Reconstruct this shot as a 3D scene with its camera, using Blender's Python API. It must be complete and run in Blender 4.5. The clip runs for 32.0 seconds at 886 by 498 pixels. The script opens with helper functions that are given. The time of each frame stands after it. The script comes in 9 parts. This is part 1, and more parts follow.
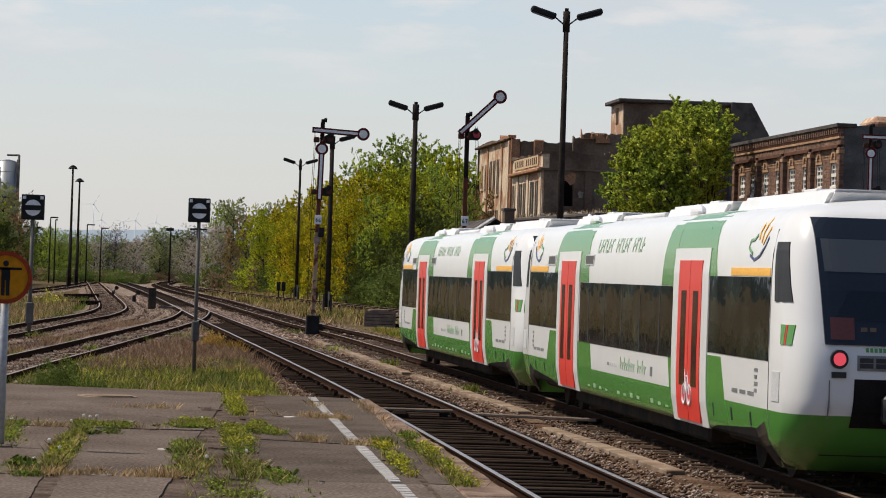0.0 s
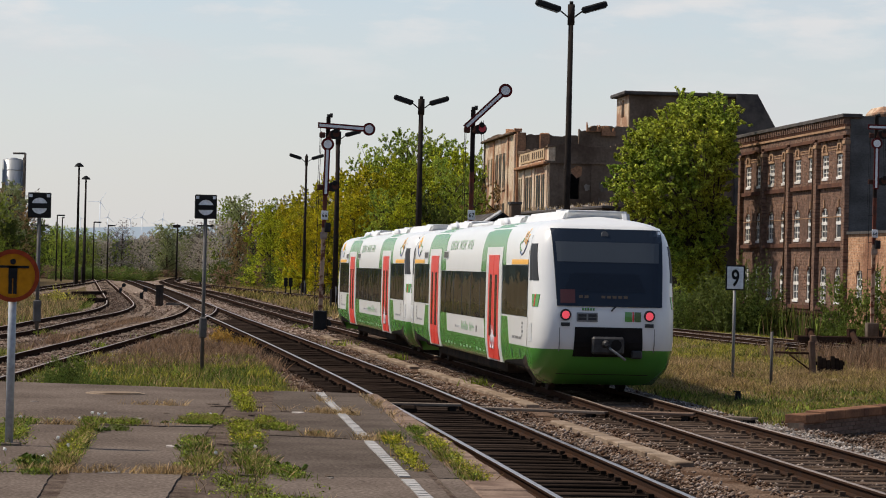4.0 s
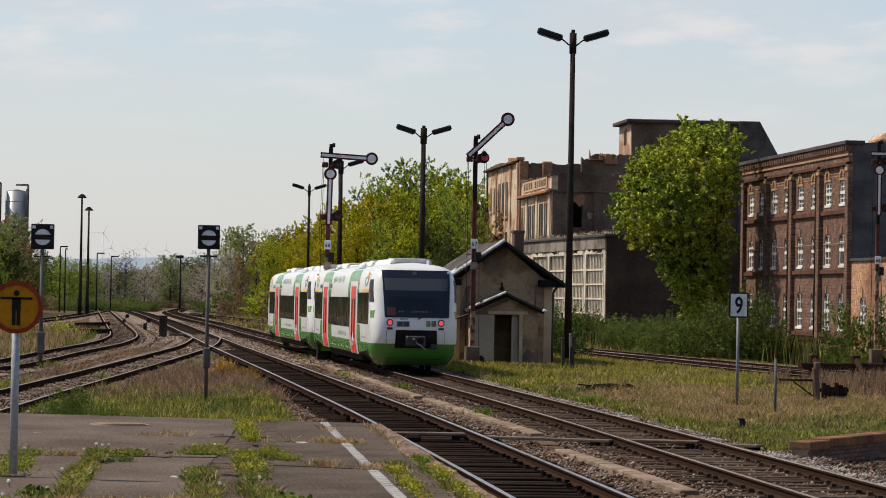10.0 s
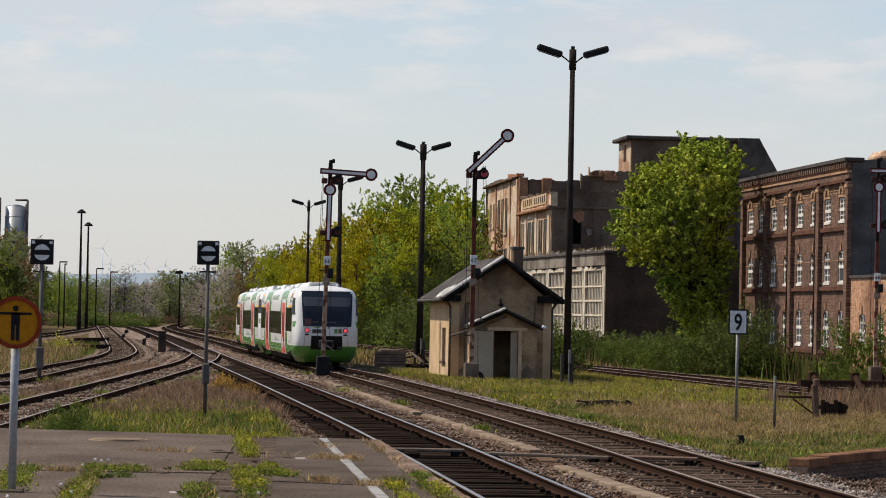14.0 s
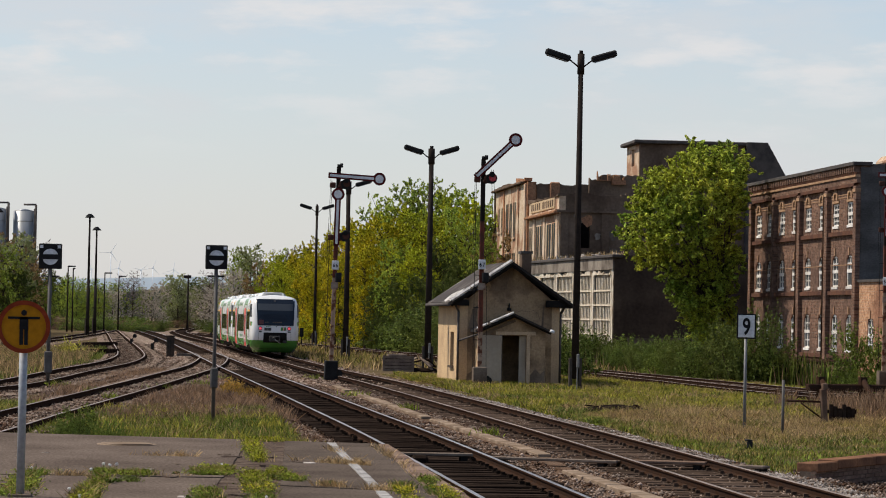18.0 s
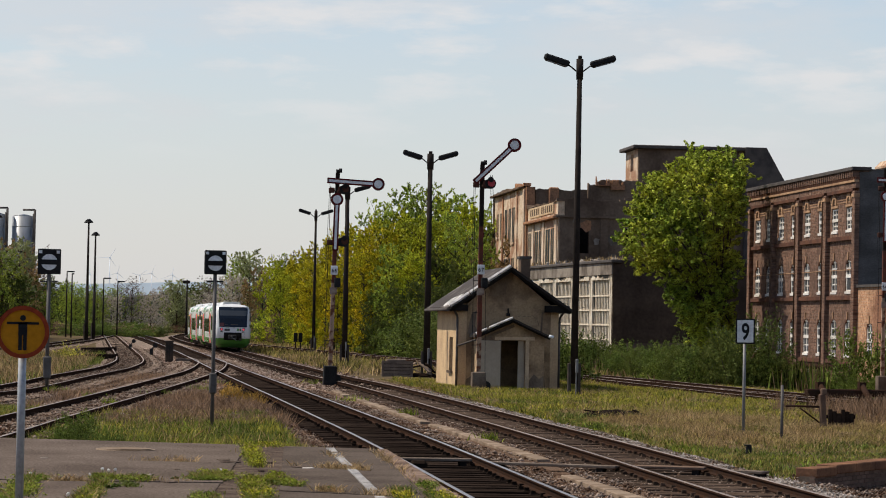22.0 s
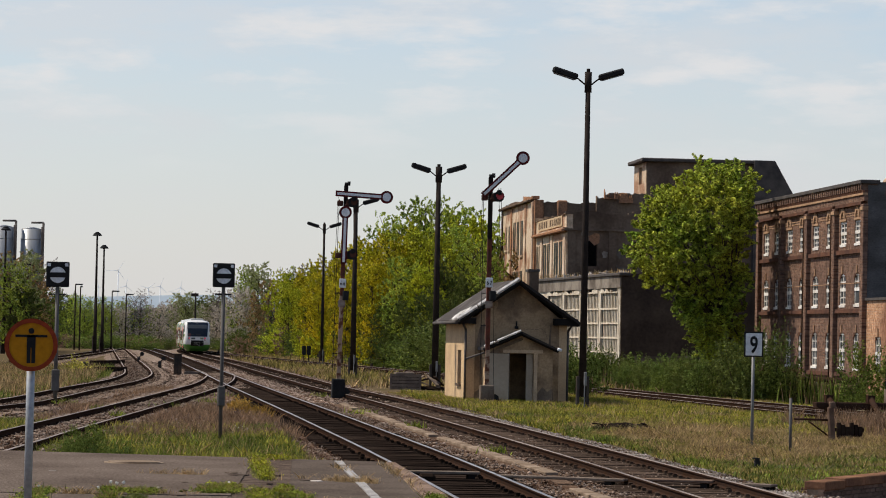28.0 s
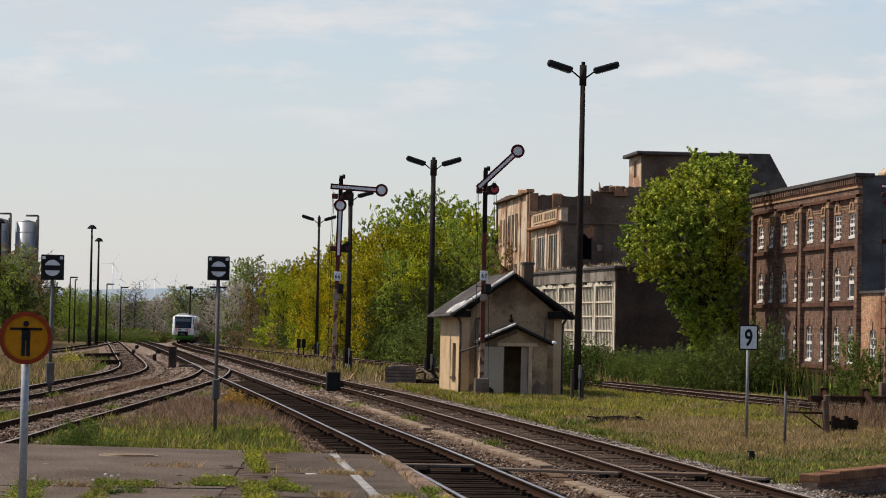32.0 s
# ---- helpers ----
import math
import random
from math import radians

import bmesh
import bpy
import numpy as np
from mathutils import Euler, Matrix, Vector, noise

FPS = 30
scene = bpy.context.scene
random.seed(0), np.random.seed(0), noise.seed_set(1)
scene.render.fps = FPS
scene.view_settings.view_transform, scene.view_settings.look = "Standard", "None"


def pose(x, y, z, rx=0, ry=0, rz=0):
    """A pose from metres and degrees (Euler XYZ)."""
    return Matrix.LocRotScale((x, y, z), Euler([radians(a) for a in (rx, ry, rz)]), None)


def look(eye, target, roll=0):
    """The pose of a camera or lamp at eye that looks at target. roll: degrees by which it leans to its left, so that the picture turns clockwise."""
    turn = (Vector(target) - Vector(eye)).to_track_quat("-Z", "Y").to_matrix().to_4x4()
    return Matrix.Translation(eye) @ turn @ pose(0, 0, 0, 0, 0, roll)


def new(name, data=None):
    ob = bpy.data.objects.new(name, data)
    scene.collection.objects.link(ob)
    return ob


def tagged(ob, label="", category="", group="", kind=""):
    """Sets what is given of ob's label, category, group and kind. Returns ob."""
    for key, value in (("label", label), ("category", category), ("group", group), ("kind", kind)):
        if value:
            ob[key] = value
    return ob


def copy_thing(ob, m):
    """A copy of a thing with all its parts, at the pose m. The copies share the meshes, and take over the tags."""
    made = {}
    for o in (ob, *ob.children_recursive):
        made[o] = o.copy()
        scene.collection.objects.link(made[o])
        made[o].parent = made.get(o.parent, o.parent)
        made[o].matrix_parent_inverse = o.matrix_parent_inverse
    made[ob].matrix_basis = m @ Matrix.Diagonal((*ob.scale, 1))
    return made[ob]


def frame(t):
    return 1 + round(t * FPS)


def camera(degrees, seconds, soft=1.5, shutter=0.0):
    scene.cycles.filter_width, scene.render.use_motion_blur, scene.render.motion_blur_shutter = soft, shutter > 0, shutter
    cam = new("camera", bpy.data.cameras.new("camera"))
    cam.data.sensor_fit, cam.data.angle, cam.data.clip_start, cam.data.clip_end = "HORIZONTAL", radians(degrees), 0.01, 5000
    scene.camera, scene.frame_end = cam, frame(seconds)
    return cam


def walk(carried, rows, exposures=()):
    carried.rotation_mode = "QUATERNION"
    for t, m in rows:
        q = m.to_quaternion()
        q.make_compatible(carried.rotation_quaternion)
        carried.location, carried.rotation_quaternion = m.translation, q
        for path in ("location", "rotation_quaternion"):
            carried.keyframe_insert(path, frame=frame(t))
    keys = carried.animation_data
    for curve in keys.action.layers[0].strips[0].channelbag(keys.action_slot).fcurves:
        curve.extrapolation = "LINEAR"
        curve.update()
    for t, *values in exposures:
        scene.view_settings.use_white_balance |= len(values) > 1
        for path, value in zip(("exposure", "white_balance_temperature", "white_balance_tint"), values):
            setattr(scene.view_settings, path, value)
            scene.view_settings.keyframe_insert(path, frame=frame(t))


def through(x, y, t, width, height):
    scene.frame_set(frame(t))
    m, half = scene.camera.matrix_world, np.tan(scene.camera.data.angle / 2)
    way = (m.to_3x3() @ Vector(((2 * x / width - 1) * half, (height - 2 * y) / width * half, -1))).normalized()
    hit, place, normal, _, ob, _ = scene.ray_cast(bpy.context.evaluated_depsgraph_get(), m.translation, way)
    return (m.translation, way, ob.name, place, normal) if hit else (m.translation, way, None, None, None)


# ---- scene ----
cam = camera(16.83, 32.0, soft=1.0)
EYE = 2.42          # the lens stands this high over the rail heads


def aim(t, pan, tilt, lean):
    return t, pose(0, 0, EYE, 90 + tilt, 0, -pan) @ pose(0, 0, 0, 0, 0, lean)


walk(cam, [
    aim(0.0, 6.105, 0.473, 1.897),
    aim(0.5, 6.129, 0.535, 1.979),
    aim(1.0, 6.106, 0.539, 2.023),
    aim(1.5, 6.039, 0.490, 2.026),
    aim(2.0, 5.964, 0.495, 1.971),
    aim(2.5, 5.980, 0.519, 1.910),
    aim(3.0, 5.992, 0.515, 1.623),
    aim(3.5, 5.978, 0.338, 1.460),
    aim(5.5, 6.051, 0.548, 1.138),
    aim(6.0, 6.060, 0.585, 1.078),
    aim(6.5, 6.005, 0.621, 1.078),
    aim(7.0, 5.932, 0.688, 1.036),
    aim(7.5, 5.885, 0.737, 1.022),
    aim(8.0, 5.885, 0.745, 1.040),
    aim(8.5, 5.878, 0.711, 1.021),
    aim(9.0, 5.883, 0.748, 1.042),
    aim(9.5, 5.851, 0.821, 1.004),
    aim(10.0, 5.905, 0.913, 1.031),
    aim(10.5, 5.940, 0.984, 1.059),
    aim(11.0, 5.944, 1.048, 1.058),
    aim(11.5, 5.919, 1.095, 1.102),
    aim(12.0, 5.863, 1.155, 1.146),
    aim(12.5, 5.877, 1.221, 1.148),
    aim(13.0, 5.911, 1.268, 1.200),
    aim(13.5, 5.921, 1.254, 1.179),
    aim(14.0, 5.911, 1.222, 1.155),
    aim(14.5, 5.844, 1.271, 1.158),
    aim(16.5, 5.729, 1.300, 1.160),
    aim(17.0, 5.730, 1.252, 1.152),
    aim(17.5, 5.745, 1.285, 1.149),
    aim(18.0, 5.752, 1.302, 1.150),
    aim(18.5, 5.745, 1.318, 1.151),
    aim(19.0, 5.746, 1.322, 1.210),
    aim(19.5, 5.744, 1.350, 1.163),
    aim(20.0, 5.745, 1.335, 1.153),
    aim(20.5, 5.745, 1.351, 1.148),
    aim(21.0, 5.760, 1.368, 1.150),
    aim(21.5, 5.760, 1.385, 1.152),
    aim(22.0, 5.771, 1.401, 1.135),
    aim(22.5, 5.765, 1.393, 1.080),
    aim(23.0, 5.745, 1.384, 1.150),
    aim(23.5, 5.737, 1.395, 1.065),
    aim(24.0, 5.707, 1.393, 1.070),
    aim(24.5, 5.687, 1.391, 1.058),
    aim(25.0, 5.689, 1.395, 1.040),
    aim(25.5, 5.656, 1.405, 1.039),
    aim(27.5, 5.605, 1.605, 1.087),
    aim(28.0, 5.606, 1.646, 1.156),
    aim(28.5, 5.601, 1.694, 1.184),
    aim(29.0, 5.589, 1.755, 1.229),
    aim(29.5, 5.588, 1.778, 1.255),
    aim(30.0, 5.622, 1.707, 1.228),
    aim(30.5, 5.725, 1.613, 1.201),
    aim(31.0, 5.770, 1.503, 1.189),
    aim(31.5, 5.758, 1.484, 1.161),
    aim(32.0, 5.708, 1.515, 1.165),
], exposures=[(0, 0.0), (32, 0.0)])

# ---- light ----
SUN_FROM = Vector((-0.557, 0.188, 0.81)).normalized()
world = bpy.data.worlds.new("sky")
scene.world = world
world.use_nodes = True
wn, wl = world.node_tree.nodes, world.node_tree.links
wn.clear()
w_out = wn.new("ShaderNodeOutputWorld")
w_bg = wn.new("ShaderNodeBackground")
w_sky = wn.new("ShaderNodeTexSky")
w_sky.sky_type = "NISHITA"
w_sky.sun_disc = False
w_sky.sun_elevation = math.asin(SUN_FROM.z)
w_sky.sun_rotation = math.atan2(SUN_FROM.x, SUN_FROM.y)
w_sky.air_density, w_sky.dust_density, w_sky.ozone_density = 1.0, 0.6, 3.2
w_tc = wn.new("ShaderNodeTexCoord")
w_sep = wn.new("ShaderNodeSeparateXYZ")
wl.new(w_tc.outputs["Generated"], w_sep.inputs[0])


def sky_range(a, b, c, d):
    """A step over the height in the sky, from value c at height a to d at b."""
    n = wn.new("ShaderNodeMapRange")
    for key, v in (("From Min", a), ("From Max", b), ("To Min", c), ("To Max", d)):
        n.inputs[key].default_value = v
    wl.new(w_sep.outputs["Z"], n.inputs["Value"])
    return n.outputs["Result"]


def sky_times(a, b):
    n = wn.new("ShaderNodeMath")
    n.operation = "MULTIPLY"
    wl.new(a, n.inputs[0])
    wl.new(b, n.inputs[1])
    return n.outputs["Value"]


def sky_mix(under, over, factor):
    n = wn.new("ShaderNodeMix")
    n.data_type = "RGBA"
    n.inputs["B"].default_value = (*over, 1)
    wl.new(under, n.inputs["A"])
    wl.new(factor, n.inputs["Factor"])
    return n.outputs["Result"]


def clouds(size, low, high, offset):
    """Flat drifts of cloud: a stretched noise cut between two levels."""
    mp, nz, rp = wn.new("ShaderNodeMapping"), wn.new("ShaderNodeTexNoise"), wn.new("ShaderNodeValToRGB")
    mp.inputs["Scale"].default_value, mp.inputs["Location"].default_value = size, (offset, 0, 0)
    nz.inputs["Scale"].default_value, nz.inputs["Detail"].default_value, nz.inputs["Roughness"].default_value = 1.0, 8.0, 0.58
    rp.color_ramp.elements[0].position, rp.color_ramp.elements[1].position = low, high
    wl.new(w_tc.outputs["Generated"], mp.inputs["Vector"])
    wl.new(mp.outputs["Vector"], nz.inputs["Vector"])
    wl.new(nz.outputs["Fac"], rp.inputs["Fac"])
    return rp.outputs["Color"]


# haze, thick at the horizon; above it thin broad veils and small bright clouds that keep to the lower sky
w_high = sky_range(0.13, 0.50, 1.0, 0.10)
w_color = sky_mix(w_sky.outputs["Color"], (5.10, 4.95, 5.02), sky_times(sky_range(-0.02, 0.125, 0.90, 0.31), w_high))
w_color = sky_mix(w_color, (5.0, 5.05, 5.2), sky_times(sky_times(clouds((8.0, 8.0, 26.0), 0.48, 0.62, 0.0), w_high), sky_range(0.0, 0.05, 0.0, 0.55)))
w_color = sky_mix(w_color, (5.75, 5.65, 5.65), sky_times(sky_times(clouds((20.0, 20.0, 75.0), 0.50, 0.66, 3.3), w_high), sky_range(0.05, 0.085, 0.0, 0.75)))
wl.new(w_color, w_bg.inputs["Color"])
w_bg.inputs["Strength"].default_value = 0.135
wl.new(w_bg.outputs["Background"], w_out.inputs["Surface"])

sun = new("sun", bpy.data.lights.new("sun", "SUN"))
sun.data.energy, sun.data.angle, sun.data.color = 4.9, radians(0.6), (1.0, 0.905, 0.77)
sun.matrix_world = look(SUN_FROM * 100, (0, 0, 0))


# ---- materials ----
def material(name, color, rough=0.8, metal=0.0, second=None, scale=3.0, amount=0.5, fine=40.0, bump=0.2, dist=0.01,
             spread=0.0, emit=0.0, spec=None, stretch=(1, 1, 1), low=0.35, high=0.65, grain=0.2, own=1.0):
    """A surface with large blotches towards the second colour, fine grain, relief, and a spread from piece to piece."""
    m = bpy.data.materials.new(name)
    m.use_nodes = True
    n, l = m.node_tree.nodes, m.node_tree.links
    b = n["Principled BSDF"]
    b.inputs["Roughness"].default_value, b.inputs["Metallic"].default_value = rough, metal
    b.inputs["Specular IOR Level"].default_value = (0.0 if rough > 0.82 else 0.12 if rough > 0.7 else 0.5) if spec is None else spec
    tc, mp = n.new("ShaderNodeTexCoord"), n.new("ShaderNodeMapping")
    mp.inputs["Scale"].default_value = stretch
    l.new(tc.outputs["Object"], mp.inputs["Vector"])
    big, small = n.new("ShaderNodeTexNoise"), n.new("ShaderNodeTexNoise")
    for node, s, d in ((big, scale, 5.0), (small, fine, 3.0)):
        node.inputs["Scale"].default_value, node.inputs["Detail"].default_value = s, d
        l.new(mp.outputs["Vector"], node.inputs["Vector"])
    second = second or tuple(c * 0.7 for c in color)
    step = n.new("ShaderNodeMapRange")
    step.inputs["From Min"].default_value, step.inputs["From Max"].default_value = low, high
    step.inputs["To Max"].default_value = amount * 2
    step.clamp = True
    l.new(big.outputs["Fac"], step.inputs["Value"])
    mix = n.new("ShaderNodeMix")
    mix.data_type, mix.clamp_factor = "RGBA", True
    mix.inputs["A"].default_value, mix.inputs["B"].default_value = (*color, 1), (*second, 1)
    l.new(step.outputs["Result"], mix.inputs["Factor"])
    hsv = n.new("ShaderNodeHueSaturation")
    l.new(mix.outputs["Result"], hsv.inputs["Color"])
    val = n.new("ShaderNodeMapRange")
    val.inputs["From Min"].default_value, val.inputs["From Max"].default_value = 0.25, 0.75
    val.inputs["To Min"].default_value, val.inputs["To Max"].default_value = 1 - grain, 1 + grain
    l.new(small.outputs["Fac"], val.inputs["Value"])
    out = val.outputs["Result"]
    if spread:
        info, geo = n.new("ShaderNodeObjectInfo"), n.new("ShaderNodeNewGeometry")
        add, rng, mul = n.new("ShaderNodeMath"), n.new("ShaderNodeMapRange"), n.new("ShaderNodeMath")
        add.operation, mul.operation = "MULTIPLY_ADD", "MULTIPLY"
        l.new(info.outputs["Random"], add.inputs[0])
        add.inputs[1].default_value = own
        l.new(geo.outputs["Random Per Island"], add.inputs[2])
        rng.inputs["From Max"].default_value = 1.0 + own
        rng.inputs["To Min"].default_value, rng.inputs["To Max"].default_value = 1 - spread, 1 + spread
        l.new(add.outputs["Value"], rng.inputs["Value"])
        l.new(rng.outputs["Result"], mul.inputs[0])
        l.new(out, mul.inputs[1])
        out = mul.outputs["Value"]
    l.new(out, hsv.inputs["Value"])
    l.new(hsv.outputs["Color"], b.inputs["Base Color"])
    if bump:
        bp = n.new("ShaderNodeBump")
        bp.inputs["Strength"].default_value, bp.inputs["Distance"].default_value = bump, dist
        l.new(small.outputs["Fac"], bp.inputs["Height"])
        l.new(bp.outputs["Normal"], b.inputs["Normal"])
    if emit:
        b.inputs["Emission Color"].default_value, b.inputs["Emission Strength"].default_value = (*color, 1), emit
    return m


def leaf_material(name, color, second, spread=0.7, through=0.22):
    """Leaves that let part of the sun through."""
    m = material(name, color, 0.55, second=second, scale=0.35, amount=0.5, fine=3.0, bump=0, spread=spread, spec=0.06, grain=0.3, own=0.2)
    n, l = m.node_tree.nodes, m.node_tree.links
    b = n["Principled BSDF"]
    tr, mx = n.new("ShaderNodeBsdfTranslucent"), n.new("ShaderNodeMixShader")
    src = b.inputs["Base Color"].links[0].from_socket
    l.new(src, tr.inputs["Color"])
    mx.inputs["Fac"].default_value = through
    l.new(b.outputs["BSDF"], mx.inputs[1])
    l.new(tr.outputs["BSDF"], mx.inputs[2])
    l.new(mx.outputs["Shader"], n["Material Output"].inputs["Surface"])
    return m


M = dict(
    cinder=material("cinder ballast", (0.125, 0.086, 0.062), 0.95, second=(0.225, 0.172, 0.135), scale=0.7, fine=7, bump=1.0, dist=0.06, amount=0.6, grain=0.6),
    yard=material("yard gravel", (0.135, 0.094, 0.070), 0.95, second=(0.25, 0.195, 0.155), scale=0.45, fine=6, bump=1.0, dist=0.06, amount=0.6, grain=0.6),
    duct=material("duct cover", (0.27, 0.205, 0.15), 0.92, second=(0.14, 0.10, 0.07), scale=1.5, fine=22, bump=0.4, spread=0.2),
    blackpane=material("black window sheet", (0.018, 0.017, 0.016), 0.5, second=(0.05, 0.045, 0.04), scale=1.2, fine=6, bump=0.0, spec=0.15),
    mullion=material("weathered mullion", (0.68, 0.60, 0.48), 0.8, second=(0.50, 0.42, 0.31), scale=1.2, fine=16, bump=0.2),
    oiled=material("oiled ballast", (0.012, 0.009, 0.007), 0.9, second=(0.030, 0.022, 0.017), scale=1.6, fine=16, bump=1.0, dist=0.05, amount=0.5),
    gravel=material("gravel", (0.075, 0.044, 0.028), 0.95, second=(0.15, 0.10, 0.07), scale=1.6, fine=22, bump=1.0, dist=0.05, amount=0.6, grain=0.55),
    greystone=material("grey ballast stone", (0.34, 0.30, 0.265), 0.9, second=(0.15, 0.125, 0.105), scale=2, fine=30, spread=0.8, low=0.45, high=0.55, amount=0.5),
    paleslab=material("sun-bleached sleeper wood", (0.15, 0.105, 0.076), 0.9, second=(0.030, 0.020, 0.015), scale=3, fine=30, bump=0.6, spread=0.65, stretch=(0.3, 1, 1)),
    stone=material("ballast stone", (0.255, 0.195, 0.155), 0.9, second=(0.085, 0.050, 0.033), scale=2, fine=30, spread=0.85, low=0.45, high=0.55, amount=0.5),
    soil=material("soil", (0.080, 0.064, 0.030), 0.95, second=(0.115, 0.082, 0.050), scale=0.35, fine=6, bump=0.8, dist=0.06, amount=0.6),
    asphalt=material("asphalt", (0.092, 0.071, 0.058), 0.9, second=(0.146, 0.115, 0.094), scale=0.8, fine=26, bump=0.8, dist=0.010, amount=0.45, spread=0.12, grain=0.45, stretch=(1, 0.6, 1)),
    oldasphalt=material("older dark asphalt", (0.070, 0.055, 0.045), 0.9, second=(0.112, 0.089, 0.073), scale=0.9, fine=26, bump=0.8, dist=0.010, amount=0.45, spread=0.12, grain=0.45),
    dirt=material("gritty dirt", (0.060, 0.043, 0.034), 0.95, second=(0.125, 0.095, 0.075), scale=2.6, fine=24, bump=1.0, dist=0.03, amount=0.5, grain=0.5),
    plank=material("grey weathered plank", (0.175, 0.140, 0.112), 0.85, second=(0.105, 0.078, 0.060), scale=2, fine=30, bump=0.5, spread=0.2, stretch=(0.3, 2, 1)),
    curb=material("curb stone", (0.225, 0.160, 0.122), 0.9, second=(0.115, 0.078, 0.06), scale=2.5, fine=35, bump=0.5, spread=0.15),
    concrete=material("concrete", (0.165, 0.130, 0.102), 0.9, second=(0.085, 0.064, 0.049), scale=1.5, fine=25, bump=0.4, spread=0.15),
    whiteline=material("line paint", (0.36, 0.34, 0.315), 0.8, second=(0.30, 0.28, 0.26), scale=9, fine=60, bump=0.2, spread=0.15),
    rail=material("rail rust", (0.040, 0.021, 0.013), 0.85, metal=0.0, second=(0.036, 0.023, 0.018), scale=5, fine=50, bump=0.3),
    railhead=material("rail head", (0.50, 0.43, 0.37), 0.36, metal=1.0, second=(0.32, 0.25, 0.20), scale=0.5, fine=8, bump=0.02, stretch=(1, 0.2, 1)),
    railbrown=material("worn rail head", (0.30, 0.225, 0.17), 0.55, metal=0.3, second=(0.17, 0.12, 0.085), scale=0.4, fine=8, bump=0.02, stretch=(1, 0.2, 1)),
    sleeper=material("sleeper wood", (0.013, 0.009, 0.007), 0.9, second=(0.036, 0.025, 0.019), scale=3, fine=30, bump=0.6, spread=0.65, stretch=(0.3, 1, 1)),
    rustcap=material("rusty capping", (0.20, 0.102, 0.058), 0.85, second=(0.10, 0.055, 0.037), scale=2, fine=24, bump=0.4, spread=0.25),
    mastpale=material("flaking pale mast paint", (0.40, 0.285, 0.20), 0.8, second=(0.15, 0.065, 0.04), scale=3.0, fine=20, bump=0.3, amount=0.6, low=0.50, high=0.58),
    board=material("crossing board", (0.105, 0.066, 0.048), 0.85, second=(0.16, 0.11, 0.08), scale=2, fine=30, bump=0.5, spread=0.2),
    white=material("train white", (0.66, 0.65, 0.625), 0.24, second=(0.64, 0.63, 0.605), scale=0.4, fine=2, bump=0.0, spec=0.4, amount=0.2, grain=0.02),
    green=material("train green", (0.078, 0.245, 0.042), 0.20, second=(0.070, 0.22, 0.038), scale=0.5, fine=3, bump=0.0, spec=0.6, amount=0.2, grain=0.03),
    red=material("train red", (0.64, 0.035, 0.016), 0.4, second=(0.58, 0.03, 0.014), scale=1, fine=5, bump=0.0, amount=0.3, grain=0.03),
    orange=material("train orange", (0.85, 0.42, 0.03), 0.35, bump=0.0, amount=0.1),
    navy=material("train navy", (0.03, 0.05, 0.14), 0.4, bump=0.0, amount=0.1),
    trainroof=material("train roof grey", (0.66, 0.66, 0.66), 0.55, second=(0.56, 0.56, 0.55), scale=1.0, fine=9, bump=0.0, amount=0.25, grain=0.04),
    under=material("underframe", (0.03, 0.028, 0.026), 0.85, second=(0.06, 0.045, 0.035), scale=2, fine=14, bump=0.3),
    rubber=material("rubber", (0.018, 0.018, 0.018), 0.6, bump=0.05),
    wiremetal=material("galvanised steel", (0.19, 0.19, 0.185), 0.6, metal=0.2, second=(0.13, 0.125, 0.12), scale=3, fine=20, bump=0.1),
    taillight=material("lit tail light", (0.90, 0.09, 0.12), 0.3, emit=0.6, bump=0),
    taillens=material("tail light lens", (0.55, 0.17, 0.15), 0.25, bump=0),
    darkpole=material("tarred mast", (0.020, 0.016, 0.014), 0.9, second=(0.034, 0.026, 0.022), scale=2, fine=14, bump=0.3, spec=0.05),
    rust=material("red mast paint", (0.175, 0.050, 0.032), 0.8, second=(0.075, 0.04, 0.03), scale=2.5, fine=20, bump=0.3),
    mastwhite=material("mast white", (0.30, 0.26, 0.22), 0.75, second=(0.16, 0.085, 0.055), scale=2.5, fine=20, bump=0.2),
    signwhite=material("sign white", (0.66, 0.68, 0.70), 0.5, second=(0.55, 0.57, 0.58), scale=2, fine=15, bump=0.03),
    signred=material("sign red", (0.10, 0.013, 0.013), 0.7, second=(0.065, 0.012, 0.012), scale=3, fine=15, bump=0.05, spec=0.10),
    lampred=material("red signal glass", (0.50, 0.020, 0.040), 0.3, bump=0.0),
    gear=material("rust-brown gear", (0.075, 0.033, 0.024), 0.8, second=(0.035, 0.018, 0.014), scale=4, fine=20, bump=0.2),
    discred=material("prohibition red", (0.24, 0.038, 0.013), 0.5, second=(0.20, 0.035, 0.013), scale=3, fine=15, bump=0.03, spec=0.08),
    yellow=material("sign yellow", (0.43, 0.185, 0.009), 0.5, second=(0.40, 0.165, 0.006), scale=2, fine=12, bump=0.03, spec=0.08),
    black=material("black paint", (0.012, 0.012, 0.013), 0.7, second=(0.020, 0.020, 0.020), scale=3, fine=20, bump=0.1, spec=0.10),
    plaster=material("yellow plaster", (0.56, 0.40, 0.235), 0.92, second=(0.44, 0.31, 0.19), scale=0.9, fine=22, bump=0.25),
    plasterlight=material("pale plaster", (0.52, 0.385, 0.25), 0.92, second=(0.38, 0.275, 0.175), scale=1.0, fine=22, bump=0.25),
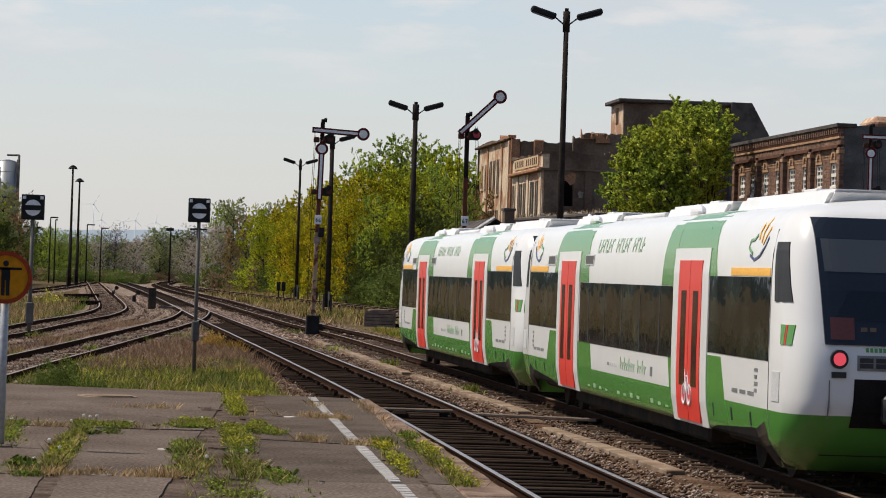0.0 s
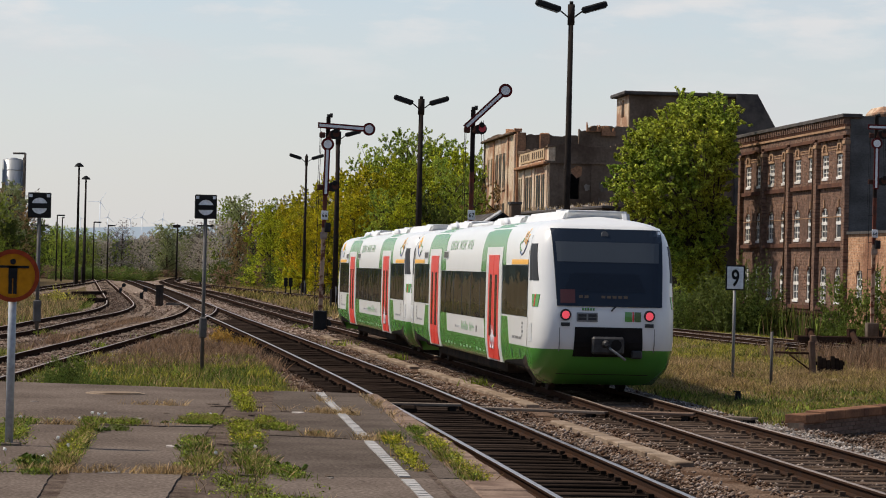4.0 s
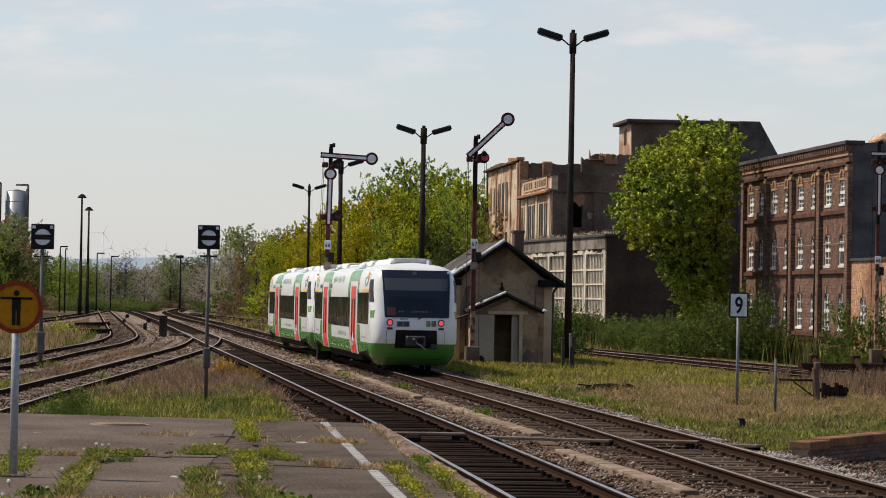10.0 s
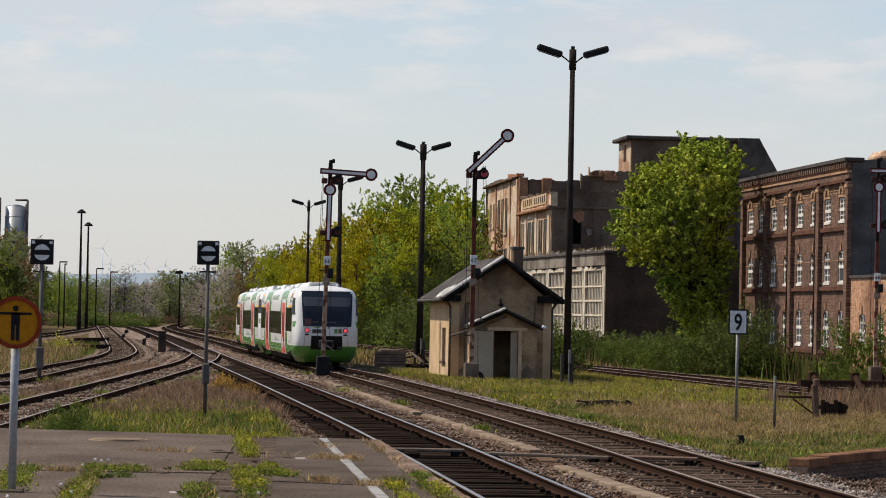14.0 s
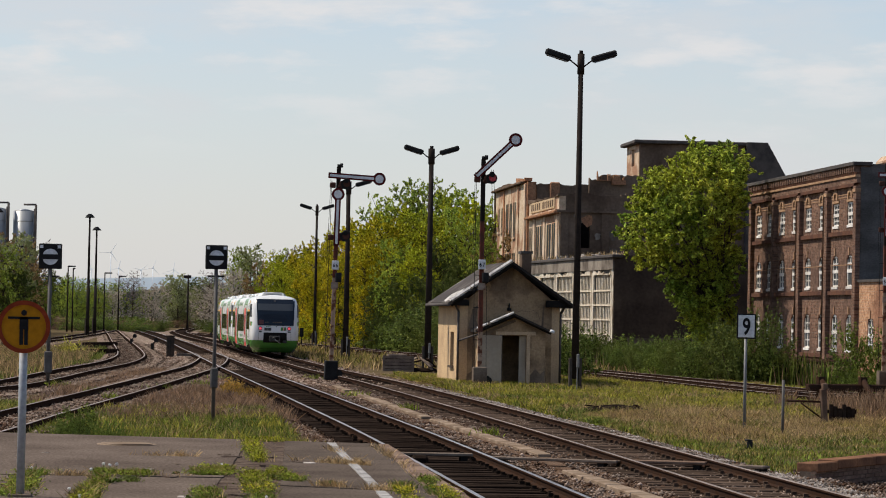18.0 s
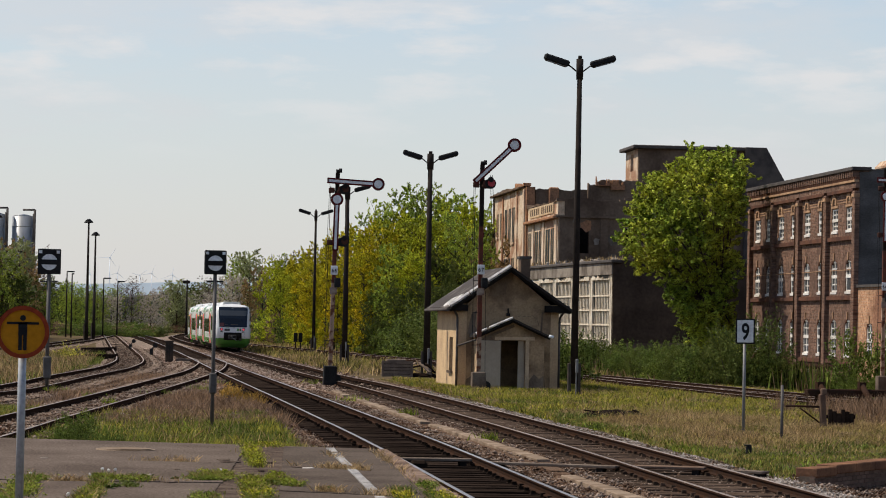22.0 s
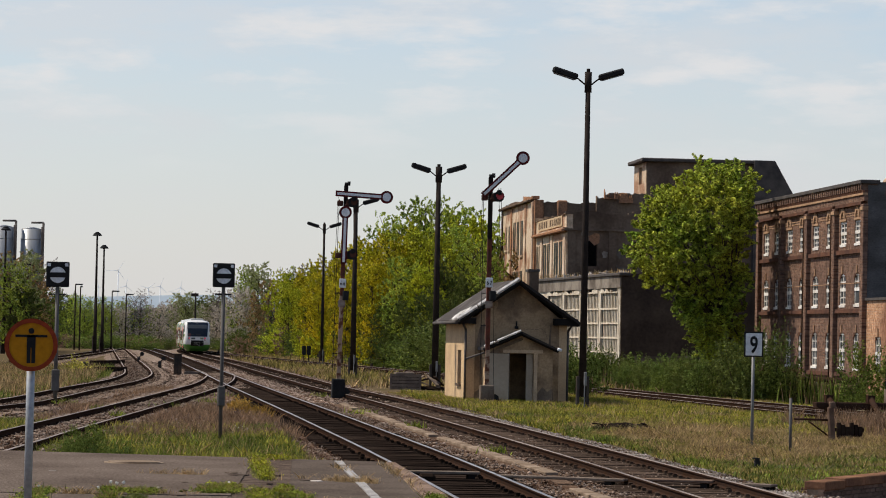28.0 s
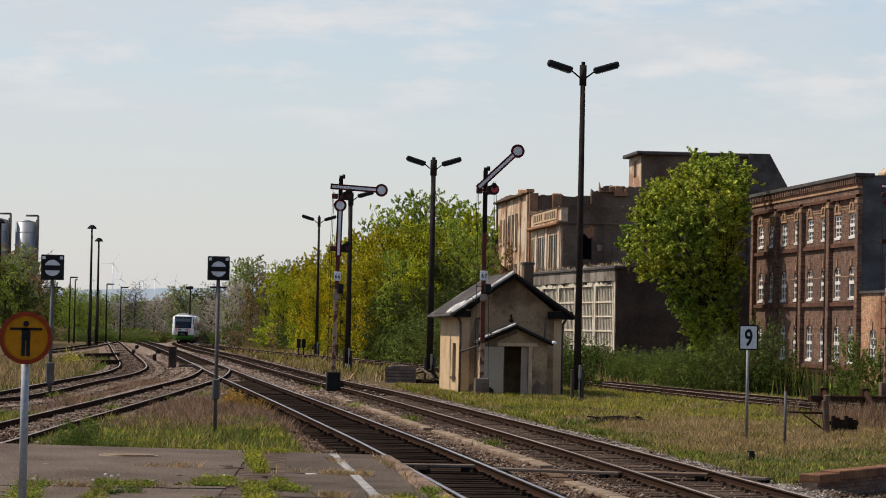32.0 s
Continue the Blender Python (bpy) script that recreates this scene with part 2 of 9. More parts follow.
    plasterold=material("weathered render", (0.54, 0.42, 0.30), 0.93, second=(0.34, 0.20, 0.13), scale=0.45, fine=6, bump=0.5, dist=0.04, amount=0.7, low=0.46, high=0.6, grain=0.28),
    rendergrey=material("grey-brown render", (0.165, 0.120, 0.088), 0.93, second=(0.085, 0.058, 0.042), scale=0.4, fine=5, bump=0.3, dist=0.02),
    slate=material("slate", (0.055, 0.048, 0.045), 0.75, second=(0.10, 0.085, 0.075), scale=1.5, fine=18, bump=0.4),
    felt=material("weathered roofing felt", (0.045, 0.036, 0.030), 0.9, second=(0.17, 0.15, 0.13), scale=0.7, fine=8, bump=0.4, low=0.52, high=0.66, spec=0.2),
    trim=material("aged white wood", (0.74, 0.71, 0.66), 0.7, second=(0.52, 0.47, 0.41), scale=1.2, fine=16, bump=0.2, spread=0.1),
    wood=material("weathered wood", (0.19, 0.145, 0.11), 0.85, second=(0.11, 0.085, 0.07), scale=2, fine=22, bump=0.4, spread=0.2),
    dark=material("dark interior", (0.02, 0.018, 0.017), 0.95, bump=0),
    trunk=material("bark", (0.085, 0.062, 0.045), 0.95, second=(0.05, 0.04, 0.03), scale=2, fine=12, bump=0.8, dist=0.03),
    steel=material("silo steel", (0.30, 0.31, 0.32), 0.5, metal=0.4, second=(0.22, 0.225, 0.23), scale=0.3, fine=2, bump=0.05, stretch=(1, 1, 0.2)),
    poleblue=material("pale sign post", (0.34, 0.355, 0.37), 0.5, metal=0.2, second=(0.28, 0.29, 0.30), scale=3, fine=20, bump=0.05),
    mastgrey=material("dark steel post", (0.085, 0.078, 0.072), 0.7, second=(0.055, 0.048, 0.043), scale=3, fine=20, bump=0.1),
    # haze on the hills is put in as a pale colour with a glow
    ridge=material("far hills glowing in haze", (0.40, 0.45, 0.49), 1.0, second=(0.36, 0.42, 0.42), scale=0.004, fine=0.02, bump=0, emit=0.72),
    # the turbines' faint glow stands in for haze
    turbine=material("turbine white in haze", (0.74, 0.78, 0.82), 0.7, bump=0, emit=0.22),
)


def glass_material(name, color, rough=0.05, mixin=0.5, spec=0.5):
    m = bpy.data.materials.new(name)
    m.use_nodes = True
    n, l = m.node_tree.nodes, m.node_tree.links
    b = n["Principled BSDF"]
    b.inputs["Base Color"].default_value = (*color, 1)
    b.inputs["Roughness"].default_value = rough
    b.inputs["Specular IOR Level"].default_value = spec
    tr, mx, fr = n.new("ShaderNodeBsdfTransparent"), n.new("ShaderNodeMixShader"), n.new("ShaderNodeTexNoise")
    tr.inputs["Color"].default_value = (0.45, 0.5, 0.5, 1)
    mx.inputs["Fac"].default_value = mixin
    l.new(tr.outputs["BSDF"], mx.inputs[1])
    l.new(b.outputs["BSDF"], mx.inputs[2])
    fr.inputs["Scale"].default_value = 0.8
    bp = n.new("ShaderNodeBump")
    bp.inputs["Strength"].default_value, bp.inputs["Distance"].default_value = 0.05, 0.02
    l.new(fr.outputs["Fac"], bp.inputs["Height"])
    l.new(bp.outputs["Normal"], b.inputs["Normal"])
    l.new(mx.outputs["Shader"], n["Material Output"].inputs["Surface"])
    return m


# paler blotches in the colour stand in for the interior and reflections
M["trainglass"] = material("tinted train glass", (0.007, 0.008, 0.008), 0.06, second=(0.028, 0.034, 0.029), scale=1.3, fine=1.5, bump=0.3, dist=0.05, amount=0.40, spec=0.15, stretch=(1, 0.9, 0.8), low=0.47, high=0.66, grain=0.5)
M["windscreen"] = glass_material("windscreen glass", (0.012, 0.017, 0.026), 0.12, 1.0, 0.25)
M["dustypane"] = material("dusty window glass", (0.03, 0.031, 0.033), 0.4, second=(0.075, 0.078, 0.08), scale=0.9, fine=5, bump=0.0, amount=0.5, spec=0.08)
M["pane"] = glass_material("window pane", (0.02, 0.022, 0.025), 0.08, 0.85)
LEAF = dict(
    bright=leaf_material("spring leaves", (0.32, 0.37, 0.028), (0.50, 0.49, 0.034), 0.95),
    yellow=leaf_material("yellow-green leaves", (0.66, 0.51, 0.022), (0.38, 0.38, 0.022), 0.95),
    mid=leaf_material("fresh leaves", (0.205, 0.29, 0.045), (0.44, 0.48, 0.070), 0.95),
    nettle=leaf_material("nettle leaves", (0.080, 0.115, 0.024), (0.165, 0.20, 0.036), 0.95),
    # distance haze is put into this paler, greyer leaf colour
    pale=leaf_material("pale leaves lightened for haze", (0.26, 0.285, 0.115), (0.35, 0.36, 0.17), 0.6),
    maple=leaf_material("maple leaves", (0.205, 0.285, 0.042), (0.47, 0.47, 0.060), 0.95, 0.28),
    rosette=leaf_material("dandelion leaves", (0.050, 0.085, 0.018), (0.085, 0.125, 0.024), 0.6),
    dark=leaf_material("dark leaves", (0.085, 0.110, 0.026), (0.14, 0.16, 0.034)),
    bud=leaf_material("brown buds", (0.40, 0.265, 0.115), (0.30, 0.20, 0.09)),
    # twigs and blossom also lightened for the haze on far trees
    bare=leaf_material("bare twigs", (0.30, 0.25, 0.22), (0.22, 0.18, 0.16)),
    blossom=leaf_material("white blossom", (0.60, 0.52, 0.43), (0.42, 0.37, 0.28), 0.4),
    grass=leaf_material("grass", (0.165, 0.165, 0.032), (0.36, 0.26, 0.09), 0.9),
    dry=leaf_material("dry grass", (0.46, 0.32, 0.16), (0.34, 0.23, 0.105), 0.85),
    straw=leaf_material("red-brown stalks", (0.29, 0.18, 0.11), (0.21, 0.135, 0.08)),
    weed=leaf_material("weed leaves", (0.105, 0.155, 0.020), (0.21, 0.235, 0.028), 0.95),
    rape=leaf_material("yellow flowers", (0.40, 0.345, 0.05), (0.29, 0.27, 0.045), 0.85),
    lush=leaf_material("lush grass", (0.095, 0.135, 0.026), (0.215, 0.225, 0.045), 0.95),
    palestraw=leaf_material("pale straw", (0.66, 0.50, 0.29), (0.48, 0.35, 0.18)),
    heath=leaf_material("purple-brown stalks", (0.22, 0.145, 0.115), (0.15, 0.10, 0.075)),
    gold=leaf_material("yellow-green weeds", (0.42, 0.37, 0.022), (0.22, 0.25, 0.020), 0.95),
    clock=leaf_material("seed heads", (0.70, 0.68, 0.64), (0.58, 0.56, 0.52), 0.2),
    rusty=leaf_material("orange leaves", (0.36, 0.19, 0.035), (0.25, 0.17, 0.035)),
)


# ---- mesh helpers ----
def part(name, bm, mat, parent=None, label=""):
    """Links a bmesh as one mesh object, under a thing or a part when a parent is given."""
    me = bpy.data.meshes.new(name)
    bm.to_mesh(me)
    bm.free()
    for m in (mat if isinstance(mat, (list, tuple)) else [mat]):
        me.materials.append(m)
    ob = new(name, me)
    if parent:
        ob.parent = parent
    if label:
        ob["label"] = label
    return ob


def grid_part(name, verts, faces, mat, parent=None, label=""):
    me = bpy.data.meshes.new(name)
    me.from_pydata([tuple(v) for v in verts], [], faces)
    for m in (mat if isinstance(mat, (list, tuple)) else [mat]):
        me.materials.append(m)
    ob = new(name, me)
    if parent:
        ob.parent = parent
    if label:
        ob["label"] = label
    return ob


def block(bm, x0, x1, y0, y1, z0, z1, m=None, bevel=0.0):
    vs = [bm.verts.new((x, y, z)) for z in (z0, z1) for x, y in ((x0, y0), (x1, y0), (x1, y1), (x0, y1))]
    fs = [bm.faces.new([vs[i] for i in f]) for f in ((3, 2, 1, 0), (4, 5, 6, 7), (0, 1, 5, 4), (1, 2, 6, 5), (2, 3, 7, 6), (3, 0, 4, 7))]
    if m:
        bmesh.ops.transform(bm, matrix=m, verts=vs)
    if bevel:
        es = list({e for f in fs for e in f.edges})
        bmesh.ops.bevel(bm, geom=es, offset=bevel, segments=1, affect="EDGES")
    return vs


def boxed(x0, x1, y0, y1, z0, z1, m=None, bevel=0.0):
    bm = bmesh.new()
    block(bm, x0, x1, y0, y1, z0, z1, m, bevel)
    return bm


def rod(bm, a, b, r0, r1=None, n=10, caps=True):
    """A round bar from a to b."""
    a, b = Vector(a), Vector(b)
    r1 = r0 if r1 is None else r1
    q = (b - a).to_track_quat("Z", "Y").to_matrix()
    lo, hi = [], []
    for i in range(n):
        d = Vector((math.cos(2 * math.pi * i / n), math.sin(2 * math.pi * i / n), 0))
        lo.append(bm.verts.new(a + q @ (d * r0)))
        hi.append(bm.verts.new(b + q @ (d * r1)))
    for i in range(n):
        f = bm.faces.new((lo[i], lo[(i + 1) % n], hi[(i + 1) % n], hi[i]))
        f.smooth = n > 7
    if caps:
        bm.faces.new(lo[::-1])
        bm.faces.new(hi)


def rods(*bars, n=10):
    bm = bmesh.new()
    for bar in bars:
        rod(bm, *bar, n=n)
    return bm


def thing(name, label, category, at=(0, 0, 0), turn=0.0, group="", kind=""):
    ob = new(name)
    ob.matrix_world = pose(*at, 0, 0, turn)
    ob.empty_display_size = 0.3
    return tagged(ob, label, category, group, kind)


def disc(bm, c, r, t, n=28, axis="y", inner=0.0):
    """A disc or ring facing along y (or x), t thick."""
    rings = []
    for y in (-t / 2, t / 2):
        for rr in ((r, inner) if inner else (r,)):
            ring = []
            for i in range(n):
                a = 2 * math.pi * i / n
                p = (rr * math.cos(a), y, rr * math.sin(a)) if axis == "y" else (y, rr * math.cos(a), rr * math.sin(a))
                ring.append(bm.verts.new(Vector(c) + Vector(p)))
            rings.append(ring)
    if inner:
        o0, i0, o1, i1 = rings
        for i in range(n):
            j = (i + 1) % n
            bm.faces.new((o0[i], o0[j], i0[j], i0[i]))
            bm.faces.new((o1[j], o1[i], i1[i], i1[j]))
            bm.faces.new((o0[j], o0[i], o1[i], o1[j]))
            bm.faces.new((i0[i], i0[j], i1[j], i1[i]))
    else:
        o0, o1 = rings
        bm.faces.new(o0)
        bm.faces.new(o1[::-1])
        for i in range(n):
            j = (i + 1) % n
            bm.faces.new((o0[j], o0[i], o1[i], o1[j]))


def spline(pts, step):
    """Points and headings at even steps along a smooth line through pts."""
    p = [np.array(q, float) for q in pts]
    p = [2 * p[0] - p[1]] + p + [2 * p[-1] - p[-2]]
    fine = []
    for i in range(1, len(p) - 2):
        for u in np.linspace(0, 1, 24, endpoint=False):
            a, b, c, d = p[i - 1], p[i], p[i + 1], p[i + 2]
            fine.append(0.5 * ((2 * b) + (c - a) * u + (2 * a - 5 * b + 4 * c - d) * u * u + (3 * b - a - 3 * c + d) * u ** 3))
    fine.append(p[-2])
    fine = np.array(fine)
    seg = np.r_[0, np.cumsum(np.linalg.norm(np.diff(fine, axis=0), axis=1))]
    s = np.arange(0, seg[-1], step)
    xy = np.stack([np.interp(s, seg, fine[:, 0]), np.interp(s, seg, fine[:, 1])], 1)
    d = np.gradient(xy, axis=0)
    return xy, d / np.linalg.norm(d, axis=1)[:, None]


def ground_z(x, y):
    """The lie of the land: level yard, falling a little behind the goods track."""
    line = np.interp(y, [0, 95, 122, 205, 300, 600], [27.5, 27.5, 26.5, 20.5, 15.5, 10])
    z = -0.22 - 0.7 * np.clip((x - line) / 4.0, 0, 1)
    return z + 0.05 * np.sin(x * 0.7 + y * 0.13) * np.cos(y * 0.31)


# ---- the lie of the tracks: centre lines, x and y ----
TRACK_A = [(5.3, -43), (5.3, -20), (5.3, 6), (5.35, 25), (5.4, 40), (5.38, 60), (5.2, 77), (5.0, 93), (4.72, 112), (4.3, 140), (3.9, 175), (3.25, 228), (2.35, 286), (1.15, 343), (-0.8, 420)]
TRACK_B = [(9.2, -43), (9.2, -20), (9.2, 6), (9.25, 25), (9.3, 45), (9.35, 60), (9.25, 77), (9.08, 95), (8.85, 112), (8.25, 132), (7.95, 152), (7.5, 185), (7.05, 222), (6.45, 250), (5.97, 270), (5.35, 307), (4.97, 341), (4.92, 358), (5.0, 375), (5.35, 391), (5.95, 410), (6.75, 430), (9.2, 480)]
TRACK_D = [(-7.5, 15), (-5.2, 40), (-3.3, 61), (-2.5, 71), (-1.45, 83), (-0.25, 97), (1.65, 120), (3.0, 138), (3.85, 157), (4.1, 170), (3.78, 188)]
TRACK_E = [(-17, 30), (-9.2, 70), (-4.9, 94), (-3.85, 103), (-2.6, 122), (-1.25, 140), (-0.55, 158), (-0.5, 178), (-1.1, 220), (-3.15, 353), (-4.5, 430)]
TRACK_F = [(29.5, 60), (27.4, 85), (24.6, 110), (23.6, 122), (22.3, 140), (19.8, 170), (16.8, 205), (12.6, 255), (9.4, 300), (6.2, 360)]
TRACK_G = [(25.6, 80), (23.6, 96), (22.4, 110), (21.9, 122), (21.3, 136), (20.2, 152), (18.6, 180)]
TRACK_H = [(-9.0, 215), (-7.6, 240), (-6.2, 275), (-4.6, 330), (-3.4, 400)]


def in_yard(x, y, grow=0.0):
    """The gravelled throat of the yard between the outer sidings."""
    e = np.array(TRACK_E)
    b = np.array(TRACK_B)
    return (y > 100) & (y < 400) & (x > np.interp(y, e[:, 1], e[:, 0]) - 1.4 - grow) & (x < np.interp(y, b[:, 1], b[:, 0]) + 1.6 + grow)


def turf_z(x, y):
    """The ground with the raised meadow, cut down before the end wall of the old platform."""
    z = ground_z(x, y)
    z = np.where((x > 11.0) & (x < 24) & (y > 50) & (y < 130), z + 0.10, z)
    cut = (x > 11.4) & (y < 51.4 + (x - 10.95) * 1.496)
    z = np.where(in_yard(x, y), z - 0.14, z)
    z = np.where((x > 3.9) & (x < 10.1) & (y < 130), z - 0.25, z)
    return np.where(cut, np.minimum(z, -0.62), z)


def sheet():
    """One sheet of ground out to the horizon, fine near the line."""
    xs = np.r_[-4800, -2000, -900, -400, -200, -110, np.arange(-70, 71, 2.0), 95, 130, 200, 400, 900, 2000, 4800]
    ys = np.r_[-600, -200, -60, np.arange(0, 200, 2.0), np.arange(200, 461, 6.0), 520, 600, 760, 1000, 1600, 2600, 4700]
    X, Y = np.meshgrid(xs, ys)
    Z = turf_z(X, Y)
    v = np.stack([X, Y, Z], -1).reshape(-1, 3)
    nx = len(xs)
    f = [(j * nx + i, j * nx + i + 1, (j + 1) * nx + i + 1, (j + 1) * nx + i) for j in range(len(ys) - 1) for i in range(nx - 1)]
    ob = grid_part("ground", v, f, M["soil"])
    tagged(ob, "brown and green weedy soil of a railway yard", "ground", kind="structure")
    for p in ob.data.polygons:
        p.use_smooth = True
    return ob


sheet()


def bed(name, line, half, z, label, oiled=False):
    """A bed of ballast under a track, with sloping shoulders."""
    xy, d = spline(line, 1.0)
    n = np.stack([d[:, 1], -d[:, 0]], 1)
    sag = 0.075 if oiled else 0.035 if line is TRACK_B else 0.02
    cols = [(-half - 0.7, -0.42), (-half, z - 0.03), (-half * 0.62, z - sag * 0.6), (0, z - sag), (half * 0.62, z - sag * 0.6), (half, z - 0.03), (half + 0.7, -0.42)]
    v, f = [], []
    for i in range(len(xy)):
        for o, h in cols:
            w = 0.03 * noise.noise((xy[i, 0] + n[i, 0] * o, xy[i, 1] + n[i, 1] * o, 3.0))
            v.append((xy[i, 0] + n[i, 0] * o, xy[i, 1] + n[i, 1] * o, h + w))
    k = len(cols)
    for i in range(len(xy) - 1):
        for j in range(k - 1):
            f.append((i * k + j, i * k + j + 1, (i + 1) * k + j + 1, (i + 1) * k + j))
    ob = grid_part(name, v, f, [M["cinder"] if line in (TRACK_D, TRACK_E, TRACK_H) else M["gravel"], M["oiled"]])
    if oiled:
        for i, p in enumerate(ob.data.polygons):
            if i % (k - 1) in (2, 3):
                p.material_index = 1
    if line in (TRACK_A, TRACK_B):
        ob.data.materials.append(M["yard"])
        for i, p in enumerate(ob.data.polygons):
            if p.center.y > 125 and p.material_index == 0:
                p.material_index = 2
    tagged(ob, label, "ballast", kind="structure")
    return ob


def sweep(line, prof, lo=0.0, hi=1e9, off=0.0, step=1.5):
    """Verts and faces of a closed profile (offset, height) drawn along a line between two y."""
    xy, d = spline(line, step)
    keep = (xy[:, 1] >= lo) & (xy[:, 1] <= hi)
    xy, d = xy[keep], d[keep]
    n = np.stack([d[:, 1], -d[:, 0]], 1)
    v, f, k = [], [], len(prof)
    for p, q in zip(xy, n):
        for o, z in prof:
            v.append((p[0] + q[0] * (off + o), p[1] + q[1] * (off + o), z))
    for i in range(len(xy) - 1):
        for j in range(k):
            f.append((i * k + j, i * k + (j + 1) % k, (i + 1) * k + (j + 1) % k, (i + 1) * k + j))
    f.append(tuple(range(k)))
    f.append(tuple(range(len(v) - k, len(v)))[::-1])
    return v, f


RAIL = [(-0.07, -0.15), (0.07, -0.15), (0.07, -0.135), (0.012, -0.115), (0.012, -0.04), (0.036, -0.03), (0.036, -0.004), (0.03, 0), (-0.03, 0), (-0.036, -0.004), (-0.036, -0.03), (-0.012, -0.04), (-0.012, -0.115), (-0.07, -0.135)]


def sleeper_mesh():
    bm = bmesh.new()
    block(bm, -1.3, 1.3, -0.125, 0.125, -0.30, -0.152, bevel=0.012)
    for s in (-0.75, 0.75):
        block(bm, s - 0.17, s + 0.17, -0.08, 0.08, -0.156, -0.142)
        for o in (-0.11, 0.11):
            block(bm, s + o - 0.035, s + o + 0.035, -0.05, 0.05, -0.15, -0.095)
    me = bpy.data.meshes.new("sleeper")
    bm.to_mesh(me)
    bm.free()
    me.materials.append(M["sleeper"])
    return me


SLEEPER = sleeper_mesh()
PALE_SLEEPER = SLEEPER.copy()
PALE_SLEEPER.materials[0] = M["paleslab"]
RAILWAYS = {}


def track(name, line, head, label, near=0.0, lo=-60.0, hi=1e9, spacing=0.63, pitch=0):
    """A track: two rails, its near sleepers one by one, the far ones as one part."""
    t = thing(name, label, "railway track", kind="structure")
    RAILWAYS[name] = (t, line, near, lo, hi, spacing)
    for s in (-0.75, 0.75):
        v, f = sweep(line, RAIL, lo, hi, s)
        ob = grid_part("rail", v, f, [M["rail"], head], t)
        k = len(RAIL)
        for i, p in enumerate(ob.data.polygons):
            if i % k in (6, 7, 8) and i < len(f) - 2:
                p.material_index = 1
    xy, d = spline(line, spacing)
    sv = np.array([v.co[:] for v in SLEEPER.vertices])
    sf = [tuple(p.vertices) for p in SLEEPER.polygons]
    fv, ff = [], []
    rng = random.Random(7)
    for p, q in zip(xy, d):
        if not lo - 60 < p[1] < hi or 27 < p[1] < near or p[1] < lo:
            continue
        c, s = q[1], -q[0]
        if rng.random() < 0.03:
            continue
        b = len(fv)
        fv += [(p[0] + c * a[0] - s * a[1], p[1] + s * a[0] + c * a[1], a[2]) for a in sv]
        ff += [tuple(i + b for i in g) for g in sf]
    if fv:
        tagged(grid_part("sleepers", fv, ff, M["sleeper"], t), kind="stuff")
    return t


def near_sleepers():
    """The sleepers the camera sees best, each one by itself."""
    rng = random.Random(3)
    for t, line, near, lo, hi, spacing in RAILWAYS.values():
        xy, d = spline(line, spacing)
        for p, q in zip(xy, d):
            if lo < p[1] < hi and 27 < p[1] < near:
                ob = new("sleeper", PALE_SLEEPER if line is TRACK_B else SLEEPER)
                ob.parent = t
                ob.matrix_basis = pose(p[0] + rng.uniform(-0.05, 0.05), p[1] + rng.uniform(-0.06, 0.06), rng.uniform(-0.02, 0.0), rng.uniform(-1.5, 1.5), 0, math.degrees(math.atan2(-q[0], q[1])) + rng.uniform(-1.5, 1.5)) @ Matrix.Diagonal((rng.uniform(0.97, 1.02), rng.uniform(0.7, 1.0), 1, 1))


def gravel_sheet(name, label, ys, left, right, z, n=8, mat="yard"):
    """A level spread of gravel between two lines."""
    v, f = [], []
    for i, y in enumerate(ys):
        for j in range(n + 1):
            x = left(y) + (right(y) - left(y)) * j / n
            v.append((x, y, z + 0.015 * noise.noise((x * 0.8, y * 0.8, 9.0))))
        if i:
            f += [((i - 1) * (n + 1) + j, (i - 1) * (n + 1) + j + 1, i * (n + 1) + j + 1, i * (n + 1) + j) for j in range(n)]
    tagged(grid_part(name, v, f, M[mat]), label, "gravel", kind="structure")


_e, _b = np.array(TRACK_E), np.array(TRACK_B)
gravel_sheet("yard_gravel", "brown gravel between the tracks of the yard", np.arange(98, 402, 4.0), lambda y: float(np.interp(y, _e[:, 1], _e[:, 0])) - 1.9, lambda y: float(np.interp(y, _b[:, 1], _b[:, 0])) + 2.1, -0.235)
gravel_sheet("wall_gravel", "grey gravel before the old platform wall", np.arange(36, 60, 2.0), lambda y: 10.6, lambda y: 18.0, -0.40, mat="gravel")
for nm, ln, hf, zz, lb in (("ballast_1", TRACK_A, 2.0, -0.190, "brown crushed-stone ballast bed of the main track"),
                           ("ballast_2", TRACK_B, 2.05, -0.175, "brown crushed-stone ballast bed of the through track"),
                           ("ballast_3", TRACK_D, 1.6, -0.137, "brown overgrown ballast bed of a siding"),
                           ("ballast_4", TRACK_E, 1.7, -0.137, "grey-brown ballast bed of a curved siding"),
                           ("ballast_5", TRACK_F, 1.8, -0.182, "dark ballast bed of the goods track"),
                           ("ballast_6", TRACK_G, 1.6, -0.21, "dark ballast bed of a branching siding"),
                           ("ballast_7", TRACK_H, 1.6, -0.14, "dark ballast bed of a far siding")):
    bed(nm, ln, hf, zz, lb, ln is TRACK_A)
track("railway_track_1", TRACK_A, M["railhead"], "main track with bright worn rails on dark wooden sleepers", near=112)
track("railway_track_2", TRACK_B, M["railbrown"], "through track with brown rails on wooden sleepers", near=112)
track("railway_track_3", TRACK_D, M["railbrown"], "overgrown rusty siding joining the main track", near=20, hi=186)
track("railway_track_4", TRACK_E, M["railbrown"], "rusty siding with an S-bend", near=20)
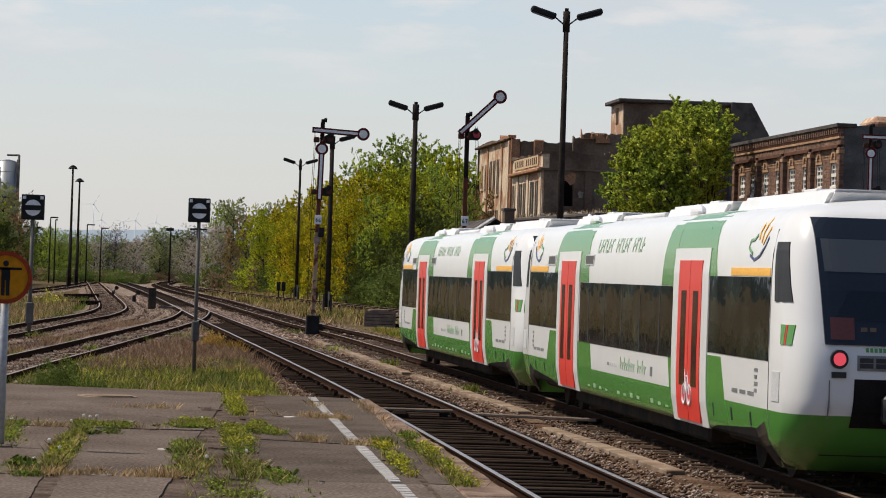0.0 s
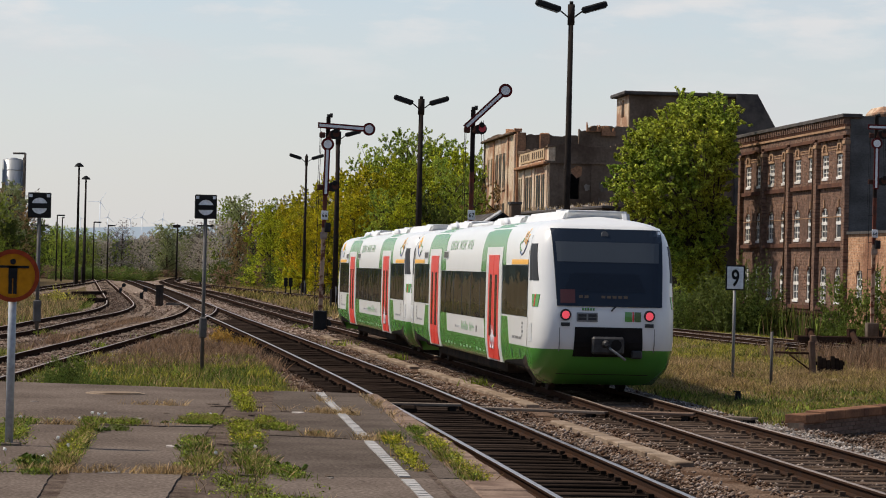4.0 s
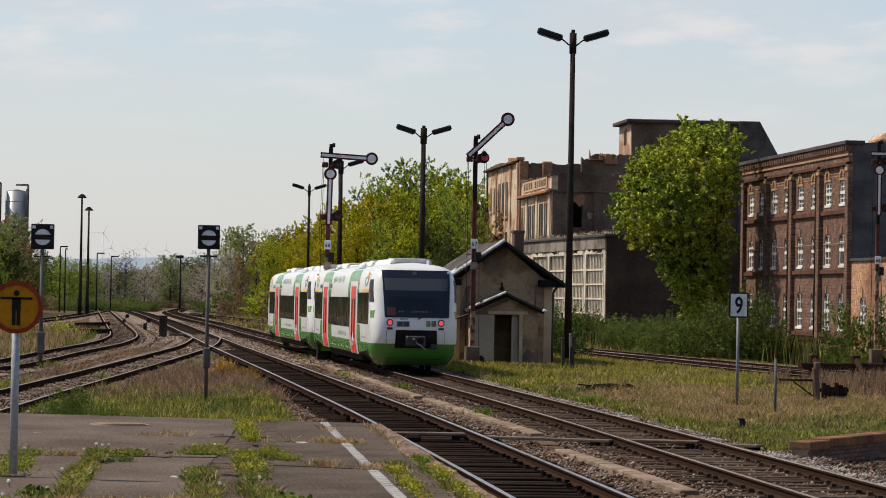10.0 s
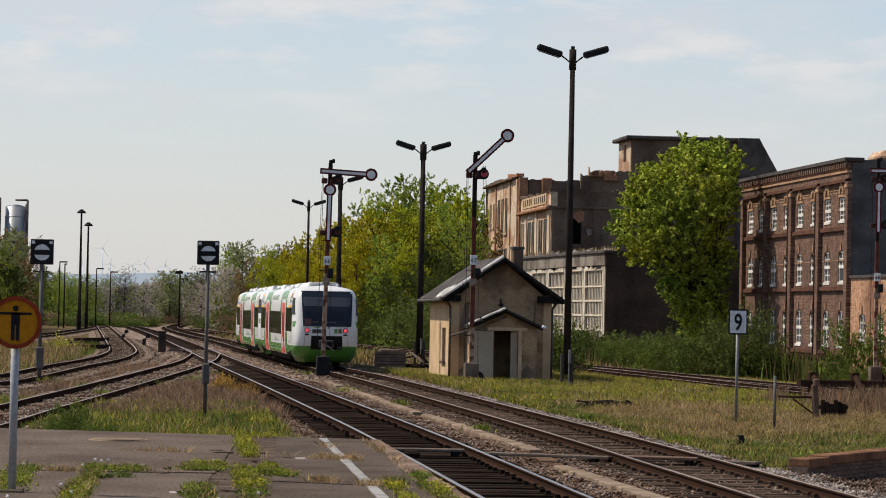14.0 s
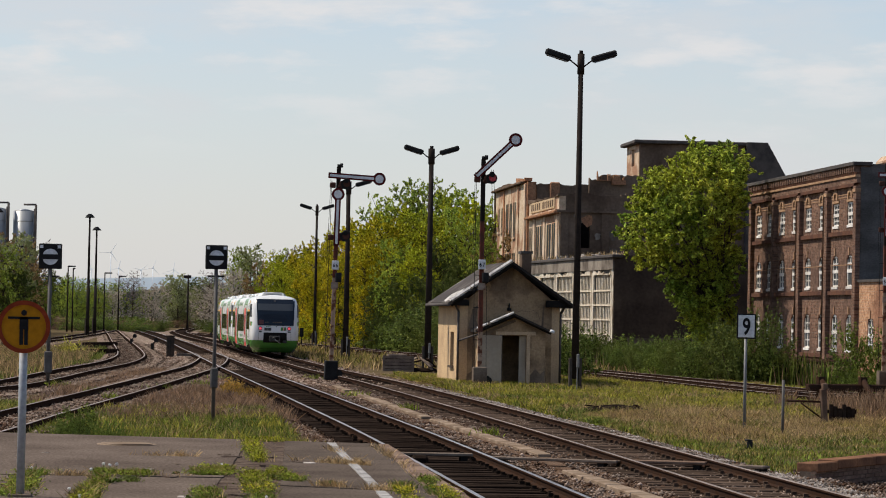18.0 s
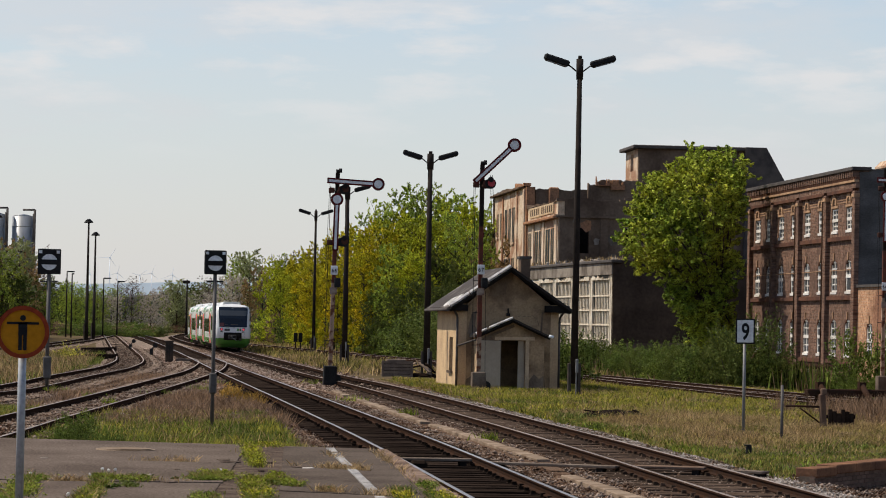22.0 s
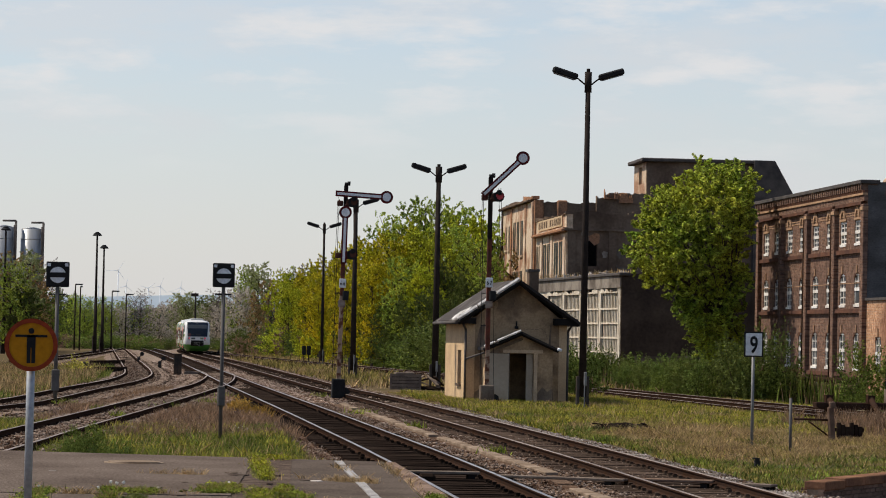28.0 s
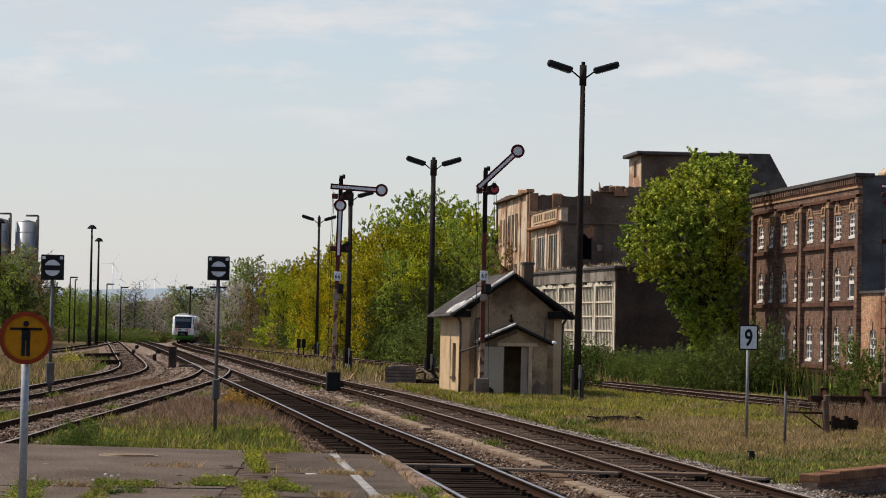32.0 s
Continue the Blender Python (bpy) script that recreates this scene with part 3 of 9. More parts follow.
track("railway_track_5", TRACK_F, M["railbrown"], "rusty goods track before the old factory", near=20)
track("railway_track_6", TRACK_G, M["railbrown"], "rusty siding ending at a buffer stop", near=20, lo=97)
track("railway_track_7", TRACK_H, M["railbrown"], "rusty far siding beside the weeds", near=20)

# ---- platform ----
PLAT = 0.35


def left_edge(y):
    """Where the asphalt ends on the near side of the bare strip along the platform."""
    return 0.62 + 0.062 * (y - 30.0) - 0.12 * math.exp(-((y - 35.0) / 2.0) ** 2)


def right_edge(y):
    return 1.37 + 0.0525 * (y - 29.3)


def curb_in(y):
    return 3.31 + 0.030 * (max(y, 20.0) - 29.5)


def curb_out(y):
    return 3.79 + 0.0135 * (max(y, 20.0) - 29.5)


def plat_end(x):
    return 49.75 - 0.33 * (x - 0.2)


def platform():
    p = thing("platform", "worn grey asphalt platform with weeds in its cracks", "platform", kind="structure")
    bm = bmesh.new()
    ring = [(-22, -25), (3.5, -25), (curb_in(40) - 0.1, 40), (3.75, plat_end(3.75)), (-22, plat_end(-22))]
    lo, hi = [[bm.verts.new((x, y, z)) for x, y in ring] for z in (-0.6, PLAT - 0.014)]
    bm.faces.new(hi)
    for i in range(5):
        bm.faces.new((lo[i], lo[(i + 1) % 5], hi[(i + 1) % 5], hi[i]))
    part("base", bm, M["dirt"], p, "gritty dirt in the joints and the bare strip")
    rng = random.Random(5)
    seam = lambda y: -0.52 + 0.020 * (y - 33.0)

    def slab(left, right, low, high, mat="asphalt"):
        """One sheet of asphalt with crumbled edges, between two lines along and two lines across the platform."""
        corner = []
        for side, cross in ((left, low), (right, low), (right, high), (left, high)):
            y = cross(0.0)
            for _ in range(4):
                y = cross(side(y))
            corner.append(Vector((side(y), y)))
        pts = []
        for i in range(4):
            u, v = corner[i], corner[(i + 1) % 4]
            n = max(1, int((v - u).length / 0.22)) if u.y > 20 or v.y > 20 else 1
            for k in range(n):
                w = u.lerp(v, k / n)
                pts.append(w + Vector((rng.uniform(-1, 1), rng.uniform(-1, 1))) * 0.010)
        bm = bmesh.new()
        h = PLAT + rng.uniform(-0.006, 0.006)
        top = [bm.verts.new((*q, h)) for q in pts]
        bot = [bm.verts.new((*q, PLAT - 0.06)) for q in pts]
        bm.faces.new(top)
        for i in range(len(pts)):
            j = (i + 1) % len(pts)
            bm.faces.new((bot[i], bot[j], top[j], top[i]))
        part("asphalt_panel", bm, M[mat], p)

    flat = lambda y: (lambda x: y)
    cuts = [-25, -8, 4, 14, 21.4, 29.25, 37.75]
    joint = lambda x: 36.25 - 0.55 * (x - 1.7)
    for y0, y1 in zip(cuts, cuts[1:]):
        gap = 0.07 if y1 in (29.25, 37.75) else 0.02
        cols = [lambda y: -22, lambda y: -12.2, lambda y: -6.1, seam, left_edge]
        for left, right in zip(cols, cols[1:]):
            wide = lambda side, o: (lambda y: side(y) + o)
            slab(wide(left, 0.09 if left is seam else 0.02), wide(right, -0.09 if right is seam else -0.02), flat(y0 + gap), flat(y1 - 0.03))
        if y1 < 37:
            slab(right_edge, lambda y: curb_in(y) - 0.30, flat(y0 + 0.02), flat(y1 - 0.02))
            slab(lambda y: curb_in(y) - 0.24, lambda y: curb_in(y) - 0.02, flat(y0 + 0.02), flat(y1 - 0.02))
    slab(right_edge, lambda y: curb_in(y) - 0.30, flat(29.28), lambda x: joint(x) - 0.07, "oldasphalt")
    slab(lambda y: curb_in(y) - 0.22, lambda y: curb_in(y) - 0.02, flat(29.28), lambda x: joint(x) - 0.05, "oldasphalt")
    far = lambda x: 43.3 - 0.25 * x
    slab(lambda y: -22, lambda y: -12.2, flat(37.85), lambda x: plat_end(x))
    slab(lambda y: -12.18, lambda y: -3.6, flat(37.83), lambda x: plat_end(x))
    slab(lambda y: -3.57, left_edge, flat(37.82), lambda x: far(x) - 0.02)
    slab(lambda y: -3.57, left_edge, lambda x: far(x) + 0.02, plat_end)
    slab(right_edge, lambda y: curb_in(y) - 0.02, lambda x: joint(x) + 0.05, lambda x: 43.0 - 0.8 * (x - 2.2), "oldasphalt")
    slab(right_edge, lambda y: curb_in(y) - 0.02, lambda x: 43.05 - 0.8 * (x - 2.2), plat_end, "oldasphalt")
    y = -25.0
    while y < 47.9:
        bm = bmesh.new()
        block(bm, 0, 1, y + 0.006, y + 1.194, -0.5, PLAT + rng.uniform(-0.008, 0.012))
        for v in bm.verts:
            v.co.x = curb_in(v.co.y) if v.co.x < 0.5 else curb_out(v.co.y)
        bmesh.ops.bevel(bm, geom=list(bm.edges), offset=0.018, segments=1, affect="EDGES")
        part("curb_stone", bm, M["curb"], p)
        y += 1.2
    y = 22.0
    while y < 48.2:
        n = rng.uniform(0.28, 0.34)
        if rng.random() > 0.05 and not 35.0 < y < 35.45:
            bm = bmesh.new()
            block(bm, 0, 1, y, y + n - rng.uniform(0.03, 0.09), PLAT - 0.01, PLAT + 0.011)
            c = 2.755 + (y - 29.5) * 0.0195
            w = rng.uniform(0.052, 0.066)
            for v in bm.verts:
                v.co.x = c + (w if v.co.x > 0.5 else -w)
            part("line_tile", bm, M["whiteline"], p)
        y += n
    for k in range(34):
        # thin ragged slivers and pits where the asphalt has broken out along the joints
        if k < 18:
            x, y = rng.uniform(-3.0, 2.2), rng.choice((29.3, 37.8, 43.2)) + rng.gauss(0, 0.12)
        else:
            x, y = rng.uniform(-3.0, 3.1), rng.uniform(29.5, 47.0)
        w, d = rng.uniform(0.03, 0.16), rng.uniform(0.05, 0.30)
        bm = bmesh.new()
        ring = [(x + w * rng.uniform(0.5, 1.0) * math.cos(2 * math.pi * i / 8), y + d * rng.uniform(0.5, 1.0) * math.sin(2 * math.pi * i / 8)) for i in range(8)]
        top = [bm.verts.new((*q, PLAT + 0.0085)) for q in ring]
        bot = [bm.verts.new((*q, PLAT - 0.02)) for q in ring]
        bm.faces.new(top)
        for i in range(8):
            bm.faces.new((bot[i], bot[(i + 1) % 8], top[(i + 1) % 8], top[i]))
        part("worn_patch", bm, M["dirt"] if k % 3 else M["greystone"], p)
    bm = bmesh.new()
    for r, z0, z1 in ((0.46, PLAT - 0.02, PLAT + 0.010), (0.40, PLAT + 0.010, PLAT + 0.022)):
        rod(bm, (-0.16, 46.7, z0), (-0.16, 46.7, z1), r, r, 24)
    part("manhole_cover", bm, M["duct"], p, "round concrete manhole cover")
    return p


platform()


def concrete_strip():
    """Old concrete duct covers lying between the two running tracks."""
    t = thing("cable_duct", "row of old concrete duct covers between the tracks", "cable duct", kind="structure")
    rng = random.Random(9)
    for x0, x1, y0, y1 in ((7.55, 7.30, 40, 50.5), (7.70, 7.42, 56.4, 75.0), (7.36, 7.10, 76.5, 108.5)):
        n = int((y1 - y0) / 2.0)
        for i in range(n):
            if rng.random() < 0.08:
                continue
            y = y0 + (y1 - y0) * i / n
            x = x0 + (x1 - x0) * i / n
            m = pose(x + rng.uniform(-0.015, 0.015), y, rng.uniform(-0.015, 0.0), rng.uniform(-0.3, 0.3), rng.uniform(-2, 2), math.degrees(math.atan2(x0 - x1, y1 - y0)) + rng.uniform(-0.3, 0.3))
            part("duct_cover", boxed(-0.13, 0.13, 0.004, 1.99, -0.30, -0.125, m, 0.012), M["duct"], t)
    return t


concrete_strip()


def crossing():
    """Boards of a narrow staff crossing over both tracks."""
    t = thing("board_crossing", "grey weathered plank crossing laid over both tracks", "crossing", kind="structure")
    for a, b, w, z, m in (((4.03, 53.62), (4.50, 53.62), 0.36, -0.02, "plank"), ((4.70, 53.62), (6.0, 53.62), 0.40, -0.015, "plank"), ((6.22, 53.55), (8.50, 52.55), 0.34, -0.055, "plank"),
                          ((8.70, 52.40), (9.98, 52.05), 0.52, -0.03, "board"), ((10.16, 51.95), (10.95, 51.5), 0.40, -0.06, "plank")):
        d = Vector((b[0] - a[0], b[1] - a[1]))
        m0 = pose(a[0], a[1], 0, 0, 0, math.degrees(math.atan2(d.y, d.x)))
        for k in range(2):
            part("board", boxed(0, d.length, (k - 1) * w / 2 + 0.007, k * w / 2 - 0.007, z - 0.055, z - 0.008 * k, m0, 0.012), M[m], t)
        for u in (0.12, 0.88):
            part("bearer", boxed(d.length * u - 0.06, d.length * u + 0.06, -w / 2 + 0.03, w / 2 - 0.03, -0.42, z - 0.055, m0), M["dark"], t, "black bearer under the boards")
    part("drive_box", boxed(4.86, 5.16, 53.0, 53.3, -0.25, -0.045, bevel=0.05), M["sleeper"], t, "dark weathered point-machine box")
    return t


crossing()


def low_wall():
    """The brick end of the disused island platform."""
    t = thing("platform_end_wall", "low brick wall with a brown capping beam", "wall", kind="structure")
    rng = random.Random(11)
    a, b = Vector((11.65, 50.75)), Vector((17.5, 59.5))
    d = (b - a)
    ang = math.degrees(math.atan2(d.y, d.x))
    L = d.length
    base = pose(a.x, a.y, 0, 0, 0, ang)
    part("core", boxed(0, L, 0.02, 0.3, -0.9, -0.08, base), M["concrete"], t)
    y = 0.0
    while y < L:
        part("capping_stone", boxed(y, y + 0.965, -0.04, 0.36, -0.10, 0.06, base @ pose(0, 0, min(0.0, (y - 1) * 0.03), 0, 0, 0), 0.015), M["rustcap"], t)
        y += 0.98
    me = bpy.data.meshes.new("brick")
    bm = boxed(0, 0.235, 0, 0.1, 0, 0.062, None, 0.004)
    bm.to_mesh(me)
    bm.free()
    me.materials.append(M["brick"])
    for r in range(8):
        x = -0.12 * (r % 2)
        while x < 9.4:
            ob = new("brick", me)
            ob.parent = t
            ob.matrix_basis = base @ pose(max(x, 0), 0.0 + rng.uniform(-0.004, 0.004), -0.16 - r * 0.075)
            x += 0.247
    return t


def beams():
    """Long timbers left lying across the siding."""
    for a, b in (((-3.4, 176.0), (-1.3, 181.5)), ((-3.9, 214.0), (-1.7, 221.0)), ((-3.6, 195.0), (-2.2, 199.0))):
        t = thing("timber_beam", "long dark timber beam lying beside the siding", "beam", group="timber beams")
        d = Vector((b[0] - a[0], b[1] - a[1]))
        part("beam", boxed(0, d.length, -0.14, 0.14, -0.3, 0.12, pose(*a, 0, 0, 0, math.degrees(math.atan2(d.y, d.x))), 0.02), M["sleeper"], t)
    t = thing("point_machine", "dark point machine beside the siding", "point machine", (-3.5, 178, 0))
    part("case", boxed(-0.30, 0.2, -0.3, 0.3, -0.3, 0.12, bevel=0.05), M["sleeper"], t)
    part("wheel", rods(((-0.1, -0.1, 0.1), (-0.1, -0.1, 0.42), 0.15)), M["black"], t)


beams()


# ---- railcar ----
def half_width(z):
    return float(np.interp(z, [0.20, 0.5, 0.9, 1.6, 2.58, 2.82, 3.0, 3.16, 3.28, 3.37, 3.44, 3.48, 3.5], [1.20, 1.40, 1.45, 1.455, 1.45, 1.435, 1.40, 1.35, 1.26, 1.09, 0.78, 0.42, 0.0]))


END = 12.25


def end_y(x, z):
    """How far the rounded end reaches at a height and a side offset."""
    lean = float(np.interp(z, [0.20, 0.6, 1.0, 1.6, 2.4, 3.0, 3.3, 3.5], [0.85, 0.24, 0.0, 0.02, 0.26, 0.50, 0.72, 1.35]))
    u = min(1.0, abs(x) / max(half_width(z), 0.05))
    return END + 0.12 - lean - 0.50 * u ** 10


def railcar(label):
    car = thing("railcar", label, "railcar", group="coupled railcars")
    zs = [0.20, 0.40, 0.46, 0.47, 0.55, 0.75, 0.9, 1.1, 1.35, 1.6, 1.85, 2.1, 2.4, 2.7, 2.9, 3.05, 3.18, 3.28, 3.36, 3.42, 3.46, 3.485, 3.5]
    us = [0, .2, .35, .5, .6, .68, .75, .8, .84, .88, .91, .94, .965, .985, 1.0]
    # shell: half rings swept from end to end
    bm = bmesh.new()
    for side in (-1, 1):
        rows = []
        for z in zs:
            w = half_width(z)
            row = [bm.verts.new((side * w * u, -end_y(w * u, z), z)) for u in us]
            row += [bm.verts.new((side * w * (0.45 if z < 0.465 and abs(y) < 10.5 else 1.0), y, z)) for y in (-10.7, -10.45, 10.45, 10.7)]
            row += [bm.verts.new((side * w * u, end_y(w * u, z), z)) for u in us[::-1]]
            rows.append(row)
        for a, b in zip(rows, rows[1:]):
            for i in range(len(a) - 1):
                q = (a[i], a[i + 1], b[i + 1], b[i]) if side < 0 else (b[i], b[i + 1], a[i + 1], a[i])
                f = bm.faces.new(q)
                f.smooth = True
                zc = sum(v.co.z for v in q) / 4
                # tucked-in underside coloured black in place of the shadow below the skirt
                f.material_index = 2 if zc < 0.468 and abs(q[0].co.y + q[1].co.y) < 0.5 else 1 if zc < 0.87 else 0
        bm.faces.new([v for v in rows[0]] if side > 0 else [v for v in rows[0]][::-1])
    bmesh.ops.remove_doubles(bm, verts=bm.verts, dist=0.001)
    part("body", bm, [M["white"], M["green"], M["dark"]], car, "white body shell with a green skirt")

    def patch(name, side, quad, mat, parent=car, proud=0.008, label="", nz=7, ny=3):
        """A panel on the side wall: four corners (y, z) from low aft, low fore, high fore, high aft."""
        b = bmesh.new()
        g = []
        for j in range(nz + 1):
            v = j / nz
            r = []
            for i in range(ny + 1):
                u = i / ny
                y = (1 - v) * ((1 - u) * quad[0][0] + u * quad[1][0]) + v * ((1 - u) * quad[3][0] + u * quad[2][0])
                z = (1 - v) * ((1 - u) * quad[0][1] + u * quad[1][1]) + v * ((1 - u) * quad[3][1] + u * quad[2][1])
                x = half_width(z)
                yy = min(abs(y), 99)
                lim = end_y(x, z)
                if yy > lim:
                    lean = float(np.interp(z, [0.20, 0.6, 1.0, 1.6, 2.4, 3.0, 3.3, 3.5], [0.85, 0.24, 0.0, 0.02, 0.26, 0.50, 0.72, 1.35]))
                    k = (END + 0.12 - lean - yy) / 0.50
                    x *= max(0.05, k) ** (1 / 10)
                r.append(b.verts.new((side * (x + proud), y, z)))
            g.append(r)
        for j in range(nz):
            for i in range(ny):
                q = (g[j][i], g[j][i + 1], g[j + 1][i + 1], g[j + 1][i])
                f = b.faces.new(q if side > 0 else q[::-1])
        ex = bmesh.ops.extrude_face_region(b, geom=list(b.faces))
        bmesh.ops.translate(b, vec=(-side * (proud + 0.02), 0, 0), verts=[e for e in ex["geom"] if isinstance(e, bmesh.types.BMVert)])
        return part(name, b, mat, parent, label)

    def rect(y0, y1, z0, z1):
        return [(y0, z0), (y1, z0), (y1, z1), (y0, z1)]

    for s in (-1, 1):
        for e in (-1, 1):
            o = lambda q: [(e * y, z) for y, z in (q if e > 0 else (q[1], q[0], q[3], q[2]))]
            # slanted green band over each door, from the window line to the roof
            patch("green_band", s, o([(3.52, 2.36), (4.75, 2.36), (4.55, 3.47), (3.88, 3.47)]), M["green"], proud=0.006, nz=14)
            patch("green_band", s, o([(6.6, 2.48), (7.7, 2.48), (7.25, 3.47), (6.4, 3.47)]), M["green"], proud=0.005, nz=14)
            patch("green_band", s, o([(4.4, 2.76), (6.9, 2.76), (6.6, 3.47), (4.4, 3.47)]), M["green"], proud=0.004, nz=14)
            patch("green_panel", s, o([(6.6, 0.60), (8.6, 0.60), (8.1, 1.45), (6.6, 1.45)]), M["green"], proud=0.005)
            patch("orange_stripe", s, o(rect(8.62, 11.03, 2.525, 2.625)), M["orange"], proud=0.006, nz=2)
            d = patch("door_surround", s, o(rect(4.56, 7.18, 0.46, 2.89)), M["white"], proud=0.018, label="white door surround")
            for k, (y0, y1) in enumerate(((5.02, 5.85), (5.89, 6.72))):
                leaf = patch("door_leaf", s, o(rect(y0, y1, 0.50, 2.72)), M["red"], parent=car, proud=0.027, label="bright red sliding door leaf")
                patch("door_window", s, o(rect(y0 + 0.26, y1 - 0.20, 0.98, 2.30)), M["doorglass"], parent=leaf, proud=0.032)
            patch("window", s, o(rect(7.22, 11.05, 1.49, 2.51)), M["trainglass"], proud=0.008, label="dark tinted window")
            patch("cab_window", s, o([(11.36, 2.22), (11.92, 2.22), (11.60, 2.94), (11.27, 2.94)]), M["rubber"], proud=0.014, label="black triangular cab window")
            if e == -s:
                for y0 in (3.08, 7.70):
                    v = patch("vent", s, o(rect(y0, y0 + 0.92, 2.65, 2.83)), M["platepale"], proud=0.010, nz=2)
                    patch("louvre", s, o(rect(y0 + 0.05, y0 + 0.87, 2.67, 2.81)), M["ventdark"], parent=v, proud=0.014, nz=2)
            # lettering too small to read and the operator's mark, as plain strokes
            for k in range(3):
                patch("lettering", s, o(rect(8.9 + k * 0.5, 9.25 + k * 0.5, 1.03, 1.08)), M["wiremetal"], proud=0.007, nz=1, ny=1)
            for line, width, mat in ((((9.28, 2.80), (9.12, 2.88), (9.14, 2.97), (9.28, 2.98), (9.36, 3.04)), 0.018, "green"), (((9.20, 2.78), (9.36, 2.72), (9.55, 2.77), (9.72, 2.90), (9.78, 3.0)), 0.016, "navy"),
                                      (((9.44, 2.98), (9.43, 3.08), (9.48, 3.18)), 0.02, "orange"), (((9.54, 2.94), (9.56, 3.08), (9.64, 3.24)), 0.022, "orange"), (((9.62, 2.92), (9.68, 3.02), (9.76, 3.12)), 0.018, "orange")):
                line = [(9.60 + (y - 9.12) * 1.62, z) for y, z in line]
                for (ya, za), (yb, zb) in zip(line, line[1:]):
                    n = math.hypot(yb - ya, zb - za)
                    dy, dz = -(zb - za) / n * width, (yb - ya) / n * width
                    patch("swirl_mark", s, o([(ya - dy, za - dz), (yb - dy, zb - dz), (yb + dy, zb + dz), (ya + dy, za + dz)]), M[mat], proud=0.009, nz=2, ny=2)
            patch("company_mark", s, o(rect(11.75, 11.865, 1.71, 1.95)), M["green"], proud=0.012, nz=2)
            patch("company_mark", s, o(rect(11.875, 11.905, 1.71, 1.95)), M["red"], proud=0.012, nz=2)
            patch("company_mark", s, o(rect(11.915, 12.03, 1.71, 1.95)), M["green"], proud=0.012, nz=2)
            # black patches painted for the dark gaps round the bogies, and the curved flank of the end apron
            patch("bogie_opening", s, o([(7.35, 0.475), (10.6, 0.475), (10.3, 0.64), (7.85, 0.54)]), M["dark"], proud=0.010, nz=3, ny=6)
            patch("bogie_opening", s, o([(10.72, 0.21), (11.30, 0.205), (10.85, 0.74), (10.30, 0.62)]), M["under"], proud=0.009, nz=4, ny=3)
            for k in range(3):
                patch("lifting_mark", s, o(rect(7.6 + k * 1.2, 7.66 + k * 1.2, 0.66, 0.82)), M["rubber"], proud=0.010, nz=1, ny=1)
            patch("data_plate", s, o(rect(11.30, 11.72, 1.02, 1.38)), M["platepale"], proud=0.009, nz=2, ny=2)
            patch("panel_seam", s, o(rect(11.09, 11.105, 0.62, 3.1)), M["wiremetal"], proud=0.007, nz=8, ny=1)
            for k in range(4):
                patch("lettering", s, o(rect(10.28, 10.42 + 0.05 * (k % 2), 1.08 + k * 0.085, 1.125 + k * 0.085)), M["wiremetal"], proud=0.007, nz=1, ny=1)
        patch("window", s, rect(-4.46, 4.46, 1.33, 2.35), M["trainglass"], label="long dark tinted window band", ny=8)
        for k in range(-2, 3):
            patch("window_post", s, rect(k * 1.72 - 0.03, k * 1.72 + 0.03, 1.34, 2.34), M["rubber"], proud=0.011, nz=3, ny=1)
        patch("green_panel", s, [(-4.72, 0.60), (4.72, 0.60), (4.72, 0.86), (-4.72, 0.86)], M["green"], proud=0.005, ny=6, nz=2)
        f = -s
        turn = lambda q: [(f * y, z) for y, z in (q if f > 0 else (q[1], q[0], q[3], q[2]))]
        patch("green_panel", s, turn([(2.98, 0.85), (4.60, 0.85), (4.60, 1.335), (3.19, 1.335)]), M["green"], proud=0.006)
        patch("green_panel", s, turn([(-4.60, 0.85), (-4.42, 0.85), (-4.22, 1.335), (-4.60, 1.335)]), M["green"], proud=0.006)
        # lettering reduced to slanted strokes: a line under the windows, one along the skirt, one over the windows
        for k in range(12):
            if k != 7:
                y = 0.02 - k * 0.205
                tall = 1.20 if k in (0, 2, 4, 8, 10) else 1.13
                patch("lettering", s, turn([(y - 0.055, 1.0), (y, 1.0), (y - 0.005, tall), (y - 0.06, tall)]), M["lettergreen"], proud=0.007, nz=1, ny=1)
                patch("lettering", s, turn([(y - 0.13, 1.08), (y, 1.08), (y, 1.115), (y - 0.13, 1.115)]), M["lettergreen"], proud=0.008, nz=1, ny=1)
        patch("lettering", s, turn(rect(-2.94, -2.76, 1.0, 1.14)), M["wiremetal"], proud=0.007, nz=1, ny=1)
        for k in range(5):
            patch("lettering", s, turn(rect(0.40 + k * 0.19, 0.52 + k * 0.19, 1.03, 1.08)), M["platepale"] if k < 4 else M["wiremetal"], proud=0.007, nz=1, ny=1)
        for k in range(14):
            if k % 5 != 3:
                patch("lettering", s, rect(-4.2 + k * 0.62, -3.96 + k * 0.62, 0.60, 0.63 + 0.02 * (k % 3)), M["lettergreen"], proud=0.008, nz=1, ny=1)
        for k in range(17):
            if k not in (6, 12):
                y = 2.80 - k * 0.268
                patch("lettering", s, turn([(y - 0.045, 2.86), (y, 2.86), (y - 0.03, 3.08), (y - 0.075, 3.08)]), M["lettergreen"], proud=0.007, nz=2, ny=1)
                z = 2.86 + 0.09 * (k % 3)
                patch("lettering", s, turn([(y - 0.19, z), (y, z), (y, z + 0.04), (y - 0.19, z + 0.04)]), M["lettergreen"], proud=0.008, nz=1, ny=1)
        patch("door_number", s, rect(-6.88, -6.76, 2.0, 2.3), M["green"], proud=0.013, nz=2)
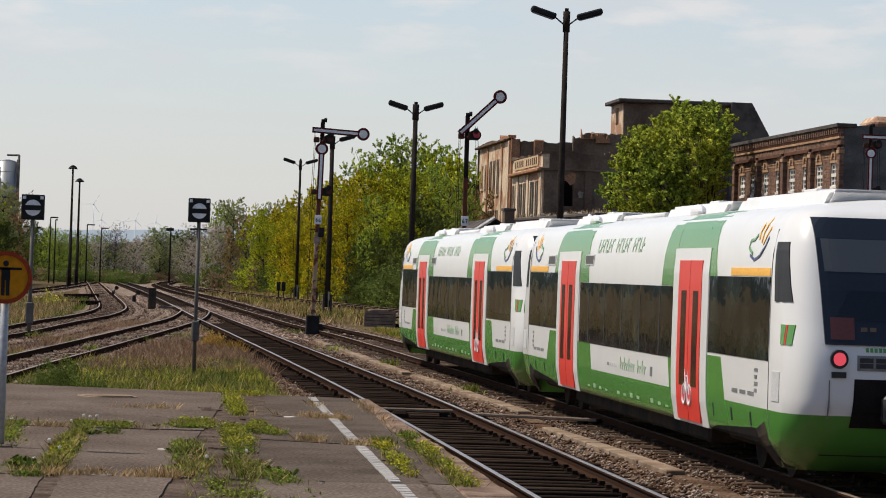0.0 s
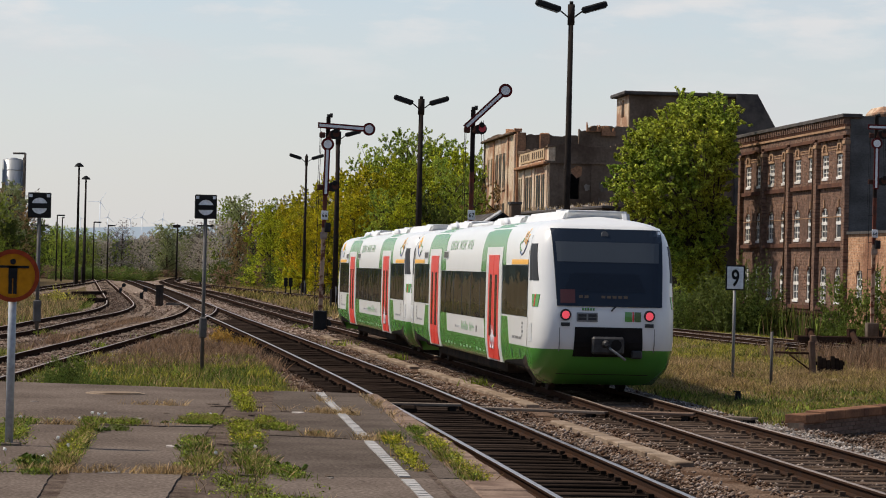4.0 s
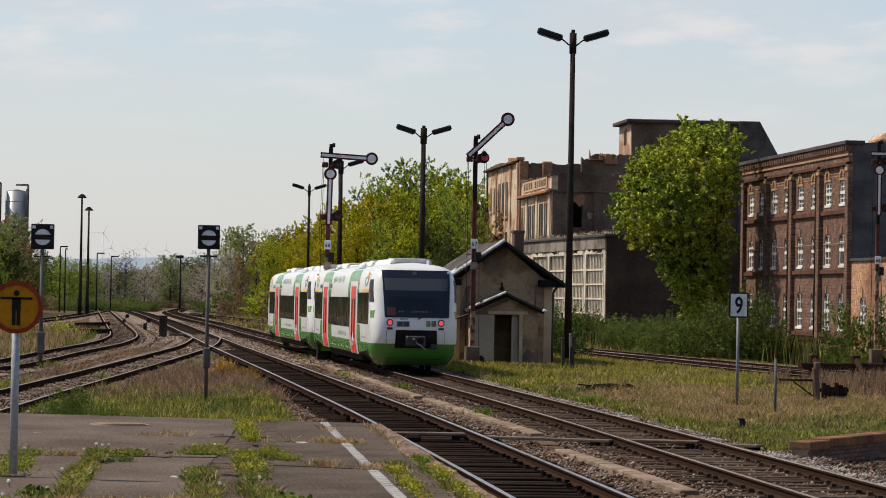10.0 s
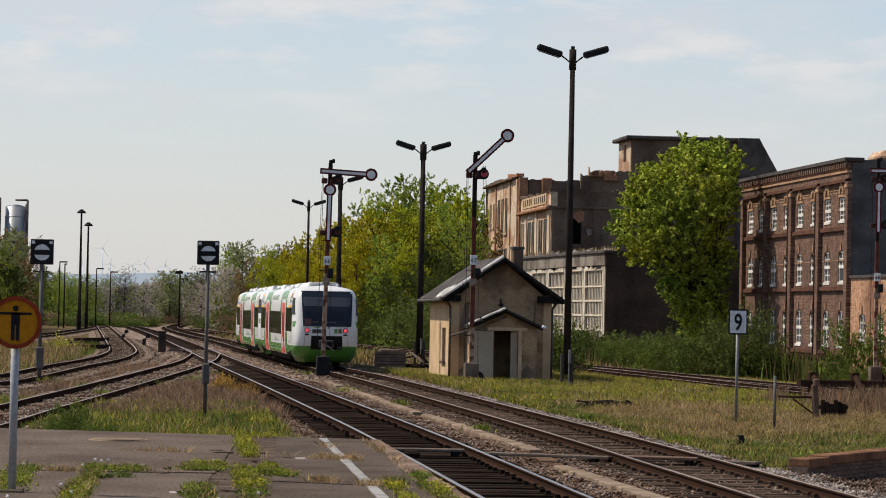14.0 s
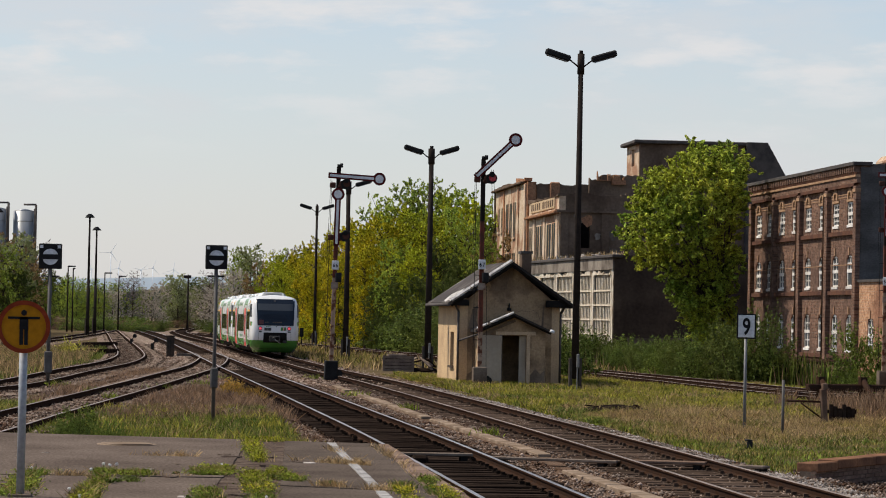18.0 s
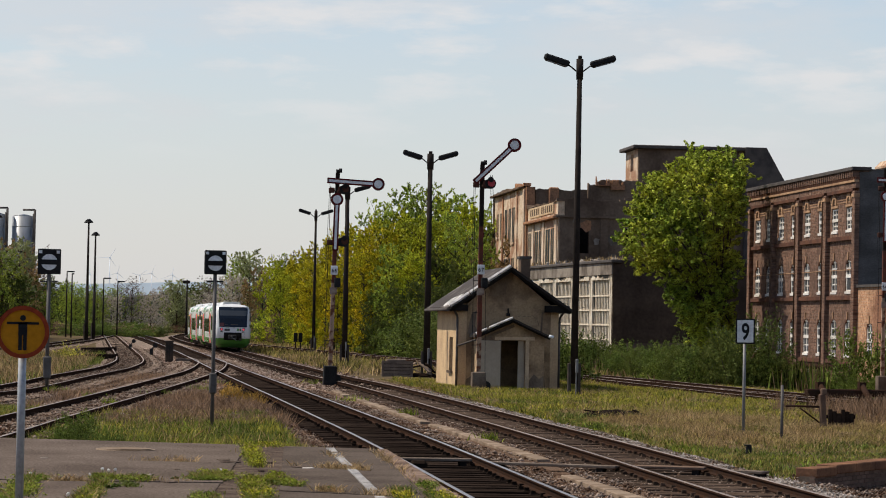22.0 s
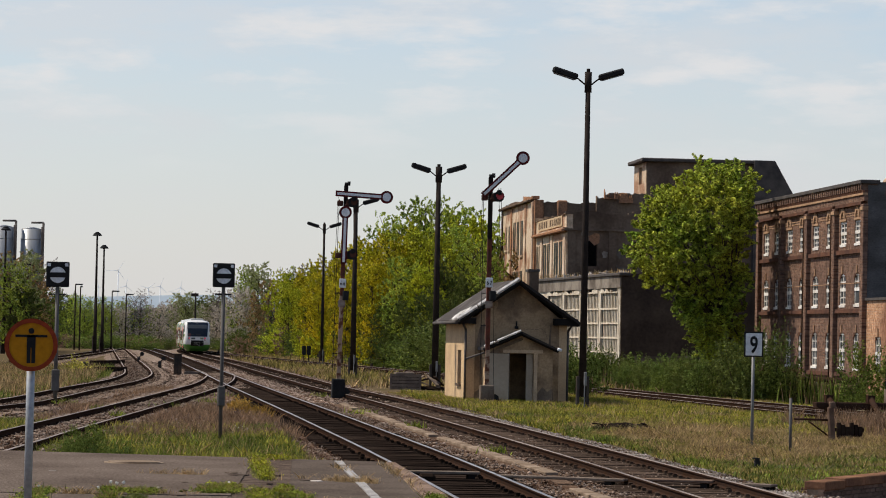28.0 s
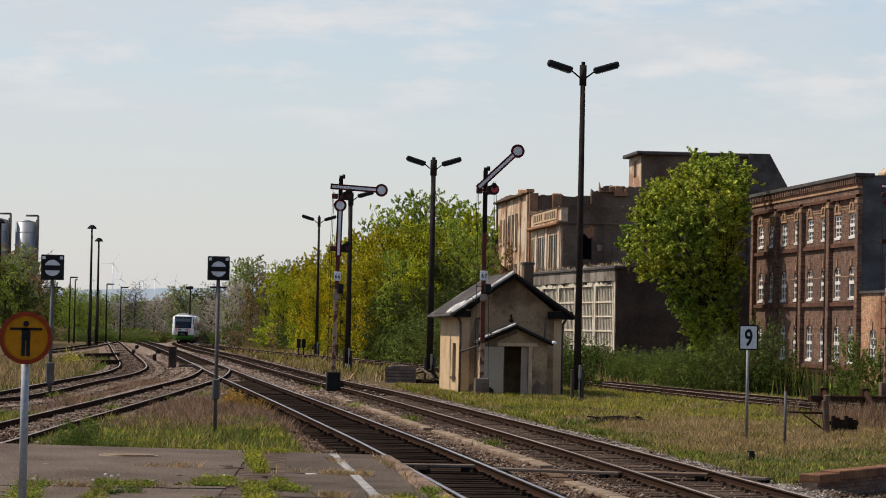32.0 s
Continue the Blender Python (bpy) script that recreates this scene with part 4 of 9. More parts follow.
        # cycle mark on the aft door
        b = bmesh.new()
        for yy in (-6.05, -5.65):
            disc(b, (s * 1.468, yy, 0.86), 0.145, 0.03, 16, "x", 0.123)
        for p, q in (((-6.05, .86), (-5.92, 1.12)), ((-5.92, 1.12), (-5.72, 1.10)), ((-5.72, 1.10), (-5.65, .86)), ((-5.92, 1.12), (-5.85, .88)), ((-5.85, .88), (-5.72, 1.1)), ((-5.72, 1.1), (-5.68, 1.2)), ((-5.92, 1.12), (-5.96, 1.2))):
            rod(b, (s * 1.474, *p), (s * 1.474, *q), 0.011, n=5)
        part("cycle_mark", b, M["signwhite"], car, "white bicycle mark")
        # running gear behind the skirts
        for yy in (-8.9, 8.9):
            part("bogie_frame", boxed(s * 1.05 - 0.1, s * 1.05 + 0.1, yy - 1.5, yy + 1.5, 0.35, 0.7, bevel=0.04), M["under"], car)
            for w in (-0.9, 0.9):
                b = bmesh.new()
                disc(b, (s * 0.75, yy + w, 0.385), 0.385, 0.13, 24, "x")
                part("wheel", b, M["under"], car)
        part("underbox", boxed(s * 0.7 - 0.5, s * 0.7 + 0.5, -6.2, 6.2, 0.22, 0.5, bevel=0.05), M["under"], car)

    for e in (-1, 1):
        def nose(name, pts, mat, proud=0.01, label="", parent=car, nx=8, nz=6):
            """A panel on the rounded end: four corners (x, z)."""
            b = bmesh.new()
            g = []
            for j in range(nz + 1):
                v = j / nz
                r = []
                for i in range(nx + 1):
                    u = i / nx
                    x = (1 - v) * ((1 - u) * pts[0][0] + u * pts[1][0]) + v * ((1 - u) * pts[3][0] + u * pts[2][0])
                    z = (1 - v) * ((1 - u) * pts[0][1] + u * pts[1][1]) + v * ((1 - u) * pts[3][1] + u * pts[2][1])
                    r.append(b.verts.new((x, e * (end_y(x, z) + proud), z)))
                g.append(r)
            for j in range(nz):
                for i in range(nx):
                    q = (g[j][i], g[j][i + 1], g[j + 1][i + 1], g[j + 1][i])
                    f = b.faces.new(q if e < 0 else q[::-1])
            ex = bmesh.ops.extrude_face_region(b, geom=list(b.faces))
            bmesh.ops.translate(b, vec=(0, -e * (proud + 0.02), 0), verts=[q for q in ex["geom"] if isinstance(q, bmesh.types.BMVert)])
            return part(name, b, mat, parent, label)

        ws = nose("windscreen", [(-1.03, 1.74), (1.13, 1.74), (1.21, 3.25), (-1.10, 3.25)], M["windscreen"], 0.030, "large dark windscreen", nx=22, nz=12)
        nose("sun_blind", [(-1.0, 2.60), (1.09, 2.60), (1.12, 2.99), (-1.03, 2.99)], M["blind"], 0.034, "pale grey sun blind", ws, nx=22)
        for k in range(9):
            if k not in (2, 3):
                nose("display_mark", [(-0.58 + k * 0.115, 1.90), (-0.50 + k * 0.115, 1.90), (-0.50 + k * 0.115, 1.95), (-0.58 + k * 0.115, 1.95)], M["amber"], 0.034, "", ws, nz=1, nx=1)
        # flat bluish patch painted as a reflection in the windscreen
        nose("dashboard", [(-0.9, 2.03), (0.8, 2.03), (0.62, 2.38), (-0.72, 2.38)], M["reflectblue"], 0.033, "blue-grey reflection painted on the windscreen", ws)
        nose("driver_seat", [(-0.96, 1.80), (-0.66, 1.80), (-0.66, 2.06), (-0.96, 2.06)], M["seatred"], 0.034, "red seat back", ws)
        b = bmesh.new()
        rod(b, (0.08 * -e, e * (end_y(0, 1.70) + 0.03), 1.66), (0.30 * -e, e * (end_y(0.2, 2.0) + 0.02), 1.86), 0.018, n=6)
        part("wiper", b, M["rubber"], ws)
        b = bmesh.new()
        disc(b, (0, e * (end_y(0, 3.13) + 0.02), 3.13), 0.075, 0.05, 20)
        part("head_lamp", b, M["wiremetal"], car, "small round top headlight")
        for x in (-0.86, 0.86):
            b = bmesh.new()
            disc(b, (x, e * (end_y(x, 1.57) + 0.012), 1.57), 0.112, 0.06, 24)
            lamp = part("tail_lamp", b, M["rubber"], car, "round black tail lamp housing")
            b = bmesh.new()
            disc(b, (x, e * (end_y(x, 1.57) + 0.04), 1.57), 0.078, 0.03, 24)
            part("lens", b, M["taillight"] if e < 0 else M["taillens"], lamp, "red lens")
            part("marker", boxed(x - 0.09, x + 0.09, e * (end_y(x, 1.38)) - 0.03, e * (end_y(x, 1.38)) + 0.03, 1.35, 1.42), M["rubber"], lamp)
        nose("grille", [(-0.63, 1.44), (-0.20, 1.44), (-0.20, 1.62), (-0.63, 1.62)], M["wiremetal"], 0.012)
        for k in range(5):
            nose("number_bar", [(-0.52 + k * 0.055, 1.66), (-0.485 + k * 0.055, 1.66), (-0.485 + k * 0.055, 1.71), (-0.52 + k * 0.055, 1.71)], M["green"], 0.012, nz=1, nx=1)
        for k in range(4):
            nose("grille_slat", [(-0.60 + 0.205 * (k % 2), 1.47 + 0.065 * (k // 2)), (-0.43 + 0.205 * (k % 2), 1.47 + 0.065 * (k // 2)), (-0.43 + 0.205 * (k % 2), 1.525 + 0.065 * (k // 2)), (-0.60 + 0.205 * (k % 2), 1.525 + 0.065 * (k // 2))], M["rubber"], 0.016, nz=1, nx=2)
        for x0, x1, m in ((0.36, 0.50, "green"), (0.515, 0.54, "red"), (0.555, 0.69, "markdark")):
            nose("company_mark", [(x0, 1.455), (x1, 1.455), (x1, 1.645), (x0, 1.645)], M[m], 0.013, nz=2, nx=2)
        nose("coupling_recess", [(-0.68, 0.76), (0.74, 0.76), (0.72, 1.34), (-0.66, 1.34)], M["dark"], 0.012, "black coupling recess")
        b = boxed(-0.33, 0.33, e * (END + 0.12), e * (END + 0.30), 0.82, 1.16, bevel=0.04) if e > 0 else boxed(-0.33, 0.33, -(END + 0.30), -(END + 0.12), 0.82, 1.16, bevel=0.04)
        cp = part("coupling", b, M["couplergrey"], car, "grey automatic coupling")
        part("cone", rods(((-0.06, e * (END + 0.28), 1.02), (-0.06, e * (END + 0.42), 1.02), 0.09, 0.04)), M["couplergrey"], cp)
        part("funnel", rods(((0.16, e * (END + 0.29), 1.0), (0.16, e * (END + 0.32), 1.0), 0.11)), M["dark"], cp)
        part("lever_arm", rods(((0.0, e * (END + 0.38), 0.95), (0.34, e * (END + 0.40), 0.72), 0.025)), M["wiremetal"], cp)
        part("hose_box", boxed(0.5, 0.72, min(e * (END - 0.05), e * (END + 0.2)), max(e * (END - 0.05), e * (END + 0.2)), 0.74, 0.9, bevel=0.03), M["rubber"], cp)
        nose("apron_seam", [(-0.95, 0.40), (0.95, 0.40), (0.95, 0.415), (-0.95, 0.415)], M["under"], 0.008, nz=1)
        nose("apron_seam", [(-0.98, 0.86), (-0.965, 0.86), (-0.965, 1.32), (-0.98, 1.32)], M["wiremetal"], 0.006, nx=1)
        nose("apron_seam", [(0.965, 0.86), (0.98, 0.86), (0.98, 1.32), (0.965, 1.32)], M["wiremetal"], 0.006, nx=1)
    for y0, y1, z1 in ((-10.6, -5.2, 3.62), (5.4, 10.2, 3.60), (-4.3, 0.4, 3.60)):
        b = boxed(-0.80, 0.80, y0, y1, 3.20, z1)
        for v in b.verts:
            if v.co.z > 3.5:
                v.co.x *= 0.82
                v.co.y += 0.35 if v.co.y == y0 else -0.35
        bmesh.ops.bevel(b, geom=list(b.edges), offset=0.05, segments=2, affect="EDGES")
        u = part("roof_unit", b, M["trainroof"], car, "pale grey roof air-conditioning box")
        part("hatch", boxed(-0.6, 0.6, y0 + 0.8, y0 + 1.5, z1 - 0.01, z1 + 0.03, bevel=0.01), M["trainroof"], u)
    for y, h in ((-11.0, 0.12), (10.9, 0.14)):
        b = boxed(0.50, 0.58, y - 0.12, y + 0.12, 3.42, 3.46 + h)
        for v in b.verts:
            if v.co.z > 3.5:
                v.co.y = y + (v.co.y - y) * 0.4 + 0.05
        part("aerial_fin", b, M["trainroof"], car, "small grey aerial fin")
    for y in (-3.2, 6.6):
        b = bmesh.new()
        bmesh.ops.create_uvsphere(b, u_segments=12, v_segments=8, radius=0.14, matrix=Matrix.Translation((-0.86, y, 3.46)) @ Matrix.Diagonal((0.8, 2.4, 0.8, 1)))
        part("vent_pod", b, M["trainroof"], car)
    part("roof_pipe", rods(((-0.55, 1.0, 3.49), (-0.55, 5.8, 3.49), 0.05), ((0.55, 1.0, 3.49), (0.55, 5.8, 3.49), 0.05)), M["trainroof"], car)
    b = bmesh.new()
    bmesh.ops.create_uvsphere(b, u_segments=12, v_segments=8, radius=0.13, matrix=Matrix.Translation((-0.3, 10.9, 3.5)) @ Matrix.Diagonal((0.6, 1, 1.4, 1)))
    part("aerial", b, M["trainroof"], car)
    return car


M["ventdark"] = material("dark louvre", (0.085, 0.080, 0.070), 0.7, bump=0.0, amount=0.2)
M["reflectblue"] = material("bluish windscreen reflection", (0.009, 0.015, 0.026), 0.5, spec=0.15, bump=0.0, amount=0.2)
M["lettergreen"] = material("pale green lettering", (0.28, 0.42, 0.25), 0.4, bump=0.0, amount=0.1)
M["platepale"] = material("pale grey plate", (0.52, 0.52, 0.51), 0.4, bump=0.0, amount=0.1)
M["markdark"] = material("dark green mark", (0.07, 0.13, 0.03), 0.4, bump=0.0, amount=0.1)
M["couplergrey"] = material("coupler steel", (0.050, 0.047, 0.044), 0.55, metal=0.3, second=(0.022, 0.020, 0.019), scale=6, fine=30, bump=0.2)
M["doorglass"] = material("dark door glass", (0.045, 0.012, 0.010), 0.12, bump=0.0, amount=0.1)
M["blind"] = material("sun blind", (0.040, 0.048, 0.056), 0.5, bump=0.0, amount=0.1, grain=0.03)
M["amber"] = material("dim display", (0.085, 0.05, 0.02), 0.4, bump=0.0, amount=0.1)
M["seatred"] = material("seat red", (0.075, 0.012, 0.012), 0.6, bump=0.0, amount=0.1)


def slim(car, k):
    """Draws the whole car in to its true width."""
    for ob in car.children_recursive:
        for v in ob.data.vertices:
            v.co.x *= k


TAIL_CAR = railcar("white and green railcar with red doors and lit tail lights")
slim(TAIL_CAR, 0.955)
LEAD_CAR = copy_thing(TAIL_CAR, pose(0, 25, 0))
tagged(LEAD_CAR, "white and green leading railcar with red doors, coupled ahead")


# ---- masts and signals ----
def double_lamp(x, y, top, foot=-0.22, r=0.085, reach=1.28, label="", heads=(-1, 1), drop=0.22, size=0.95):
    """A tarred mast with two drooping arms and long lamp heads."""
    t = thing("street_lamp", label or "tall dark yard lamp mast with two long lamp heads", "yard lamp", (x, y, 0), group="yard lamps")
    h = top
    bm = bmesh.new()
    rod(bm, (0, 0, foot + 0.5), (0, 0, h - 0.05), r * 1.4, r * 0.88, 12)
    part("mast", bm, M["darkpole"], t)
    part("mast_cap", rods(((0, 0, h - 0.75), (0, 0, h), r * 1.3), ((0, 0, h), (0, 0, h + 0.12), r * 0.7)), M["darkpole"], t)
    for k in (-1, 1):
        part("stub_post", boxed(k * r * 1.75 - 0.06, k * r * 1.75 + 0.06, -0.09, 0.09, foot - 0.3, foot + 1.25, bevel=0.02), M["footgrey"], t, "dark grey concrete foot post")
    part("conduit", rods(((0.05, -0.19, foot), (0.05, -0.19, foot + 0.95), 0.022), n=6), M["wiremetal"], t)
    part("meter_box", boxed(0.02, 0.12, -0.24, -0.14, foot + 0.9, foot + 1.4, bevel=0.02), M["wiremetal"], t)
    for k in heads:
        part("arm", rods(((0, 0, h - 0.55), (k * 0.42, 0, h - drop), 0.028)), M["darkpole"], t)
        m = pose(k * 0.40, 0, h - drop, 0, -k * 17, 0)
        bm = boxed(0 if k > 0 else -size, size if k > 0 else 0, -0.15, 0.15, -0.10, 0.13, m, 0.05)
        head = part("lamp_head", bm, M["black"], t, "long black lamp head")
        bm = boxed(0.08 if k > 0 else -size + 0.08, size - 0.08 if k > 0 else -0.08, -0.11, 0.11, -0.125, -0.10, m)
        part("diffuser", bm, M["wiremetal"], head)
    return t


M["footgrey"] = material("dark grey concrete", (0.085, 0.072, 0.060), 0.9, second=(0.045, 0.038, 0.032), scale=2.0, fine=25, bump=0.4)
double_lamp(15.77, 107.8, 12.1, r=0.10)
double_lamp(13.6, 141.3, 10.4, r=0.12)
double_lamp(11.77, 171.5, 10.1, r=0.12, heads=(1,), label="tall dark yard lamp mast with one lamp head")
double_lamp(13.26, 228, 10.7, r=0.09)


def mushroom_lamp(x, y, top, cap=0.5):
    t = thing("street_lamp", "slim dark mast with a mushroom-shaped lamp", "yard lamp", (x, y, 0), group="mushroom lamps")
    part("mast", rods(((0, 0, -0.3), (0, 0, top * 0.45), 0.19, 0.15), ((0, 0, top * 0.45), (0, 0, top - 0.2), 0.13, 0.09)), M["darkpole"], t)
    part("stub_post", boxed(-0.3, -0.18, -0.12, 0.12, -0.4, 1.6, bevel=0.02), M["concrete"], t)
    bm = bmesh.new()
    rod(bm, (0, 0, top - 0.25), (0, 0, top - 0.05), cap, cap * 0.75, 16)
    rod(bm, (0, 0, top - 0.05), (0, 0, top + 0.15), cap * 0.75, cap * 0.25, 16)
    part("cap", bm, M["black"], t)
    return t


mushroom_lamp(-5.3, 308, 12.1)
mushroom_lamp(-4.9, 330, 11.4)
mushroom_lamp(-13.71, 290, 11.87)


def arm_lamp(x, y, top, reach, r=0.07):
    """A thin mast with one lamp to the side."""
    t = thing("street_lamp", "thin dark mast with one side lamp among far trees", "yard lamp", (x, y, 0), group="far lamps")
    part("mast", rods(((0, 0, -0.3), (0, 0, top), r * 1.4, r)), M["darkpole"], t)
    part("lamp_head", boxed(min(0, reach), max(0, reach), -0.12, 0.12, top - 0.1, top + 0.06, pose(0, 0, 0), 0.03), M["black"], t)
    return t


for lx, ly, lt, lr in ((-11.87, 300, 8.6, 0.5), (-11.75, 320, 8.2, 0.3), (-11.38, 340, 7.25, 0.3), (-8.63, 360, 7.61, 0.9), (-4.38, 370, 7.02, 0.9), (-2.66, 372, 6.67, 0.9), (-7.8, 350, 7.21, 0.25)):
    arm_lamp(lx, ly, lt, lr)


def semaphore(x, y, label, pivot, arm_turn, second=False, number="", top=8.3, foot=-0.22, block_mat="concrete", lean=0.0):
    """A lattice semaphore: mast, one or two arms with round ends, lamp, number plate, foot block."""
    t = thing("semaphore_signal", label, "railway signal", (x, y, 0), group="semaphores")
    t.matrix_world = pose(x, y, 0, 0, lean, 0)
    bands = [(foot + 0.6, 1.9, "mastpale"), (1.9, 3.9, "rust" if not second else "mastpale"), (3.9, 6.0, "rust"), (6.0, top, "darkpole")]
    for z0, z1, m in bands:
        bm = bmesh.new()
        for k in (-0.06, 0.06):
            block(bm, k - 0.022, k + 0.022, -0.05, 0.05, z0, z1)
        z = z0
        i = 0
        while z < z1 - 0.28:
            rod(bm, (-0.06, 0.0, z), (0.06, 0.0, min(z + 0.28, z1)), 0.016, n=5)
            block(bm, -0.06, 0.06, -0.042, 0.042, z, z + 0.1)
            z += 0.36
            i += 1
        block(bm, -0.045, 0.045, -0.015, 0.015, z0, z1)
        part("mast_section", bm, M[m], t)
    part("foot_block", boxed(-0.26, 0.26, -0.26, 0.26, foot - 0.4, foot + 0.82, bevel=0.03), M[block_mat], t, "foot block")
    part("wire_wheel", rods(((0.26, -0.2, foot + 0.3), (0.26, 0.2, foot + 0.3), 0.2)), M["black"], t)

    def arm(z, turn, length=1.62, name="signal_arm"):
        m = pose(0, -0.16, z, 0, -turn, 0)
        a = part(name, boxed(-0.42, length - 0.2, -0.02, 0.02, -0.115, 0.115, m), M["signred"], t, "red-edged white signal arm")
        part("field", boxed(-0.36, length - 0.22, -0.035, -0.02, -0.05, 0.05, m), M["signwhite"], a)
        bm = bmesh.new()
        disc(bm, (length, 0, 0), 0.255, 0.045, 28)
        bmesh.ops.transform(bm, matrix=m, verts=bm.verts)
        part("disc", bm, M["signred"], a)
        bm = bmesh.new()
        disc(bm, (length, -0.03, 0), 0.165, 0.03, 28)
        bmesh.ops.transform(bm, matrix=m, verts=bm.verts)
        part("disc_field", bm, M["signwhite"], a)
        return a

    def spectacle(z, x0=0.3):
        s = part("lamp_housing", rods(((x0, 0.1, z), (x0, -0.16, z), 0.19, 0.21)), M["black"], t)
        part("red_glass", rods(((x0 + 0.03, -0.165, z + 0.02), (x0 + 0.03, -0.19, z + 0.02), 0.14)), M["lampred"] if not second else M["gear"], s)
        part("lens_hood", rods(((x0, -0.16, z + 0.16), (x0, -0.34, z + 0.13), 0.10), n=8), M["black"], s)
        part("gear_drum", rods(((x0 - 0.12, -0.12, z - 0.02), (x0 - 0.12, 0.12, z - 0.02), 0.17), ((x0 - 0.30, -0.06, z - 0.14), (x0 + 0.10, -0.06, z + 0.12), 0.07)), M["gear"], t, "rust-brown gear drum")
        part("counterweight", boxed(-0.34, -0.10, -0.10, 0.02, z - 0.16, z + 0.06, bevel=0.03), M["gear"], t)
        part("bracket", rods(((0, 0, z + 0.1), (x0, 0, z), 0.03), ((0, -0.05, z - 0.2), (x0 + 0.1, -0.05, z - 0.1), 0.025)), M["black"], t)

    arm(pivot, arm_turn)
    spectacle(pivot - 0.32)
    if second:
        arm(pivot - 2.35, 90, 1.62, "signal_arm")
        spectacle(pivot - 2.4, 0.34)
    part("mast_top", rods(((0, 0, top), (0, 0, top + 0.12), 0.07), ((0.05, 0, top + 0.08), (0.16, 0, top + 0.08), 0.09)), M["black"], t)
    part("pull_wire", rods(((-0.26, -0.05, foot + 0.8), (-0.26, -0.05, pivot - 0.2), 0.012), ((0.42, -0.02, pivot - 2.6), (0.30, -0.02, pivot), 0.010), ((0.52, -0.02, pivot - 2.6), (0.38, -0.02, pivot), 0.010), n=5), M["black"], t)
    part("signal_wire", rods(((-0.34, -0.02, pivot - 3.6), (-0.30, -0.02, pivot - 0.1), 0.009), n=5), M["black"], t)
    part("signal_wire", rods(((0.24, -0.05, foot + 0.4), (0.20, -0.05, 3.6), 0.009), n=5), M["black"], t)
    for z in (1.6, 2.8, 4.0, 5.2):
        part("step_iron", rods(((-0.28, 0, z), (0.02, 0, z), 0.014), n=5), M["black"], t)
    pl = part("number_plate", boxed(-0.135, 0.135, -0.17, -0.14, 4.22, 4.58, bevel=0.01), M["signwhite"], t, "white mast number plate")
    if number:
        letter(number, 0.21, pl, pose(0, -0.176, 4.32, 90, 0, 0))
    part("telephone_box", boxed(0.02, 0.26, -0.24, -0.05, 3.72, 4.1, bevel=0.03), M["black"], t)
    part("lower_plate", boxed(-0.14, 0.14, -0.16, -0.14, 3.45, 3.72), M["mastwhite"], t)
    return t


def letter(text, size, parent, m, mat="black", narrow=0.85):
    """Readable figures in the built-in font, one mesh each."""
    for k, ch in enumerate(text):
        cu = bpy.data.curves.new("numeral", "FONT")
        cu.body, cu.size, cu.align_x, cu.extrude, cu.offset = ch, size, "CENTER", 0.004, size * 0.02
        tmp = bpy.data.objects.new("numeral", cu)
        me = bpy.data.meshes.new_from_object(tmp)
        bpy.data.objects.remove(tmp)
        bpy.data.curves.remove(cu)
        me.materials.append(M[mat])
        ob = new("numeral", me)
        ob.parent = parent
        ob.matrix_basis = m @ pose((k - (len(text) - 1) / 2) * size * 0.56, 0, 0) @ Matrix.Diagonal((narrow, 1, 1, 1))


semaphore(7.6, 119, "semaphore at stop with two arms on a rusty lattice mast", 7.95, -2, True, "66", block_mat="black", lean=1.1)
semaphore(12.57, 110.4, "semaphore at clear with one raised arm on a dark mast", 7.92, 44, False, "67")
semaphore(33.05, 131, "semaphore at stop before the factory, on a rusty mast", 9.15, 0, True, "66", top=9.6, foot=-0.4)


def shunt_signal(x, y, top, box, foot, case):
    t = thing("shunting_signal", "black square shunting signal with a white disc on a slim post", "railway signal", (x, y, 0), group="shunting signals")
    z0 = top - box * 1.1
    part("post", rods(((0, 0, foot - 0.2), (0, 0, z0 + 0.1), box * 0.085)), M["mastgrey"], t, "dark grey steel post")
    part("drive_case", boxed(-box * 0.17, box * 0.17, -0.12, 0.12, case, case + box * 0.95, bevel=0.03), M["mastgrey"], t, "grey drive case on the post")
    b = part("signal_box", boxed(-box / 2, box / 2, -0.1, 0.1, z0, top, bevel=0.02), M["black"], t)
    c = (z0 + top) / 2 - 0.02
    bm = bmesh.new()
    disc(bm, (0, -0.105, c), box * 0.35, 0.02, 32)
    part("disc", bm, M["signwhite"], b, "pale round disc")
    part("bar", boxed(-box * 0.37, box * 0.37, -0.125, -0.112, c - box * 0.11, c + box * 0.11), M["black"], b)
    for k in (-1, 1):
        part("corner_lens", boxed(k * box * 0.38 - box * 0.07, k * box * 0.38 + box * 0.07, -0.115, -0.1, top - box * 0.2, top - box * 0.07), M["signwhite"], b)
    part("cross_arm", rods(((-box * 0.38, 0, z0 - box * 0.32), (box * 0.38, 0, z0 - box * 0.32), 0.022)), M["black"], t)
    return t


shunt_signal(1.78, 71.3, 4.02, 0.52, -0.2, 0.62)
shunt_signal(-3.07, 102.7, 4.65, 0.78, -0.2, 0.25)


